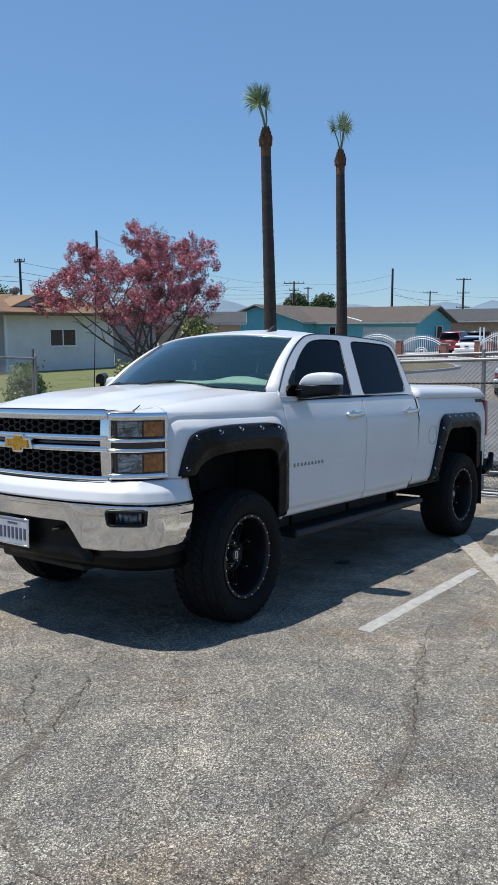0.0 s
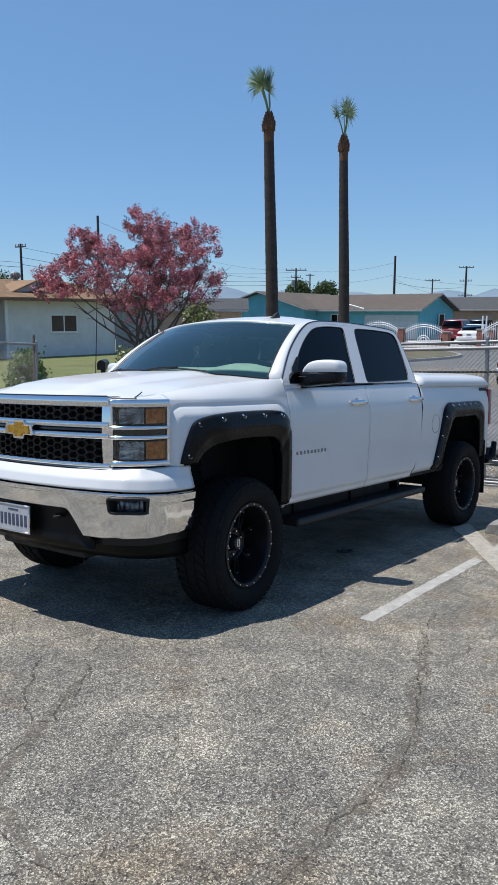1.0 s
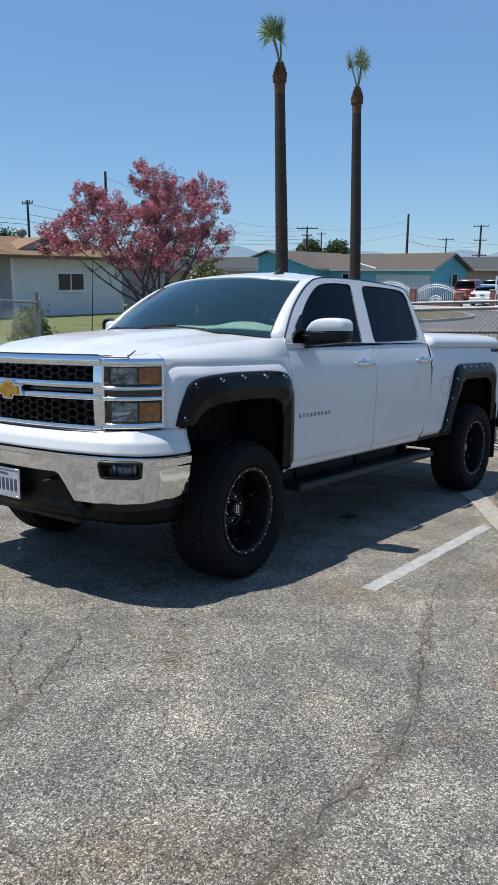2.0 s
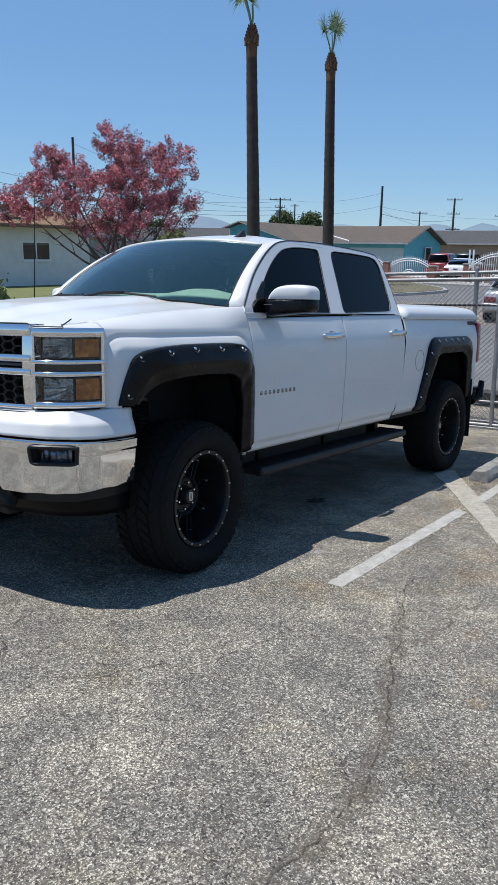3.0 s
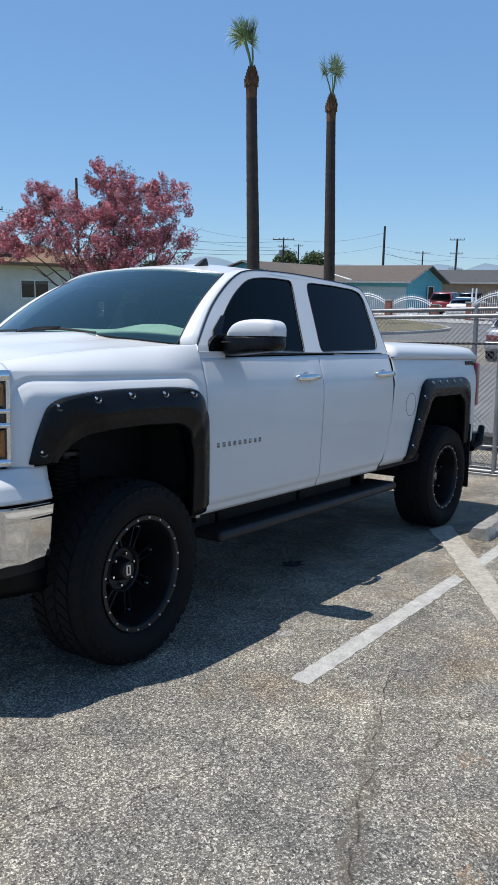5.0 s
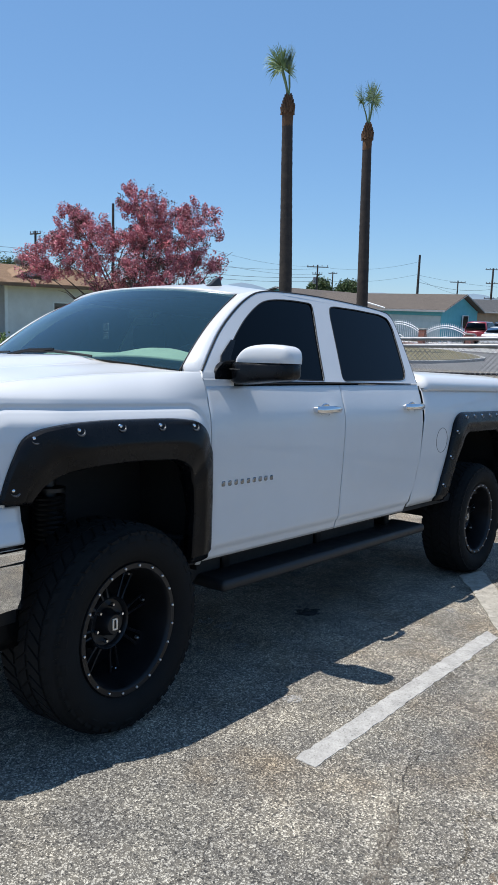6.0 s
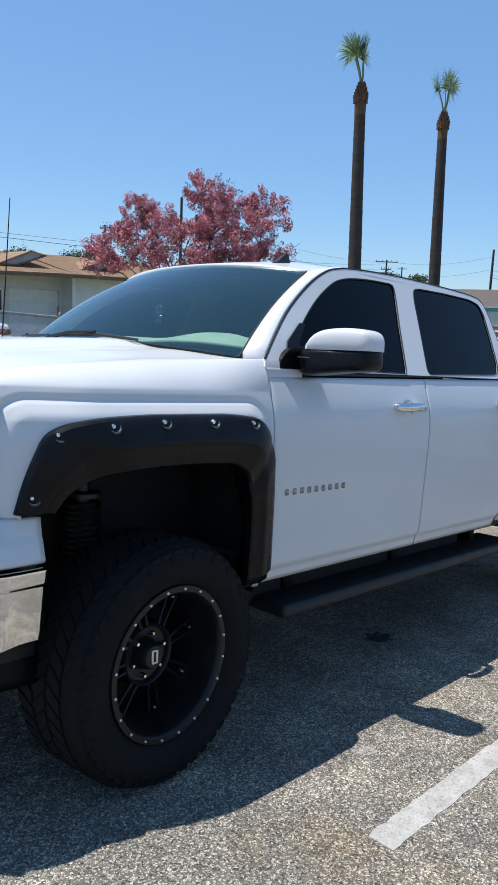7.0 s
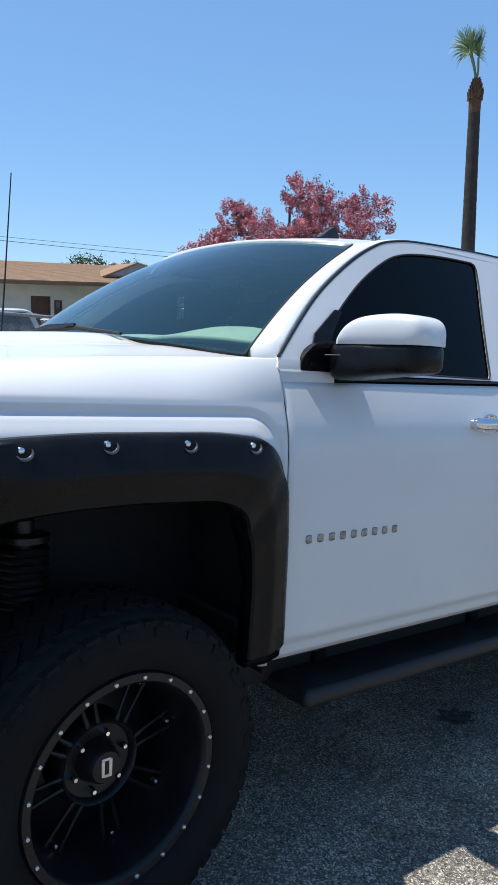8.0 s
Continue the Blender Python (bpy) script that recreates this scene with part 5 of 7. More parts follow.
tube(bm, [(6.82, -6.2, 1.61), (6.82, 3.0, 1.61)], 0.014, 8)
ob = part("tension_wire", bm, SATIN_BLACK)
ob.matrix_world = LOT
tagged(ob, "black tension wire along the fence", "wire")
for y in (-0.02, 0.05):
    ob = part("gate_track", rbox(6.55 + y, 6.58 + y, -7.5, 8.0, 0.0, 0.035, 0.004, 1), GALVANISED)
    ob.matrix_world = LOT
    tagged(ob, "steel gate track on the asphalt", "track", kind="structure")
fence(LOT @ pose(5.05, 7.95, 0, 0, 0, 176), 12.0, 2.15, 5, "galvanised chain-link fence along the car park", False, 0.022, 0.0015)


def steel_bollard(x, y, h, label):
    bm = bmesh.new()
    tube(bm, [(0, 0, -0.05), (0, 0, h), (0, 0, h + 0.02)], [0.024, 0.024, 0.018], 14)
    ob = part("gate_post", bm, RUSTY)
    ob.matrix_world = LOT @ pose(x, y, 0)
    tagged(ob, label, "post")


steel_bollard(5.08, 8.07, 2.30, "tall rusty steel gate post beside the fence")


CRACK = broken("dark crack filling", (0.030, 0.025, 0.020), (0.075, 0.062, 0.048), 0.78, 30, 0.40, 0.60)
BAND = broken("brown dirt along a crack", (0.105, 0.085, 0.064), (0.18, 0.150, 0.118), 0.48, 22, 0.38, 0.60)


def crack(line, w, seed, material=None, lift=0.0035):
    """A ragged crack in the asphalt along a bent line."""
    pts = []
    for a, c in zip(line, line[1:]):
        n = max(2, int(math.dist(a, c) / 0.022))
        pts += [Vector(a).lerp(Vector(c), k / n) for k in range(n)]
    pts.append(Vector(line[-1]))
    bm = bmesh.new()
    rows = []
    for i, p in enumerate(pts):
        d = (pts[min(i + 1, len(pts) - 1)] - pts[max(i - 1, 0)]).normalized()
        nrm = Vector((-d.y, d.x))
        p = p + nrm * (0.035 * noise.noise((i * 0.13, seed, 0)) + 0.014 * noise.noise((i * 0.5, seed, 5)))
        end = min(i, len(pts) - 1 - i) / 12
        k = 1.15 * w * (0.45 + 0.75 * abs(noise.noise((i * 0.37, seed, 9)))) * min(1, end + 0.15)
        rows.append([bm.verts.new((*(p + nrm * k), lift)), bm.verts.new((*(p - nrm * k), lift))])
    for a, c in zip(rows, rows[1:]):
        bm.faces.new((a[0], a[1], c[1], c[0]))
    ob = part("crack", bm, material or CRACK, smooth=False)
    ob.matrix_world = LOT
    tagged(ob, "ragged dark crack in the asphalt", "crack", kind="structure")


crack([(-0.10, -2.29), (-0.56, -2.47), (-0.83, -2.60), (-1.23, -2.705), (-1.46, -2.704), (-1.64, -2.695), (-1.81, -2.71), (-2.1, -2.72)], 0.0055, 1)
crack([(0.3, -2.12), (-0.10, -2.29), (-0.56, -2.47), (-0.83, -2.60), (-1.23, -2.705), (-1.64, -2.695), (-2.1, -2.72)], 0.060, 11, BAND, 0.0025)
crack([(-1.3, -1.0), (-1.62, -1.18), (-1.82, -1.3), (-2.3, -1.6), (-2.42, -2.1)], 0.045, 12, BAND, 0.0025)
crack([(0.9, -1.95), (0.4, -2.1), (-0.10, -2.29)], 0.0045, 2)
crack([(-1.49, -1.14), (-1.62, -1.18), (-1.79, -1.33), (-1.85, -1.26), (-1.73, -1.04), (-1.52, -0.80), (-1.38, -0.68), (-1.35, -0.44)], 0.0085, 3)
crack([(-1.85, -1.26), (-1.91, -1.35), (-2.04, -1.42), (-2.14, -1.44), (-2.5, -1.5)], 0.008, 4)
crack([(-1.79, -1.35), (-1.58, -1.22), (-1.38, -1.05), (-1.20, -0.84), (-0.94, -0.74), (-0.67, -0.78)], 0.006, 15)
crack([(-1.39, -1.30), (-1.33, -1.41), (-1.23, -1.50), (-1.09, -1.57), (-0.97, -1.64), (-1.03, -1.83)], 0.005, 16)
crack([(-1.27, -0.17), (-1.29, -0.52), (-1.10, -0.53), (-0.79, -0.62)], 0.005, 17)
crack([(-2.3, -1.6), (-2.40, -1.83), (-2.43, -1.94), (-2.43, -2.06), (-2.42, -2.3)], 0.007, 5)
crack([(-1.35, -0.44), (-1.15, -0.1), (-1.2, 0.3)], 0.005, 7)
crack([(-1.49, -1.14), (-1.2, -1.35), (-0.95, -1.75), (-0.5, -1.85), (0.0, -1.75)], 0.0045, 8)

# ---- plants ----
BARK = surface("grey-brown bark", (0.060, 0.045, 0.034), (0.13, 0.10, 0.078), rough=0.9, scale=9, fine=60, bump=0.01)
PALM_BARK = surface("ringed palm bark", (0.024, 0.018, 0.016), (0.060, 0.046, 0.039), rough=0.95, scale=4, fine=30, bump=0.02)
PALM_BOOT = surface("rust-brown palm boots", (0.075, 0.036, 0.018), (0.17, 0.085, 0.04), rough=0.9, scale=8, fine=40, bump=0.02)
PALM_LEAF = surface("palm leaf", (0.17, 0.24, 0.085), (0.40, 0.47, 0.22), rough=0.5, scale=3, fine=30)
PALM_STALK = surface("palm stalk", (0.12, 0.17, 0.06), (0.20, 0.25, 0.11), rough=0.5, scale=5, fine=30)


def leaf_mat(name, tones, rough=0.6):
    """Leaves whose colour varies from leaf to leaf."""
    m = bpy.data.materials.new(name)
    m.use_nodes = True
    t = m.node_tree
    b = t.nodes["Principled BSDF"]
    g = t.nodes.new("ShaderNodeNewGeometry")
    r = t.nodes.new("ShaderNodeValToRGB")
    el = r.color_ramp.elements
    while len(el) < len(tones):
        el.new(0.5)
    for i, c in enumerate(tones):
        el[i].position, el[i].color = i / (len(tones) - 1), (*c, 1)
    t.links.new(g.outputs["Random Per Island"], r.inputs["Fac"])
    co = t.nodes.new("ShaderNodeTexCoord")
    n = node(t, "ShaderNodeTexNoise", Scale=4.0, Detail=3.0)
    t.links.new(co.outputs["Object"], n.inputs["Vector"])
    mr = node(t, "ShaderNodeMapRange")
    mr.inputs[1].default_value, mr.inputs[2].default_value, mr.inputs[3].default_value, mr.inputs[4].default_value = 0.32, 0.68, 0.45, 1.35
    t.links.new(n.outputs["Fac"], mr.inputs[0])
    v = t.nodes.new("ShaderNodeVectorMath")
    v.operation = "SCALE"
    t.links.new(r.outputs["Color"], v.inputs[0])
    t.links.new(mr.outputs[0], v.inputs["Scale"])
    t.links.new(v.outputs[0], b.inputs["Base Color"])
    b.inputs["Roughness"].default_value = rough
    return m


PINK_LEAF = leaf_mat("pink blossom", [(0.42, 0.085, 0.115), (0.56, 0.135, 0.175), (0.70, 0.26, 0.295), (0.28, 0.062, 0.075), (0.60, 0.165, 0.205), (0.80, 0.40, 0.42), (0.19, 0.065, 0.052)])
DARK_LEAF = leaf_mat("bronze young leaves", [(0.050, 0.024, 0.020), (0.10, 0.045, 0.036), (0.055, 0.045, 0.020), (0.14, 0.05, 0.05)])
GREEN_LEAF = leaf_mat("green leaves", [(0.030, 0.055, 0.014), (0.06, 0.10, 0.025), (0.10, 0.14, 0.04), (0.045, 0.075, 0.02)])
LIME_LEAF = leaf_mat("yellow-green leaves", [(0.10, 0.14, 0.025), (0.20, 0.23, 0.05), (0.30, 0.30, 0.08), (0.09, 0.13, 0.03), (0.45, 0.45, 0.30)])
FRESH_LEAF = leaf_mat("fresh green leaves", [(0.09, 0.15, 0.03), (0.15, 0.23, 0.05), (0.24, 0.31, 0.09), (0.11, 0.18, 0.04), (0.10, 0.16, 0.03), (0.55, 0.56, 0.45)])
GRASS = leaf_mat("grass blades", [(0.11, 0.135, 0.04), (0.14, 0.16, 0.05), (0.18, 0.18, 0.07), (0.12, 0.14, 0.045)])


def leaf_cloud(n_clump, per, size, lobes, rng, spread):
    """Clumps of small bent leaves, thrown towards the skins of a set of lobes."""
    vs, fs = [], []
    wsum = [l[3] ** 2 for l in lobes]
    for _ in range(n_clump):
        x, y, z, r, *sq = rng.choices(lobes, wsum)[0]
        d = Vector((rng.gauss(0, 1), rng.gauss(0, 1), rng.gauss(0, 1))).normalized()
        c = Vector((x, y, z)) + d * r * rng.uniform(0.25, 1.0) ** 0.45 * (1 + 0.18 * noise.noise(d * 2.2 + Vector((x, y, z))))
        if noise.noise(c * 1.7) < -0.22:
            continue
        for _ in range(per):
            p = c + Vector((rng.gauss(0, spread), rng.gauss(0, spread), rng.gauss(0, spread * 0.8)))
            a = Vector((rng.gauss(0, 1), rng.gauss(0, 1), rng.gauss(0, 0.8))).normalized()
            e = a.orthogonal().normalized()
            e.rotate(Matrix.Rotation(rng.uniform(0, 6.28), 3, a))
            f = a.cross(e)
            s = size * rng.uniform(0.6, 1.3)
            k = len(vs)
            vs += [p - e * s, p + f * s * 0.45 + a * s * 0.2, p + e * s, p - f * s * 0.45 + a * s * 0.2]
            fs.append((k, k + 1, k + 2, k + 3))
    me = bpy.data.meshes.new("crown")
    me.from_pydata(vs, [], fs)
    return me


def blossom_cloud(n_clump, per, lobes, rng):
    """Dense round panicles of small petals that face outwards, thrown towards the skins of a set of lobes."""
    vs, fs = [], []
    wsum = [l[3] ** 2 for l in lobes]
    for _ in range(n_clump):
        x, y, z, r = rng.choices(lobes, wsum)[0]
        d = Vector((rng.gauss(0, 1), rng.gauss(0, 1), rng.gauss(0.15, 1))).normalized()
        c = Vector((x, y, z)) + d * r * rng.uniform(0.45, 1.0) ** 0.5 * (1 + 0.30 * noise.noise(d * 2.6 + Vector((x, y, z))))
        if noise.noise(c * 2.2) < -0.09:
            continue
        rad = rng.uniform(0.055, 0.115)
        lean = Vector((d.x, d.y, d.z + 0.7)).normalized()
        for _ in range(per):
            a = Vector((rng.gauss(0, 1), rng.gauss(0, 1), rng.gauss(0, 1))).normalized()
            p = c + a * rad * rng.uniform(0.7, 1.05) + lean * a.dot(lean) * rad * 0.7
            a = (a + Vector((rng.gauss(0, 0.35), rng.gauss(0, 0.35), rng.gauss(0, 0.35)))).normalized()
            e = a.orthogonal().normalized()
            e.rotate(Matrix.Rotation(rng.uniform(0, 6.28), 3, a))
            f = a.cross(e)
            s = rng.uniform(0.015, 0.027)
            k = len(vs)
            vs += [p - e * s, p + f * s * 0.8 + a * s * 0.25, p + e * s, p - f * s * 0.8 + a * s * 0.25]
            fs.append((k, k + 1, k + 2, k + 3))
    me = bpy.data.meshes.new("blossom")
    me.from_pydata(vs, [], fs)
    return me


def limbs(bm, base, tips, r0, rng, trunk_top):
    """Bent limbs from a low fork to each tip, with side twigs."""
    for tip in tips:
        tip = Vector(tip)
        a = Vector(trunk_top) + Vector((rng.uniform(-0.06, 0.06), rng.uniform(-0.06, 0.06), rng.uniform(-0.25, 0.1)))
        mid = a.lerp(tip, 0.5) + Vector((rng.uniform(-0.2, 0.2), rng.uniform(-0.2, 0.2), -0.12))
        pts = [a.lerp(mid, 0.0), a.lerp(mid, 0.55) + Vector((0, 0, -0.05)), mid, mid.lerp(tip, 0.5) + Vector((0.03, -0.03, 0.04)), tip]
        tube(bm, pts, [r0 * 0.55, r0 * 0.42, r0 * 0.30, r0 * 0.18, r0 * 0.06], 8)
        for k in range(5):
            st = mid.lerp(tip, rng.uniform(-0.3, 0.9))
            en = st + Vector((rng.uniform(-0.6, 0.6), rng.uniform(-0.6, 0.6), rng.uniform(0.05, 0.6)))
            tube(bm, [st, st.lerp(en, 0.5) + Vector((0, 0, 0.05)), en], [r0 * 0.2, r0 * 0.13, r0 * 0.04], 5)


def tree(x, y, lobes, clumps, per, size, material, label, r0=0.13, fork=1.1, seed=1, spread=0.11, stems=((0, 0),), blossom=0):
    rng = random.Random(seed)
    t = thing("tree", pose(x, y, ground_z(x, y) - 0.02), label, "tree")
    bm = bmesh.new()
    for dx, dy in stems:
        top = (dx * 2.2, dy * 2.2, fork)
        tube(bm, [(dx * 0.4, dy * 0.4, -0.05), (dx * 0.6, dy * 0.6, 0.15), (dx * 1.4 + 0.03, dy * 1.4, fork * 0.6), top], [r0 * 1.35, r0, r0 * 0.85, r0 * 0.72], 10)
        tips = [(l[0], l[1], l[2] + 0.3 * l[3]) for l in lobes[stems.index((dx, dy))::len(stems)]]
        limbs(bm, (0, 0, 0), tips, r0, rng, top)
    part("trunk", bm, BARK, t, "forked grey-brown trunk and limbs")
    me = leaf_cloud(clumps, per, size, lobes, rng, spread)
    me.materials.append(material)
    c = new("crown", me)
    c.parent = t
    if blossom:
        me = blossom_cloud(blossom, 58, lobes, rng)
        me.materials.append(PINK_LEAF)
        c = new("blossom", me)
        c.parent = t
        tagged(c, "dense clusters of dusty pink blossom")
    return t


# flowering tree: lobes as (right, ahead, up, radius), turned into plan
RT, AH = Vector((0.609, -0.793)), Vector((0.793, 0.609))


def lobe(rt, ah, up, r):
    p = RT * rt + AH * ah
    return (p.x, p.y, up, r)


FLOWER_TREE = [lobe(*l) for l in ((0.70, 0.0, 3.90, 0.95), (0.2, 0.5, 3.5, 1.0), (-0.15, 0.1, 4.85, 0.42), (0.25, -0.3, 4.45, 0.62), (1.45, 0.2, 4.40, 0.52), (1.72, -0.1, 3.95, 0.34), (1.55, 0.3, 3.15, 0.50), (1.9, 0.0, 3.35, 0.24),
                                  (-1.35, -0.2, 3.75, 0.80), (-1.80, 0.3, 4.25, 0.42), (-1.70, 0.0, 4.55, 0.22), (-2.05, -0.3, 3.35, 0.62), (-2.60, 0.0, 3.0, 0.42), (-2.85, 0.2, 3.45, 0.26), (-0.55, -0.5, 3.3, 0.85), (-0.2, 0.6, 2.85, 0.7), (0.8, -0.4, 2.9, 0.65))]
tree(11.05, 11.05, FLOWER_TREE, 620, 24, 0.026, DARK_LEAF, "spreading tree covered in dusty pink blossom", 0.070, 1.45, 4, 0.06, ((-0.10, 0.08), (0.12, -0.02), (0.0, -0.12)), 1800)


def bush(x, y, r, h, material, label, seed, n=260, size=0.05):
    rng = random.Random(seed)
    lobes = [(rng.uniform(-0.4, 0.4) * r, rng.uniform(-0.4, 0.4) * r, h * rng.uniform(0.35, 0.75), r * rng.uniform(0.45, 0.65)) for _ in range(5)]
    b = thing("bush", pose(x, y, ground_z(x, y) - 0.02), label, "bush")
    bm = bmesh.new()
    for k in range(6):
        a = 2 * math.pi * k / 6
        tube(bm, [(0.05 * math.cos(a), 0.05 * math.sin(a), -0.03), (r * 0.3 * math.cos(a), r * 0.3 * math.sin(a), h * 0.4), (r * 0.6 * math.cos(a + 0.4), r * 0.6 * math.sin(a + 0.4), h * 0.8)], [0.02, 0.014, 0.005], 5)
    part("stems", bm, BARK, b)
    me = leaf_cloud(n, 14, size, lobes, rng, 0.08)
    me.materials.append(material)
    c = new("foliage", me)
    c.parent = b


bush(7.0, 10.9, 0.60, 1.75, FRESH_LEAF, "leafy green bush with pale flowers behind the fence", 3, 520, 0.05)
bush(15.3, 12.9, 0.85, 3.0, LIME_LEAF, "yellow-green shrub beside the flowering tree", 5, 700, 0.06)
bush(9.3, 9.75, 0.42, 1.95, LIME_LEAF, "yellow-green shrub beside the flowering tree", 9, 130, 0.06)


def palm(x, y, h, r, seed, fronds):
    """Tall trimmed fan palm: ringed trunk, rusty boots and a few upright fans."""
    rng = random.Random(seed)
    z0 = ground_z(x, y)
    p = thing("palm_tree", pose(x, y, z0 - 0.05), "very tall thin fan palm, trimmed to a few upright fronds", "palm tree", "row of palms")
    n = 90
    bm = bmesh.new()
    pts = [(RT.x * 0.24 * (1 - k / n) + 0.03 * math.sin(5 * k / n), RT.y * 0.24 * (1 - k / n), h * k / n) for k in range(n + 1)]
    top = Vector(pts[-1])
    rad = [(r * (1.06 - 0.30 * k / n)) * (1 + 0.014 * math.sin(k * 2.4) + 0.018 * rng.uniform(-1, 1)) for k in range(n + 1)]
    tube(bm, pts, rad, 18)
    part("trunk", bm, PALM_BARK, p, "dark ringed palm trunk")
    bm = bmesh.new()
    for k in range(54):
        u = k / 54
        a = k * 2.4
        rr = r * 0.74 * (1 - u) ** 0.75 + 0.04
        st = top + Vector((rr * math.cos(a), rr * math.sin(a), 0.28 + 0.62 * u))
        en = st + Vector((0.07 * math.cos(a), 0.07 * math.sin(a), 0.20))
        tube(bm, [st - Vector((0, 0, 0.12)), st, en], [0.075, 0.065, 0.02], 6)
    tube(bm, [top - Vector((0, 0, 0.3)), top + Vector((0, 0, 0.35)), top + Vector((0, 0, 0.6)), top + Vector((0, 0, 0.95))], [r * 0.78, r * 0.84, r * 0.5, 0.06], 12)
    part("boot_collar", bm, PALM_BOOT, p, "rust-brown cut leaf bases")
    crown = top + Vector((0, 0, 0.85))
    side, out = Vector((RT.x, RT.y, 0)), Vector((AH.x, AH.y, 0))
    for hr, hu, size, lean, spread, turn in fronds:
        # stalk to the heel of the fan, then folded leaflets that spread from it and hang at their tips
        heel = crown + side * hr + Vector((0, 0, hu)) + out * rng.uniform(-0.1, 0.1)
        bm = bmesh.new()
        tube(bm, [crown, crown.lerp(heel, 0.5) + side * 0.03, heel], [0.045, 0.034, 0.022], 6)
        fr = part("frond", bm, PALM_STALK, p, "green palm frond")
        axis = (Vector((0, 0, 1)) * math.cos(radians(lean)) + side * math.sin(radians(lean))).normalized()
        across = (side * math.cos(radians(turn)) + out * math.sin(radians(turn)))
        across = (across - axis * axis.dot(across)).normalized()
        thick = axis.cross(across)
        bm = bmesh.new()
        m = 64
        for k in range(m):
            t = 2 * (k + 0.5) / m - 1
            ang = radians(spread) * t + rng.uniform(-0.05, 0.05)
            d = (axis * math.cos(ang) + across * math.sin(ang) + thick * rng.uniform(-0.22, 0.22)).normalized()
            ln = size * (1.0 - 0.22 * t * t) * rng.uniform(0.82, 1.08)
            q = d.cross(thick).normalized() * (0.013 + 0.010 * size)
            fold = thick * 0.02 * (1 if k % 2 else -1)
            hang = Vector((0, 0, -ln * rng.uniform(0.10, 0.34)))
            b0, b1, b2, b3 = heel + d * 0.05, heel + d * ln * 0.5 + fold, heel + d * ln * 0.80 + hang * 0.30, heel + d * ln * 0.98 + hang
            v = [bm.verts.new(c) for c in (b0 - q * 0.4, b0 + q * 0.4, b1 - q, b1 + q, b2 - q * 0.45, b2 + q * 0.45, b3)]
            bm.faces.new((v[0], v[1], v[3], v[2]))
            bm.faces.new((v[2], v[3], v[5], v[4]))
            bm.faces.new((v[4], v[5], v[6]))
        part("fan", bm, PALM_LEAF, fr, "fan of narrow green leaflets", smooth=False, normals=False)


palm(25.36, 17.38, 10.2, 0.30, 1, ((-0.34, 1.22, 1.16, -16, 125, 45), (-0.36, 1.16, 1.02, -46, 105, 55), (-0.28, 1.20, 1.10, -4, 70, 66), (-0.02, 0.95, 1.58, 1, 10, 80), (0.02, 0.95, 0.85, 9, 60, 84)))
palm(32.4, 17.6, 10.5, 0.30, 2, ((-0.36, 1.20, 1.16, -8, 122, 76), (-0.34, 1.12, 0.90, -26, 100, 70), (0.12, 1.20, 1.22, 5, 122, 62), (0.18, 1.22, 1.08, 10, 100, 54), (-0.02, 1.05, 1.52, -1, 10, 80)))

for tx, ty, tr, th, sd in ((88.0, 57.6, 1.45, 7.0, 21), (89.8, 54.2, 1.45, 6.9, 22), (64, 60, 2.2, 4.9, 23), (60, 64, 2.0, 4.7, 24), (99, 44, 1.6, 5.0, 26)):
    tree(tx, ty, [(0, 0, th - tr, tr), (tr * 0.6, 0, th - 1.5 * tr, tr * 0.75), (-tr * 0.6, tr * 0.3, th - 1.4 * tr, tr * 0.7)], 900, 12, 0.18, GREEN_LEAF, "round dark green tree behind the houses", 0.16, 1.6, sd, 0.25)
for tx, ty, tr, th, sd in ((21.2, 44.2, 1.6, 5.15, 31), (30, 46, 1.4, 5.3, 32), (26, 47, 1.1, 5.0, 33)):
    tree(tx, ty, [(0, 0, th - tr, tr), (tr * 0.8, 0, th - 1.6 * tr, tr * 0.7), (-tr * 0.8, 0.2, th - 1.7 * tr, tr * 0.7)], 900, 14, 0.10, GREEN_LEAF, "dark green tree behind the white house", 0.12, 1.4, sd, 0.25)

# ---- street, lawns, far hills ----
ROAD_GREY = surface("pale worn road", (0.115, 0.113, 0.11), (0.175, 0.172, 0.167), rough=0.9, scale=0.6, fine=60, bump=0.003)
PAVING = surface("pale concrete paving", (0.30, 0.295, 0.28), (0.42, 0.41, 0.39), rough=0.9, scale=0.9, fine=90, bump=0.002)
LAWN = surface("mown lawn", (0.085, 0.105, 0.030), (0.17, 0.175, 0.065), rough=0.95, scale=1.2, fine=40, bump=0.02, grain=0.5)
DRY_LAWN = surface("dry lawn", (0.085, 0.080, 0.035), (0.21, 0.175, 0.10), rough=0.95, scale=1.2, fine=40, bump=0.02, grain=0.5)
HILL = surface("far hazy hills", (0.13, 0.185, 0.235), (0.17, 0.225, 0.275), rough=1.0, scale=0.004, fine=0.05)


def draped(name, outline, lift, material, label, category, thick=0.06, n=0.9):
    """A slab laid on the ground along an outline, following its rise."""
    bm = slab(outline, 0, 1, "xy")
    bmesh.ops.subdivide_edges(bm, edges=[e for e in bm.edges if e.calc_length() > 2], cuts=4, use_grid_fill=True)
    for v in bm.verts:
        v.co.z = ground_z(v.co.x, v.co.y) + (lift if v.co.z > 0.5 else lift - thick)
    return tagged(part(name, bm, material, smooth=False), label, category, kind="structure")


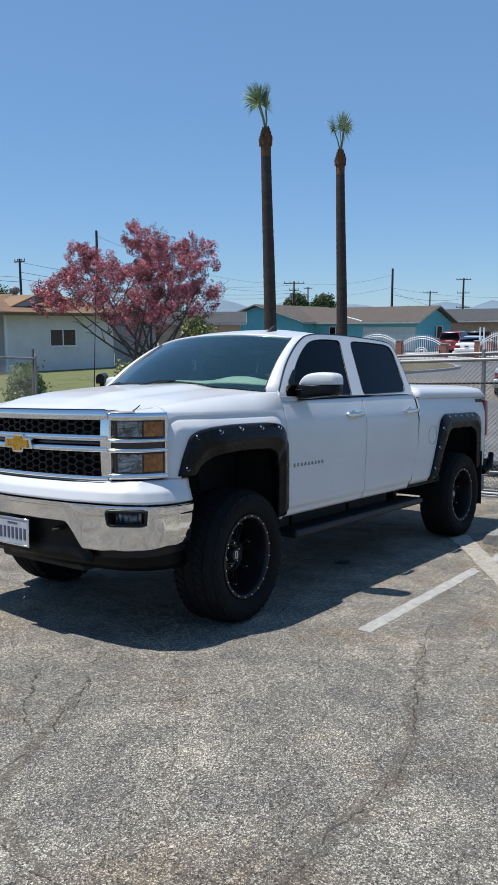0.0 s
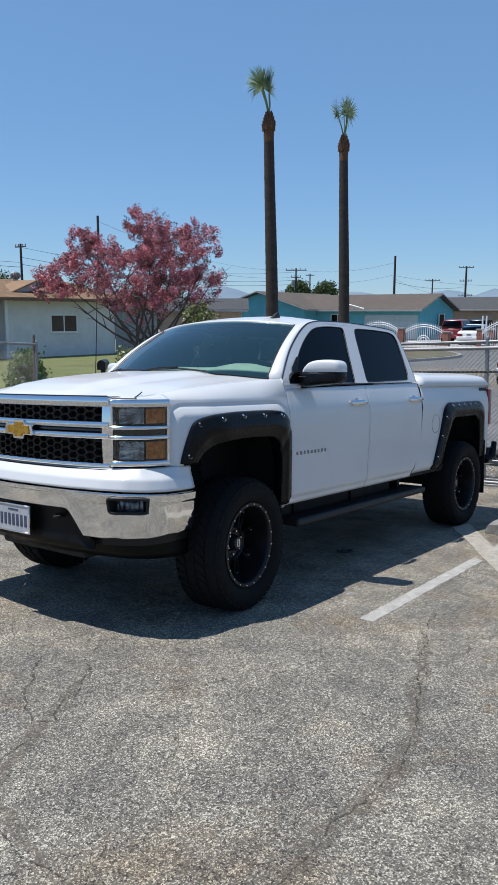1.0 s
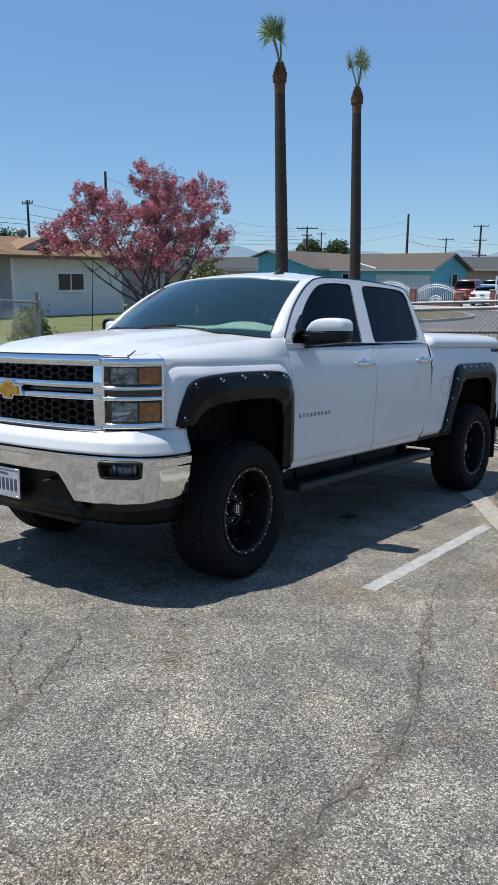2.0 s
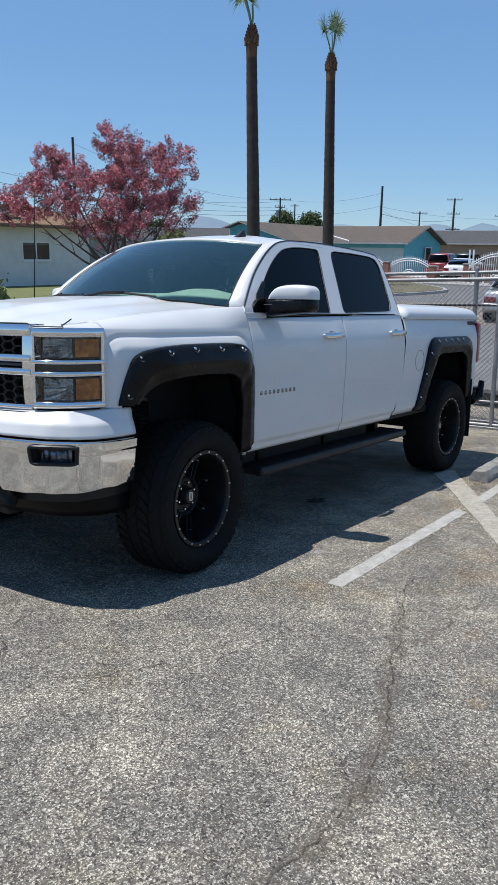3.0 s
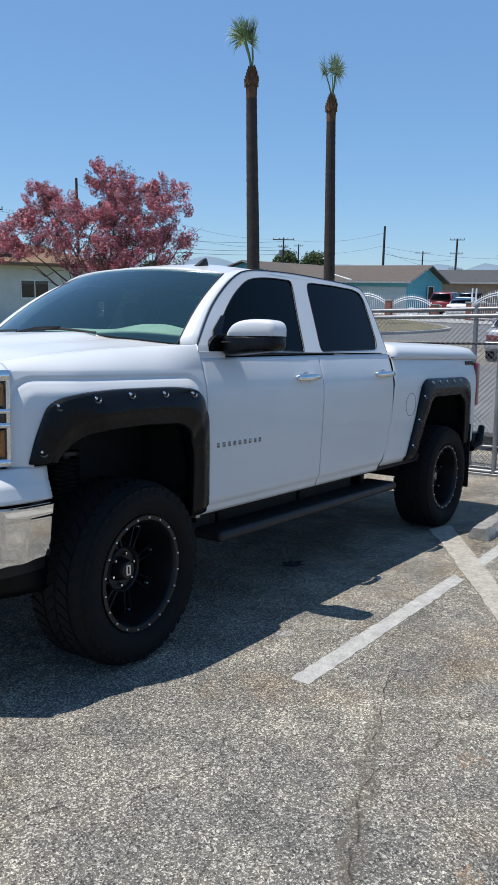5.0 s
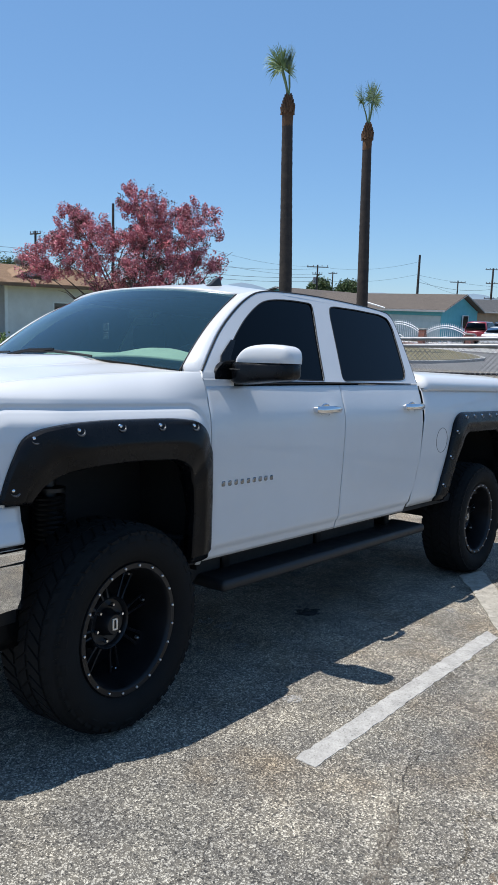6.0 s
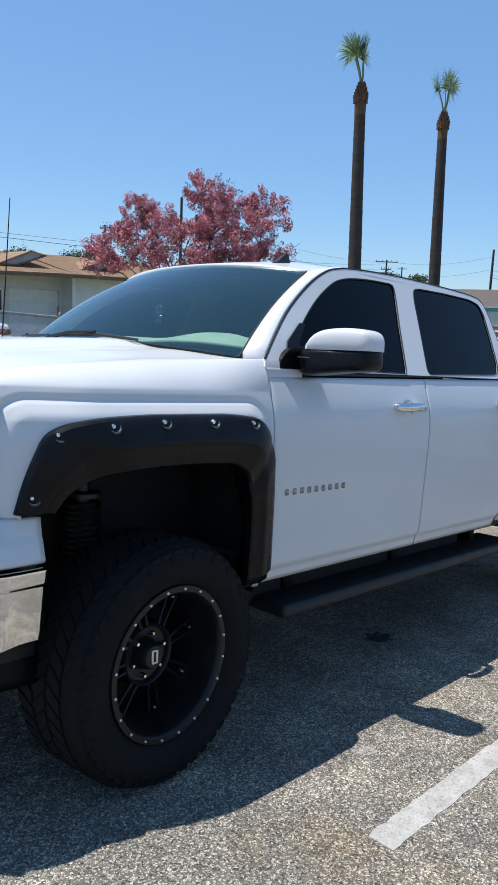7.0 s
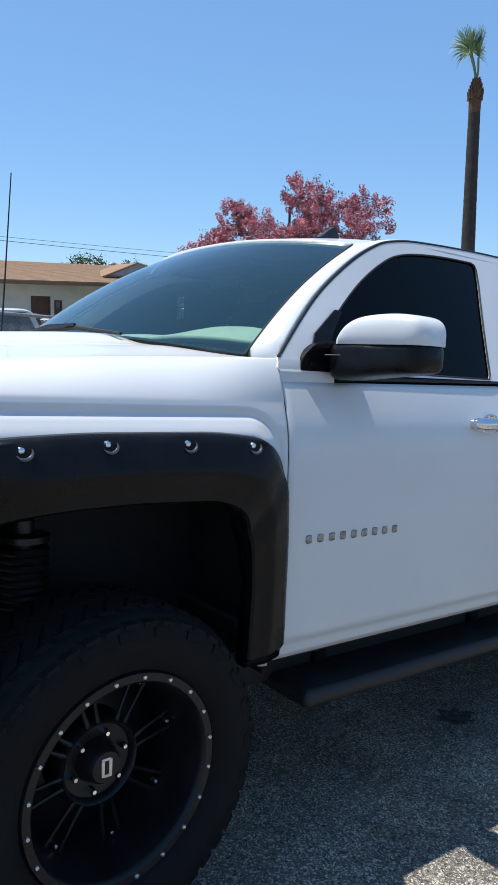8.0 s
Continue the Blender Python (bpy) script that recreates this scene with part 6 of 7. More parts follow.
draped("road", [(8.2, -60), (44.6, -60), (44.6, 9.4), (40.0, 10.2), (40.0, 60), (8.2, 60)], 0.012, ROAD_GREY, "pale worn asphalt street", "road")
ISLAND = [(25.6, 12.4), (27.2, 11.0), (30.4, 10.5), (33.2, 10.7), (35.6, 12.2), (39.6, 15.6), (39.8, 34.0), (25.6, 34.0)]
draped("kerb", rounded(ISLAND, 1.2, 5), 0.13, PAVING, "pale concrete kerb round the dry lawn", "kerb", 0.2)
draped("lawn", rounded([(x + (0.2 if x < 32 else -0.2), y + 0.2) for x, y in ISLAND], 1.1, 5), 0.150, DRY_LAWN, "dry yellowish lawn inside a kerb", "lawn", 0.12)
draped("pavement", [(40.2, 10.4), (44.4, 9.8), (44.4, 40), (40.2, 40)], 0.09, PAVING, "pale concrete pavement with a kerb", "pavement", 0.16)
draped("driveway", [(44.6, 9.6), (52, 9.6), (60, 23.4), (46, 23.4), (44.6, 20)], 0.05, PAVING, "pale concrete driveway", "driveway", 0.1)
draped("lawn", [(7.2, 14.5), (26.0, 14.5), (26.0, 25.9), (7.2, 25.9)], 0.06, LAWN, "mown green front lawn", "lawn", 0.12)
draped("pavement", [(7.2, 12.6), (26.0, 12.6), (26.0, 14.3), (7.2, 14.3)], 0.10, PAVING, "pale concrete pavement with a kerb", "pavement", 0.16)


def grass(x0, x1, y0, y1, n, seed, label):
    rng = random.Random(seed)
    vs, fs = [], []
    for _ in range(n):
        x, y = rng.uniform(x0, x1), rng.uniform(y0, y1)
        z = ground_z(x, y) + 0.05
        h, a = rng.uniform(0.006, 0.014), rng.uniform(0, 6.28)
        k = len(vs)
        dx, dy = 0.02 * math.cos(a), 0.02 * math.sin(a)
        vs += [(x - dx, y - dy, z), (x + dx, y + dy, z), (x + rng.uniform(-0.04, 0.04), y + rng.uniform(-0.04, 0.04), z + h)]
        fs.append((k, k + 1, k + 2))
    me = bpy.data.meshes.new("grass")
    me.from_pydata(vs, [], fs)
    me.materials.append(GRASS)
    tagged(new("grass", me), label, "grass", kind="stuff")


grass(7.3, 25.8, 14.6, 25.8, 26000, 6, "short green grass on the front lawn")


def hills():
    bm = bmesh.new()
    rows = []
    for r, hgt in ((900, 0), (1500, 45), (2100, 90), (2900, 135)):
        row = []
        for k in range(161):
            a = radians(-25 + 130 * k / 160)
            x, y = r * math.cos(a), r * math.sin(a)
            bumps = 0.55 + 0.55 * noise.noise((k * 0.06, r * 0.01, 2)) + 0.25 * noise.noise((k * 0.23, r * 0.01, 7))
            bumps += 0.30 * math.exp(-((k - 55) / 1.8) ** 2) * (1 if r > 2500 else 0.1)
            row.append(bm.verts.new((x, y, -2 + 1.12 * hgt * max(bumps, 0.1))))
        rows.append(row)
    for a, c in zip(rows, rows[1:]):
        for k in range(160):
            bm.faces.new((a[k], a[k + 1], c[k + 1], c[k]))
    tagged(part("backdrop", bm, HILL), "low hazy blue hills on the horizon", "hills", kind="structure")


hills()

# ---- houses ----
STUCCO = surface("off-white stucco", (0.60, 0.59, 0.57), (0.72, 0.71, 0.69), rough=0.9, scale=1.5, fine=60, bump=0.004)
STUCCO_TEAL = surface("turquoise stucco", (0.095, 0.36, 0.41), (0.135, 0.44, 0.49), rough=0.9, scale=1.5, fine=60, bump=0.004)
STUCCO_PALE = surface("pale aqua garage paint", (0.40, 0.50, 0.49), (0.48, 0.57, 0.56), rough=0.7, scale=2, fine=60)
STUCCO_TAN = surface("tan stucco", (0.30, 0.22, 0.15), (0.40, 0.31, 0.22), rough=0.9, scale=1.5, fine=60, bump=0.004)
SHINGLE_TAN = surface("tan roof shingles", (0.19, 0.115, 0.062), (0.30, 0.19, 0.11), rough=0.95, scale=2.5, fine=35, bump=0.01, grain=0.5)
SHINGLE_BROWN = surface("grey-brown roof shingles", (0.075, 0.060, 0.048), (0.125, 0.103, 0.085), rough=0.95, scale=2.5, fine=35, bump=0.01, grain=0.5)
SHINGLE_GREY = surface("dark grey roof shingles", (0.045, 0.045, 0.047), (0.085, 0.085, 0.086), rough=0.95, scale=2.5, fine=35, bump=0.01, grain=0.5)
TRIM_WHITE = surface("white painted trim", (0.70, 0.70, 0.69), (0.80, 0.80, 0.79), rough=0.6, scale=4, fine=80)
TRIM_GREY = surface("weathered pale trim", (0.26, 0.27, 0.27), (0.36, 0.37, 0.37), rough=0.7, scale=4, fine=80)
FASCIA_BROWN = surface("brown painted fascia", (0.13, 0.075, 0.045), (0.20, 0.12, 0.075), rough=0.8, scale=4, fine=80)
WOOD_DOOR = surface("dark brown door", (0.07, 0.030, 0.018), (0.13, 0.06, 0.035), rough=0.6, scale=4, fine=60)
BRICK = surface("red brick", (0.20, 0.075, 0.05), (0.34, 0.15, 0.11), rough=0.95, scale=6, fine=40, bump=0.01, grain=0.5)
IRON_WHITE = surface("white painted iron", (0.68, 0.69, 0.70), (0.80, 0.80, 0.80), rough=0.5, scale=6, fine=60)
PANE = glass("house window glass", (0.10, 0.12, 0.13), 1.6)
BLIND = surface("grey blind", (0.22, 0.23, 0.24), (0.32, 0.33, 0.34), rough=0.8, scale=4, fine=60)


def roof_plane(bm, quad, th=0.12):
    """A thick sloping roof plane from its corners."""
    q = [Vector(p) for p in quad]
    n = (q[1] - q[0]).cross(q[2] - q[0]).normalized()
    if n.z < 0:
        n = -n
    lo, hi = [bm.verts.new(p) for p in q], [bm.verts.new(p + n * th) for p in q]
    bm.faces.new(lo[::-1])
    bm.faces.new(hi)
    k = len(q)
    for i in range(k):
        bm.faces.new((lo[i], lo[(i + 1) % k], hi[(i + 1) % k], hi[i]))


def shingle_rows(parent, a, c, up, n, material, th=0.016):
    """Courses of shingles as overlapping strips from the eave line a-c up the slope."""
    a, c, up = Vector(a), Vector(c), Vector(up)
    nrm = (c - a).cross(up).normalized()
    if nrm.z < 0:
        nrm = -nrm
    for k in range(n):
        p, q = a + up * (k / n), c + up * (k / n)
        e = up / n * 1.06
        bm = bmesh.new()
        vs = [bm.verts.new(v) for v in (p + nrm * th, q + nrm * th, q + e + nrm * 0.006, p + e + nrm * 0.006, p, q)]
        bm.faces.new(vs[:4])
        bm.faces.new((vs[0], vs[4], vs[5], vs[1]))
        part("shingle_course", bm, material, parent, smooth=False)


def window_unit(parent, m, w, h, frame_mat=TRIM_WHITE, split=True):
    """Window in local xz, outside towards -y: frame, sash bars, panes, sill."""
    bm = slab([(-w / 2 - 0.06, -0.06), (w / 2 + 0.06, -0.06), (w / 2 + 0.06, h + 0.06), (-w / 2 - 0.06, h + 0.06)], -0.05, 0.03, "xz", ([(-w / 2, 0), (w / 2, 0), (w / 2, h), (-w / 2, h)],))
    win = part("window", bm, frame_mat, parent, "white-framed sliding window", smooth=False)
    win.matrix_local = m
    if split:
        part("bar", rbox(-0.03, 0.03, -0.035, 0.0, 0, h, 0.004, 1), frame_mat, win)
    for x0, x1 in ((-w / 2, -0.03), (0.03, w / 2)) if split else ((-w / 2, w / 2),):
        bm = bmesh.new()
        box(bm, x0, x1, -0.012, -0.006, 0, h)
        part("pane", bm, PANE, win, smooth=False)
    bm = bmesh.new()
    box(bm, 0.03, w / 2, 0.05, 0.06, 0, h)
    part("blind", bm, BLIND, win, smooth=False)
    part("sill", rbox(-w / 2 - 0.08, w / 2 + 0.08, -0.09, 0.0, -0.10, -0.05, 0.006, 1), frame_mat, win)


def wall(parent, outline, m, material, th=0.2, holes=(), name="wall"):
    ob = part(name, slab(outline, 0, th, "xz", holes), material, parent, smooth=False)
    ob.matrix_local = m
    return ob


def garage_door(parent, m, w, h, material):
    g = part("garage_door", rbox(-w / 2, w / 2, -0.02, 0.02, 0, h, 0.004, 1), material, parent, "sectional garage door")
    g.matrix_local = m
    for k in range(4):
        part("panel", rbox(-w / 2 + 0.04, w / 2 - 0.04, -0.035, -0.018, h * k / 4 + 0.025, h * (k + 1) / 4 - 0.025, 0.006, 1), material, g)


def turbine(parent, x, y, z):
    bm = bmesh.new()
    lathe(bm, [(0, 0.12), (0.22, 0.12)], 16, "z", (x, y, z))
    v = part("roof_vent", bm, GALVANISED, parent, "galvanised turbine roof vent")
    bm = bmesh.new()
    for k in range(18):
        a = 2 * math.pi * k / 18
        pts = [(x + r * math.cos(a + t), y + r * math.sin(a + t), z + 0.2 + hh) for r, hh, t in ((0.12, 0.0, 0), (0.21, 0.08, 0.1), (0.23, 0.17, 0.2), (0.19, 0.27, 0.3), (0.05, 0.33, 0.4))]
        tube(bm, pts, 0.034, 4)
    part("vanes", bm, GALVANISED, v)


def white_house():
    x0, y0, z = 0.0, 26.0, -0.19
    h = thing("house", pose(x0, y0, z), "single-storey off-white stucco house with a tan shingle roof", "house")
    top = 2.88
    # wing with the sliding window
    wall(h, [(16.9, 0), (23.5, 0), (23.5, top), (16.9, top)], pose(0, 0, 0), STUCCO, holes=([(19.44, 1.34), (20.96, 1.34), (20.96, 2.10), (19.44, 2.10)],))
    window_unit(h, pose(20.2, 0.02, 1.34), 1.52, 0.76)
    wall(h, [(0.2, 0), (7.2, 0), (7.2, top), (0.2, top)], pose(23.5, 0, 0, 0, 0, 90), STUCCO)
    wall(h, [(0.2, 0), (0.9, 0), (0.9, top), (0.2, top)], pose(17.1, 0, 0, 0, 0, 90), STUCCO)
    # recessed long front
    low = top - 0.15
    holes = ([(14.35, 0.0), (16.75, 0.0), (16.75, 2.22), (14.35, 2.22)], [(13.17, 1.28), (14.0, 1.28), (14.0, 2.12), (13.17, 2.12)], [(11.66, 0.75), (11.86, 0.75), (11.86, 2.05), (11.66, 2.05)], [(10.62, 0.0), (11.45, 0.0), (11.45, 2.25), (10.62, 2.25)])
    wall(h, [(-8, 0), (17.1, 0), (17.1, top), (-8, top - 0.42)], pose(0, 0.9, 0), STUCCO, holes=holes)
    garage_door(h, pose(15.55, 1.02, 0), 2.4, 2.22, TRIM_WHITE)
    window_unit(h, pose(13.585, 0.92, 1.28), 0.83, 0.84)
    window_unit(h, pose(11.76, 0.92, 0.75), 0.2, 1.3, WOOD_DOOR, False)
    d = part("door", rbox(10.62, 11.45, 1.0, 1.06, 0.0, 2.25, 0.006, 1), WOOD_DOOR, h, "dark brown front door")
    part("door_handle", rbox(11.32, 11.36, 0.96, 1.0, 1.0, 1.12, 0.01, 1), ALUMINIUM, d)
    wall(h, [(-8, 0), (23.5, 0), (23.5, top), (-8, top)], pose(0, 8.2, 0), STUCCO)
    # roofs
    r = bmesh.new()
    roof_plane(r, [(-8.5, -0.65, top - 0.57), (16.6, -0.65, top - 0.12), (16.6, 4.6, 3.76), (-8.5, 4.6, 3.22)])
    roof_plane(r, [(16.6, -0.65, top - 0.12), (24.2, -0.65, top - 0.12), (24.2, 4.6, 3.84), (16.6, 4.6, 3.84)])
    roof_plane(r, [(-8.5, 9.0, low - 0.1), (24.2, 9.0, low - 0.1), (24.2, 4.6, 3.80), (-8.5, 4.6, 3.20)])
    rf = part("roof", r, SHINGLE_TAN, h, "tan asphalt-shingle roof", smooth=False)
    shingle_rows(rf, (-8.5, -0.66, top - 0.42), (16.58, -0.66, top + 0.03), (0, 5.2, 0.95), 24, SHINGLE_TAN)
    shingle_rows(rf, (16.6, -0.66, top + 0.03), (24.2, -0.66, top + 0.03), (0, 5.2, 1.04), 24, SHINGLE_TAN)
    for xa, xb, fall in ((-8.5, 16.58, 0.018), (16.6, 24.2, 0.0)):
        bm = rbox(xa, xb, -0.70, -0.665, top - 0.12, top + 0.02, 0.006, 1)
        for v in bm.verts:
            v.co.z -= fall * (16.6 - v.co.x)
        part("fascia", bm, FASCIA_BROWN, rf, "brown fascia board")
    # grey gable vents standing in the slope
    for gx in (13.65, 17.65):
        tri = [(gx, 3.15), (gx + 1.60, 3.80), (gx + 2.30, 3.66), (gx + 0.95, 3.18)]
        part("gable_vent", slab(tri, 0.60, 0.64, "xz"), BLIND, rf, "grey gable vent", smooth=False)
        part("gable_roof", slab(tri, 0.64, 2.6, "xz"), SHINGLE_TAN, rf, smooth=False)
        bm = bmesh.new()
        tube(bm, [(x, 0.58, z) for x, z in tri + tri[:1]], 0.04, 6)
        part("gable_trim", bm, FASCIA_BROWN, rf)
    turbine(h, 19.66, 3.0, 3.72)
    turbine(h, 16.3, 4.9, 3.48)
    for px, py in ((10.3, 4.2), (17.1, 4.9)):
        bm = bmesh.new()
        tube(bm, [(px, py, 3.6), (px, py, 4.05)], 0.045, 10)
        tube(bm, [(px, py, 4.05), (px, py, 4.16)], [0.09, 0.075], 10)
        part("flue", bm, GALVANISED, rf, "galvanised flue pipe")
    part("pilaster", rbox(16.84, 17.0, -0.05, 0.02, 0, top, 0.01, 1), TRIM_WHITE, h)
    # grey side gate next to the wall
    g = thing("side_gate", pose(23.52, 25.95, -0.19), "grey boarded side gate beside the white house", "gate")
    for k in range(14):
        part("board", rbox(0.22 * k, 0.22 * k + 0.212, -0.02 + 0.01 * (k % 2), 0.01 + 0.01 * (k % 2), 0, 2.3 - 0.01 * (k % 3), 0.004, 1), BLIND, g)


def gable_house(name_label, m, w, d, top, ridge, wall_mat, roof_mat, trim, openings=(), garage=None, over=0.5):
    """House in local axes: front along x at y = 0 facing -y, gables at both ends, ridge along x."""
    h = thing("house", m, name_label, "house")
    holes = tuple([(a - ww / 2, b), (a + ww / 2, b), (a + ww / 2, b + hh), (a - ww / 2, b + hh)] for a, b, ww, hh in openings)
    if garage:
        a, ww, hh = garage
        holes += ([(a - ww / 2, 0.0), (a + ww / 2, 0.0), (a + ww / 2, hh), (a - ww / 2, hh)],)
    wall(h, [(0, 0), (w, 0), (w, top), (0, top)], pose(0, 0, 0), wall_mat, holes=holes)
    wall(h, [(0, 0), (w, 0), (w, top), (0, top)], pose(0, d - 0.2, 0), wall_mat)
    for x in (0.2, w):
        wall(h, [(0.2, 0), (d - 0.2, 0), (d - 0.2, top), (d / 2, ridge - 0.05), (0.2, top)], pose(x, 0, 0, 0, 0, 90), wall_mat)
    for a, b, ww, hh in openings:
        window_unit(h, pose(a, 0.02, b), ww, hh)
    if garage:
        garage_door(h, pose(garage[0], 0.12, 0), garage[1], garage[2], STUCCO_PALE if wall_mat == STUCCO_TEAL else TRIM_WHITE)
    bm = bmesh.new()
    k = (ridge - top) / (d / 2)
    for y, sgn in ((-over, 1), (d + over, -1)):
        roof_plane(bm, [(-over, y, top - k * over), (w + over, y, top - k * over), (w + over, d / 2, ridge), (-over, d / 2, ridge)])
    r = part("roof", bm, roof_mat, h, "shingle roof", smooth=False)
    shingle_rows(r, (-over, -over - 0.01, top - k * over + 0.11), (w + over, -over - 0.01, top - k * over + 0.11), (0, d / 2 + over, ridge - top + k * over), 16, roof_mat)
    part("fascia", rbox(-over, w + over, -over - 0.05, -over - 0.01, top - k * over - 0.06, top - k * over + 0.10, 0.005, 1), trim, r)
    for x in (-over - 0.03, w + over):
        bm = bmesh.new()
        for y in (-over, d + over):
            tube(bm, [(x, y, top - k * over + 0.05), (x, d / 2, ridge + 0.05)], 0.045, 4)
        part("barge_board", bm, trim, r)
    return h


white_house()
# turquoise house: front faces the car park, gable towards the driveway
gable_house("single-storey turquoise stucco house with a grey-brown roof", pose(56, 41.5, -0.05, 0, 0, -90), 17.6, 7.2, 2.62, 3.85, STUCCO_TEAL, SHINGLE_BROWN, TRIM_GREY, ((9.6, 1.0, 1.3, 1.1),), (14.9, 5.2, 2.1))
wing = gable_house("turquoise stucco house wing with a street-facing gable", pose(66, 34.2, -0.05, 0, 0, 180), 12.0, 10.2, 2.62, 4.15, STUCCO_TEAL, SHINGLE_BROWN, TRIM_GREY)
wing.matrix_world = pose(54, 34.2, -0.05, 0, 0, 0)
bm = bmesh.new()
tube(bm, [(54.75, 30.3, 2.99), (55.05, 28.7, 2.56)], 0.07, 6)
part("valley_flashing", bm, TRIM_WHITE, None)
tagged(bpy.data.objects["valley_flashing"], "pale metal flashing on the turquoise house's roof", "flashing")
win_side = thing("window_1", pose(60.4, 23.78, 1.05), "white-framed window in the turquoise gable wall", "window", kind="structure")
window_unit(win_side, pose(0, 0, 0), 1.1, 1.05, split=False)
gable_house("single-storey tan stucco house with a dark grey roof", pose(72, 31, -0.05, 0, 0, -90), 26, 10, 2.75, 3.95, STUCCO_TAN, SHINGLE_GREY, TRIM_GREY, ((14, 0.9, 1.4, 1.1), (17.5, 0.9, 1.4, 1.1)))
gable_house("tan house porch with a small street-facing gable", pose(70.4, 17.0, -0.05), 3.0, 3.2, 2.55, 3.35, STUCCO_TAN, SHINGLE_GREY, TRIM_GREY)
gable_house("single-storey tan house with a dark grey roof", pose(39.7, 38.5, -0.1, 0, 0, -52), 6.5, 8, 2.50, 3.35, STUCCO_TAN, SHINGLE_GREY, TRIM_GREY, ((3.2, 0.9, 1.2, 1.0),))
gable_house("single-storey house with a grey roof", pose(30.0, 52.0, -0.1, 0, 0, -30), 16, 9, 2.75, 4.1, STUCCO_TAN, SHINGLE_GREY, TRIM_GREY)


def brick_pillar(x, y, h, w=0.42):
    p = thing("brick_pillar", pose(x, y, ground_z(x, y) + 0.02), "square red brick gate pillar with a pale cap", "pillar", "gate pillars")
    core = part("core", rbox(-w / 2 + 0.012, w / 2 - 0.012, -w / 2 + 0.012, w / 2 - 0.012, 0, h, 0.004, 1), CONCRETE, p)
    me = None
    for r in range(int(h / 0.085)):
        for k in range(2):
            for sx in (-1, 1):
                off = 0.0 if r % 2 else 0.5
                if me is None:
                    ob = part("brick", rbox(-0.012, 0.012, -0.098, 0.098, -0.035, 0.035, 0.004, 1), BRICK, p)
                    me = ob.data
                else:
                    ob = new("brick", me)
                    ob.parent = p
                ob.matrix_local = pose(sx * (w / 2), -0.105 + 0.21 * k, 0.045 + 0.085 * r)
                ob = new("brick", me)
                ob.parent = p
                ob.matrix_local = pose(-0.105 + 0.21 * k, sx * (w / 2), 0.045 + 0.085 * r, 0, 0, 90)
    part("cap", rbox(-w / 2 - 0.04, w / 2 + 0.04, -w / 2 - 0.04, w / 2 + 0.04, h, h + 0.07, 0.01, 1), CONCRETE, p)


def iron_gate(x, y0, y1, base, side, crown, label):
    """Arched white iron gate along y with pointed bars."""
    g = thing("iron_gate", pose(x, 0, 0), label, "gate", "white iron gates")
    arc = lambda y: side + (crown - side) * math.sin(math.pi * (y - y0) / (y1 - y0)) ** 0.8
    n = int((y1 - y0) / 0.14)
    for off in (0.0, -0.14):
        bm = bmesh.new()
        tube(bm, [(0, y0 + (y1 - y0) * k / 20, arc(y0 + (y1 - y0) * k / 20) + off) for k in range(21)], 0.028, 6)
        part("rail", bm, IRON_WHITE, g)
    bm = bmesh.new()
    tube(bm, [(0, y0, base + 0.1), (0, y1, base + 0.1)], 0.028, 6)
    part("rail", bm, IRON_WHITE, g)
    for k in range(n + 1):
        y = y0 + (y1 - y0) * k / n
        bm = bmesh.new()
        tube(bm, [(0, y, base), (0, y, arc(y) + 0.10), (0, y, arc(y) + 0.20)], [0.016, 0.016, 0.003], 5)
        part("bar", bm, IRON_WHITE, g)
    cy = (y0 + y1) / 2
    bm = bmesh.new()
    for r in (0.45, 0.3):
        tube(bm, [(0.0, cy + r * math.cos(t), base + 0.12 + r * math.sin(t)) for t in [math.pi * k / 14 for k in range(15)]], 0.03, 5)
    for s in (-1, 1):
        tube(bm, [(0.0, cy + s * (0.3 + 0.14 * math.cos(t)), base + 0.28 + 0.14 * math.sin(t)) for t in [2 * math.pi * k / 12 for k in range(13)]], 0.02, 5)
    part("scroll", bm, IRON_WHITE, g, "scrolled white ironwork")


for py, ph in ((20.05, 1.15), (16.72, 0.95), (23.6, 1.15), (14.35, 1.15), (13.6, 1.15), (12.9, 1.1), (12.1, 1.1)):
    brick_pillar(45, py, ph)
iron_gate(45, 16.98, 19.8, 0.06, 0.90, 1.36, "arched white wrought-iron driveway gate")
iron_gate(45, 20.3, 23.35, 0.06, 0.95, 1.5, "arched white wrought-iron driveway gate")
iron_gate(44.6, 10.4, 14.1, 0.0, 0.95, 1.75, "arched white wrought-iron entrance gate")
for y in (14.02, 14.28):
    bm = bmesh.new()
    tube(bm, [(45, y, -0.1), (45, y, 1.98)], 0.05, 6)
    tagged(part("gate_post", bm, IRON_WHITE), "white steel gate post", "post", "white gate posts")
lw = part("low_wall", rbox(44.85, 45.12, 16.5, 24, -0.30, 0.10, 0.02, 1), BRICK)
tagged(lw, "low red brick garden wall under the iron gates", "wall")

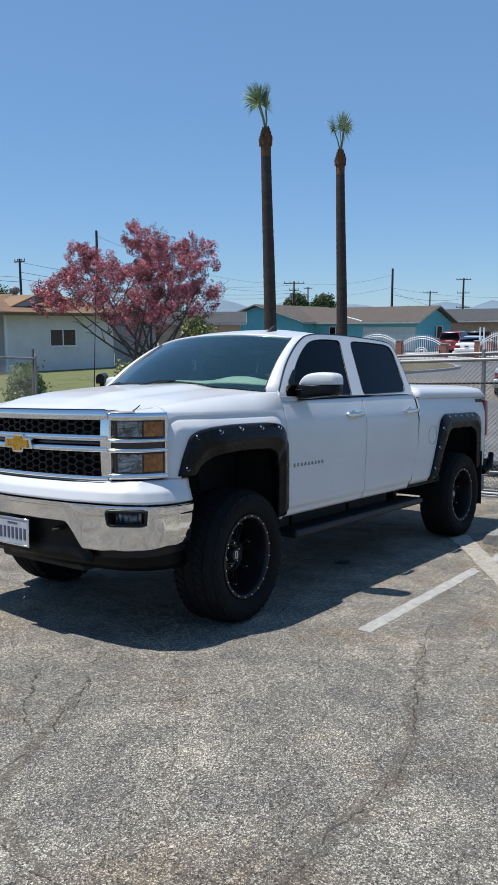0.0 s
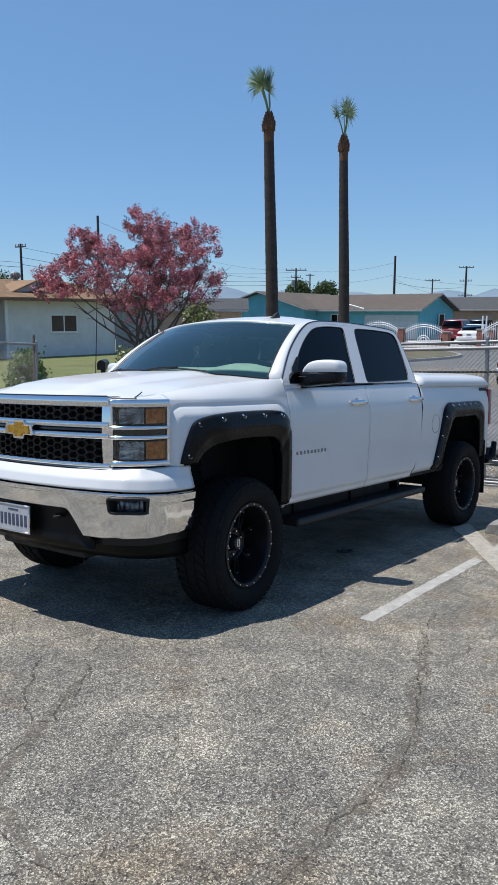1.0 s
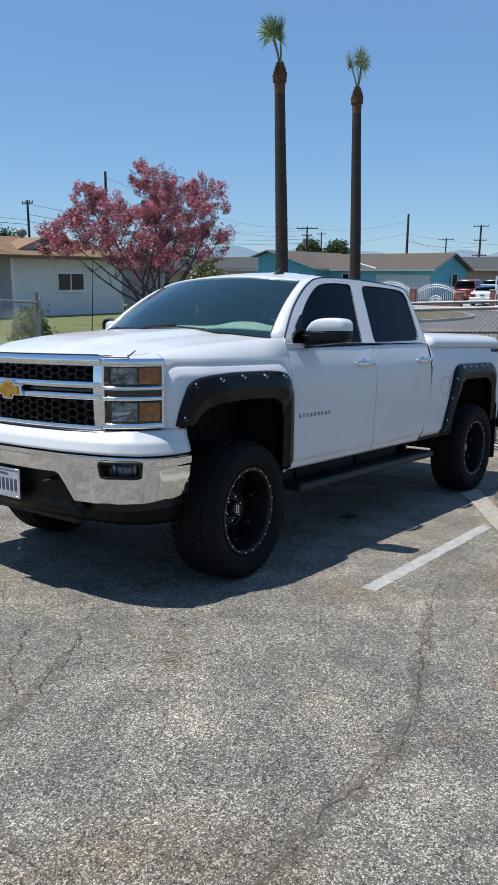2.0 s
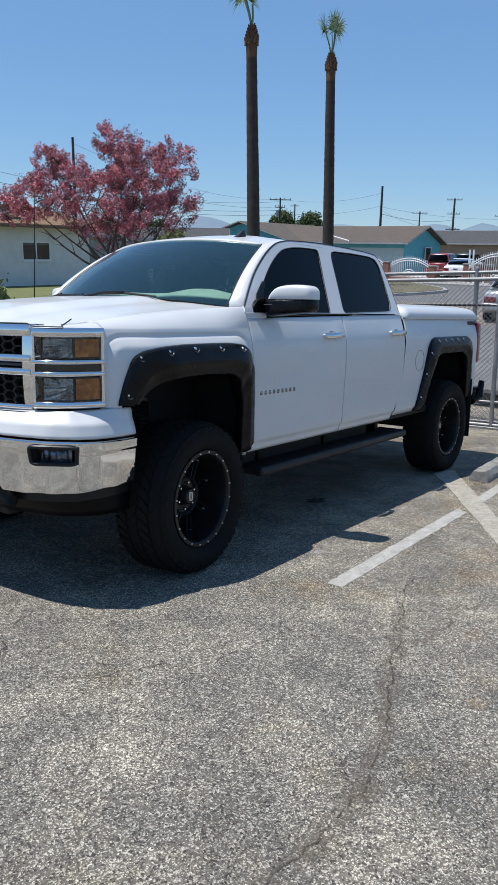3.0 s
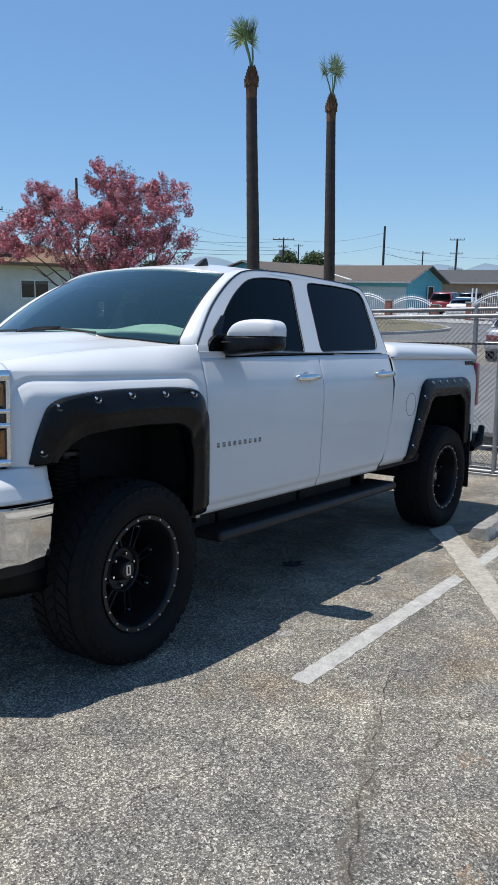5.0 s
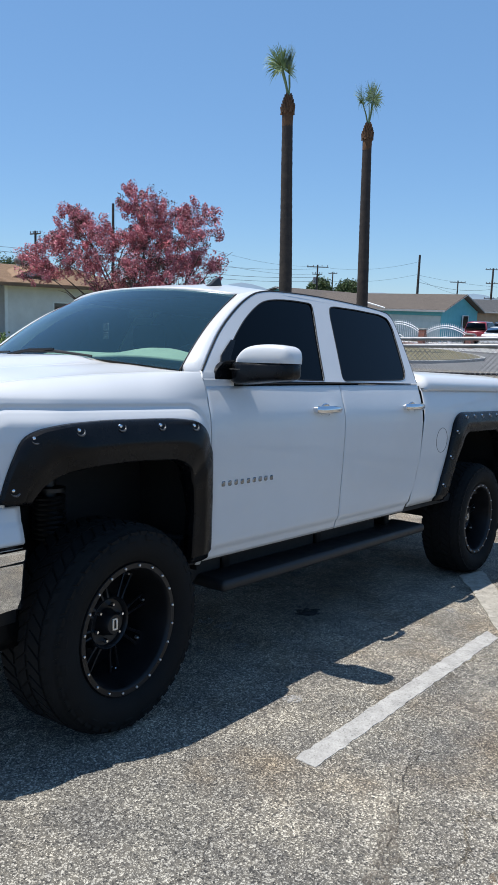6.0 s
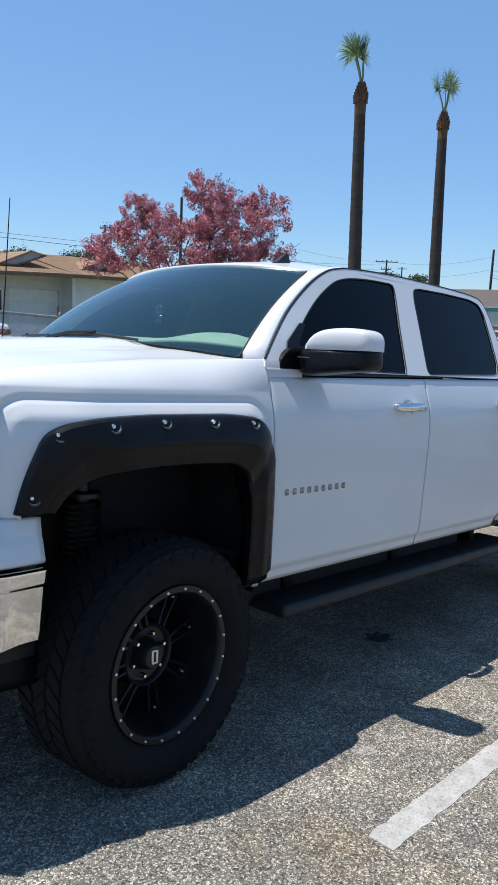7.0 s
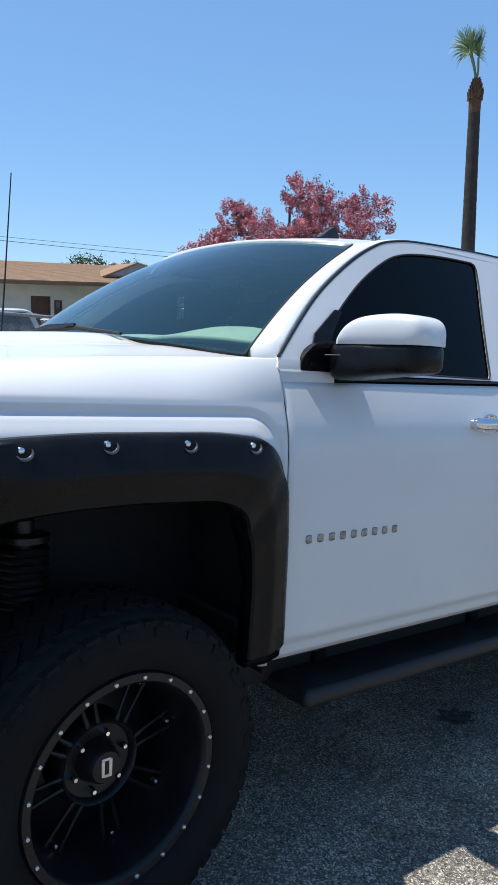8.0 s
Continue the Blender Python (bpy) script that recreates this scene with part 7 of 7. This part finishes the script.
# ---- parked vehicles ----
CAR_RED = surface("dark red car paint", (0.20, 0.008, 0.010), (0.26, 0.014, 0.016), rough=0.3, coat=1.0, scale=3, fine=300)
CAR_WHITE = surface("plain white car paint", (0.70, 0.70, 0.70), (0.76, 0.76, 0.76), rough=0.35, coat=0.8, scale=3, fine=300)
CAR_SILVER = surface("silver car paint", (0.42, 0.43, 0.44), (0.52, 0.53, 0.54), rough=0.32, metal=0.4, coat=0.8, scale=3, fine=300)
CAR_DARK = surface("black car paint", (0.012, 0.012, 0.014), (0.022, 0.022, 0.025), rough=0.3, coat=0.8, scale=3, fine=300)
CAR_GREY = surface("dusty beige-grey car paint", (0.42, 0.40, 0.375), (0.52, 0.50, 0.47), rough=0.45, coat=0.4, scale=3, fine=300)

# side outlines (along, up) of lower body and glasshouse: tail at 0, nose at full length
SHAPES = {
    "suv": (4.7, 1.86, [(0.0, 0.42), (0.0, 0.95), (0.06, 1.08), (3.2, 1.08), (4.55, 0.98), (4.7, 0.78), (4.7, 0.38), (4.4, 0.30), (0.2, 0.32)], [(0.05, 1.05), (0.22, 1.70), (0.45, 1.77), (2.4, 1.78), (3.3, 1.05)]),
    "sedan": (4.8, 1.80, [(0.0, 0.40), (0.02, 0.80), (0.10, 0.98), (1.0, 1.02), (3.4, 0.96), (4.6, 0.82), (4.8, 0.62), (4.8, 0.32), (4.5, 0.24), (0.25, 0.28)], [(0.55, 0.99), (1.25, 1.42), (1.6, 1.46), (2.6, 1.45), (3.5, 0.95)]),
    "van": (4.9, 1.90, [(0.0, 0.45), (0.0, 1.02), (0.05, 1.12), (3.6, 1.10), (4.7, 0.98), (4.9, 0.75), (4.9, 0.38), (4.5, 0.32), (0.2, 0.36)], [(0.06, 1.10), (0.28, 1.74), (0.5, 1.82), (2.9, 1.80), (3.8, 1.10)]),
}


def car(kind, m, paint, label, glass_mat=TINT_GLASS):
    length, width, body, cabin = SHAPES[kind]
    c = thing("car", m, label, "car")
    hw = width / 2

    def hull(outline, half, inset, name, material, lab=""):
        # a plate across the car, narrowed towards its top and rounded
        bm = bmesh.new()
        rings = []
        ztop = max(z for _, z in outline)
        zbot = min(z for _, z in outline)
        for w in (-1, -0.92, -0.6, 0, 0.6, 0.92, 1):
            ring = []
            for x, z in outline:
                k = (z - zbot) / (ztop - zbot)
                e = half - inset * k
                cx = (outline[0][0] + max(p[0] for p in outline)) / 2
                sq = 1 - 0.05 * abs(w) ** 4
                ring.append(bm.verts.new((cx + (x - cx) * sq, w * e, z - (0.05 * abs(w) ** 6 if k > 0.6 else 0))))
            rings.append(ring)
        n = len(outline)
        for a, b in zip(rings, rings[1:]):
            for j in range(n):
                bm.faces.new((a[j], a[(j + 1) % n], b[(j + 1) % n], b[j]))
        bm.faces.new(rings[0][::-1])
        bm.faces.new(rings[-1])
        return part(name, bm, material, c, lab, angle=35)
    b = hull(rounded(body, 0.10, 3), hw, 0.06, "body", paint)
    hull(rounded(cabin, 0.12, 3), hw - 0.07, 0.20, "roof", paint)
    # windows: dark plates just proud of the cabin
    x0, x1 = cabin[0][0], cabin[-1][0]
    top = max(z for _, z in cabin)
    bot = cabin[0][1] + 0.05
    mid = (cabin[1][0] + cabin[-2][0]) / 2 + 0.2
    for s in (-1, 1):
        for a0, a1, t0, t1 in ((cabin[0][0] + 0.28, mid - 0.05, cabin[1][0] + 0.30, mid - 0.05), (mid + 0.05, cabin[-1][0] - 0.25, mid + 0.05, cabin[-2][0] - 0.02)):
            bm = slab(rounded([(a0, bot), (a1, bot), (t1, top - 0.10), (t0, top - 0.10)], 0.06), 0, 0.012, "xz")
            for v in bm.verts:
                k = (v.co.z - cabin[0][1]) / (top - cabin[0][1])
                v.co.y = s * (hw - 0.07 - 0.20 * k + 0.002 + v.co.y)
            part("side_window", bm, glass_mat, c, "dark side window")
    for pa, pb, nm in ((cabin[0], cabin[1], "rear_window"), (cabin[-1], cabin[-2], "windscreen")):
        bm = bmesh.new()
        sgn = -1 if nm == "rear_window" else 1
        a, e = Vector(pa).lerp(Vector(pb), 0.12), Vector(pa).lerp(Vector(pb), 0.90)
        vs = []
        for p, half in ((a, hw - 0.17), (e, hw - 0.30)):
            for s in (-1, 1):
                vs.append(bm.verts.new((p.x + sgn * 0.03, s * half, p.y + 0.012)))
        bm.faces.new((vs[0], vs[1], vs[3], vs[2]))
        part(nm, bm, glass_mat, c, "dark window", solid=0.01)
    for x in (0.95, length - 0.95):
        for s in (-1, 1):
            bm = bmesh.new()
            lathe(bm, [(s * (hw - 0.20), 0.20), (s * (hw - 0.20), 0.30), (s * (hw - 0.17), 0.335), (s * (hw - 0.03), 0.335), (s * (hw + 0.0), 0.30), (s * (hw - 0.005), 0.20)], 28, "y", (x, 0, 0.335))
            w = part("wheel", bm, RUBBER, c)
            bm = bmesh.new()
            lathe(bm, [(s * (hw - 0.02), 0.205), (s * (hw - 0.008), 0.19), (s * (hw - 0.03), 0.12), (s * (hw - 0.01), 0.05), (s * (hw - 0.01), 0.0001)], 20, "y", (x, 0, 0.335))
            part("rim", bm, ALUMINIUM, w)
            bm = bmesh.new()
            lathe(bm, [(s * (hw - 0.09), 0.0001), (s * (hw - 0.055), 0.40), (s * (hw + 0.004), 0.40), (s * (hw + 0.006), 0.375)], 28, "y", (x, 0, 0.345))
            part("wheel_arch", bm, SATIN_BLACK, b)
    zl = body[1][1]
    for s in (-1, 1):
        y0, y1 = sorted((s * (hw - 0.42), s * (hw - 0.06)))
        part("tail_lamp", rbox(-0.03, 0.10, y0, y1, zl - 0.18, zl, 0.02, 2), RED_LENS, c, "red tail lamp")
        part("headlamp", rbox(length - 0.12, length + 0.02, y0, y1, 0.62, 0.76, 0.02, 2), REFLECTOR, c, "headlamp")
        yy = s * (hw + 0.02)
        part("door_mirror", rbox(cabin[-1][0] - 0.55, cabin[-1][0] - 0.35, min(yy, yy + s * 0.16), max(yy, yy + s * 0.16), bot, bot + 0.15, 0.03, 2), paint, c)
    part("rear_bumper", rbox(-0.08, 0.18, -hw + 0.02, hw - 0.02, 0.38, 0.60, 0.04, 3), paint, c)
    part("front_bumper", rbox(length - 0.15, length + 0.07, -hw + 0.04, hw - 0.04, 0.34, 0.56, 0.04, 3), paint, c)
    p = part("number_plate", rbox(-0.10, -0.07, -0.16, 0.16, 0.66, 0.80, 0.004, 1), PLATE_WHITE, c)
    part("plate_bar", rbox(-0.105, -0.099, -0.12, 0.12, 0.70, 0.76, 0.002, 1), PLATE_BLUE, p)
    return c


DUSTY_GLASS = surface("dusty window", (0.06, 0.065, 0.07), (0.11, 0.115, 0.12), rough=0.25, scale=3, fine=60)


def parked(kind, x, y, rz, paint, label, lift=0.0, glass_mat=TINT_GLASS):
    return car(kind, pose(x, y, ground_z(x, y) + lift, 0, 0, rz), paint, label, glass_mat)


parked("suv", 51.0, 18.9, 8, CAR_RED, "dark red sport utility vehicle parked in a driveway", 0.05)
parked("suv", 57.5, 19.4, 8, CAR_DARK, "black sport utility vehicle parked in a driveway", 0.05)
parked("sedan", 47.2, 16.0, 8, CAR_WHITE, "white saloon car parked in a driveway", 0.05)
parked("sedan", 20.3, 3.65, 12, CAR_SILVER, "silver saloon car parked on the street", 0.015)
van = parked("van", 7.75, 19.3, -174, CAR_GREY, "dusty beige-grey van parked by the lawn", 0.06, DUSTY_GLASS)
parked("sedan", 9.85, 20.0, 88, CAR_WHITE, "white saloon car parked by the white house", 0.06, DUSTY_GLASS)

# ---- poles, wires, mailbox ----
POLE_WOOD = surface("dark creosoted pole", (0.030, 0.024, 0.020), (0.065, 0.052, 0.044), rough=0.9, scale=3, fine=30, bump=0.01)
WIRE = surface("black wire", (0.012, 0.012, 0.012), (0.02, 0.02, 0.02), rough=0.6)


def pole(x, y, top, r, arms, label, turn=0.0):
    z0 = ground_z(min(x, 60), min(y, 60))
    p = thing("utility_pole", pose(x, y, z0, 0, 0, turn), label, "utility pole", "utility poles")
    h = top - z0
    bm = bmesh.new()
    tube(bm, [(0, 0, -0.1), (0, 0, h * 0.5), (0, 0, h)], [r * 0.85, r * 0.68, r * 0.55], 10)
    part("mast", bm, POLE_WOOD, p)
    for z, w in arms:
        a = part("crossarm", rbox(-0.05, 0.05, -w / 2, w / 2, h - z - 0.05, h - z + 0.05, 0.01, 1), POLE_WOOD, p)
        for k in (-0.46, -0.2, 0.2, 0.46):
            bm = bmesh.new()
            lathe(bm, [(h - z + 0.07, 0.03), (h - z + 0.16, 0.06), (h - z + 0.22, 0.05), (h - z + 0.24, 0.001)], 8, "z", (0, k * w, 0))
            part("insulator", bm, GALVANISED, a)
    return p


pole(75.0, 49.4, 7.75, 0.17, ((0.25, 2.6), (1.1, 1.2)), "dark wooden utility pole with crossarms and a transformer", 30)
pole(72.2, 34.5, 8.40, 0.20, (), "tall bare dark wooden utility pole", 0)
pole(107.8, 40.6, 9.4, 0.24, ((0.2, 2.2), (2.2, 1.8), (4.4, 2.0), (8.2, 2.4)), "tall dark utility pole with four crossarms", 20)
pole(124, 53.2, 8.5, 0.2, ((0.3, 2.6),), "dark wooden utility pole with a crossarm", 20)
pole(113.7, 72.5, 9.5, 0.2, ((0.3, 1.6),), "dark wooden utility pole with a crossarm", 20)
pole(36.0, 41.3, 9.4, 0.17, (), "tall bare dark wooden utility pole", 0)
pole(37.3, 52.9, 8.05, 0.17, ((0.25, 1.5),), "dark wooden utility pole with a short crossarm", 0)
pole(82.9, 24.0, 6.6, 0.2, (), "tall bare dark wooden utility pole", 0)
pole(120.7, 37.1, 7.7, 0.24, ((0.3, 3.4),), "dark wooden utility pole with a crossarm", 20)
bm = bmesh.new()
lathe(bm, [(0, 0.01), (0.0, 0.22), (0.75, 0.22), (0.80, 0.15), (0.82, 0.01)], 14, "z", (0, 0, 0))
tr = part("transformer", bm, GALVANISED, None)
tr.matrix_world = pose(74.75, 49.6, 5.5)
tagged(tr, "grey pole-mounted transformer drum", "transformer")


def wire(a, c, sag, r=0.010):
    a, c = Vector(a), Vector(c)
    bm = bmesh.new()
    tube(bm, [a.lerp(c, k / 16) - Vector((0, 0, sag * 4 * (k / 16) * (1 - k / 16))) for k in range(17)], r, 5)
    tagged(part("overhead_wire", bm, WIRE), "thin black overhead wire strung between poles", "wire", "overhead wires")


wire((75, 49.4, 7.6), (36, 41.3, 9.0), 1.2)
wire((75, 49.4, 6.7), (36, 41.3, 7.6), 1.1, 0.012)
wire((75, 49.4, 7.6), (72.2, 34.5, 7.7), 0.6)
wire((75, 49.4, 6.0), (72.2, 34.5, 6.4), 0.5)
wire((72.2, 34.5, 6.3), (82.9, 24.0, 5.4), 0.4)
wire((72.2, 34.5, 6.0), (62, 24.2, 3.8), 0.3)
wire((37.3, 52.9, 6.45), (-20, 58, 8.1), 0.3, 0.014)
wire((37.3, 52.9, 6.05), (-20, 58, 8.05), 0.3, 0.020)
wire((37.3, 52.9, 7.75), (75, 49.4, 7.3), 1.0, 0.014)
wire((37.3, 52.9, 6.9), (75, 49.4, 6.3), 0.9, 0.018)
wire((37.3, 52.9, 6.3), (75, 49.4, 5.8), 0.8, 0.018)
wire((72.2, 34.5, 5.6), (107.8, 40.6, 6.4), 0.5, 0.018)


def mailbox(x, y):
    b = thing("mailbox", pose(x, y, ground_z(x, y), 0, 0, 38), "black metal mailbox on a short post", "mailbox")
    bm = bmesh.new()
    prof = [(-0.11, 0.98), (-0.11, 1.12)] + [(0.11 * math.cos(math.pi - math.pi * k / 10), 1.12 + 0.11 * math.sin(math.pi * k / 10)) for k in range(1, 10)] + [(0.11, 1.12), (0.11, 0.98)]
    rings = [[bm.verts.new((a, y, z)) for a, z in prof] for y in (-0.28, 0.28)]
    n = len(prof)
    for j in range(n):
        bm.faces.new((rings[0][j], rings[0][(j + 1) % n], rings[1][(j + 1) % n], rings[1][j]))
    bm.faces.new(rings[0][::-1])
    bm.faces.new(rings[1])
    bmesh.ops.rotate(bm, verts=bm.verts, cent=(0, 0, 0), matrix=Matrix.Rotation(radians(90), 3, "Z"))
    part("box", bm, SATIN_BLACK, b)
    part("post", rbox(-0.06, 0.06, -0.06, 0.06, -0.05, 0.98, 0.01, 1), SATIN_BLACK, b)
    part("flag", rbox(0.05, 0.17, 0.112, 0.118, 1.05, 1.10, 0.002, 1), RED_LENS, b)


mailbox(9.55, 11.15)


def street_lamp(x, y, head):
    """Steel lamp post with a long arm and a small cobra head."""
    z0 = ground_z(x, y)
    p = thing("street_lamp", pose(x, y, z0), "grey steel street lamp with a long arm", "street lamp")
    hx, hy, hz = head[0] - x, head[1] - y, head[2] - z0
    bm = bmesh.new()
    tube(bm, [(0, 0, -0.05), (0, 0, hz * 0.5), (0, 0, hz - 0.3)], [0.09, 0.075, 0.06], 10)
    part("mast", bm, GALVANISED, p)
    bm = bmesh.new()
    tube(bm, [(0, 0, hz - 0.5), (hx * 0.3, hy * 0.3, hz - 0.08), (hx * 0.85, hy * 0.85, hz + 0.02)], [0.04, 0.035, 0.03], 8)
    part("arm", bm, GALVANISED, p)
    bm = bmesh.new()
    tube(bm, [(hx * 0.80, hy * 0.80, hz + 0.02), (hx * 0.88, hy * 0.88, hz + 0.01), (hx * 0.97, hy * 0.97, hz - 0.01), (hx, hy, hz - 0.02)], [0.04, 0.11, 0.10, 0.03], 10)
    part("lamp_head", bm, GALVANISED, p)


street_lamp(38.58, 8.37, (37.00, 10.43, 12.31))
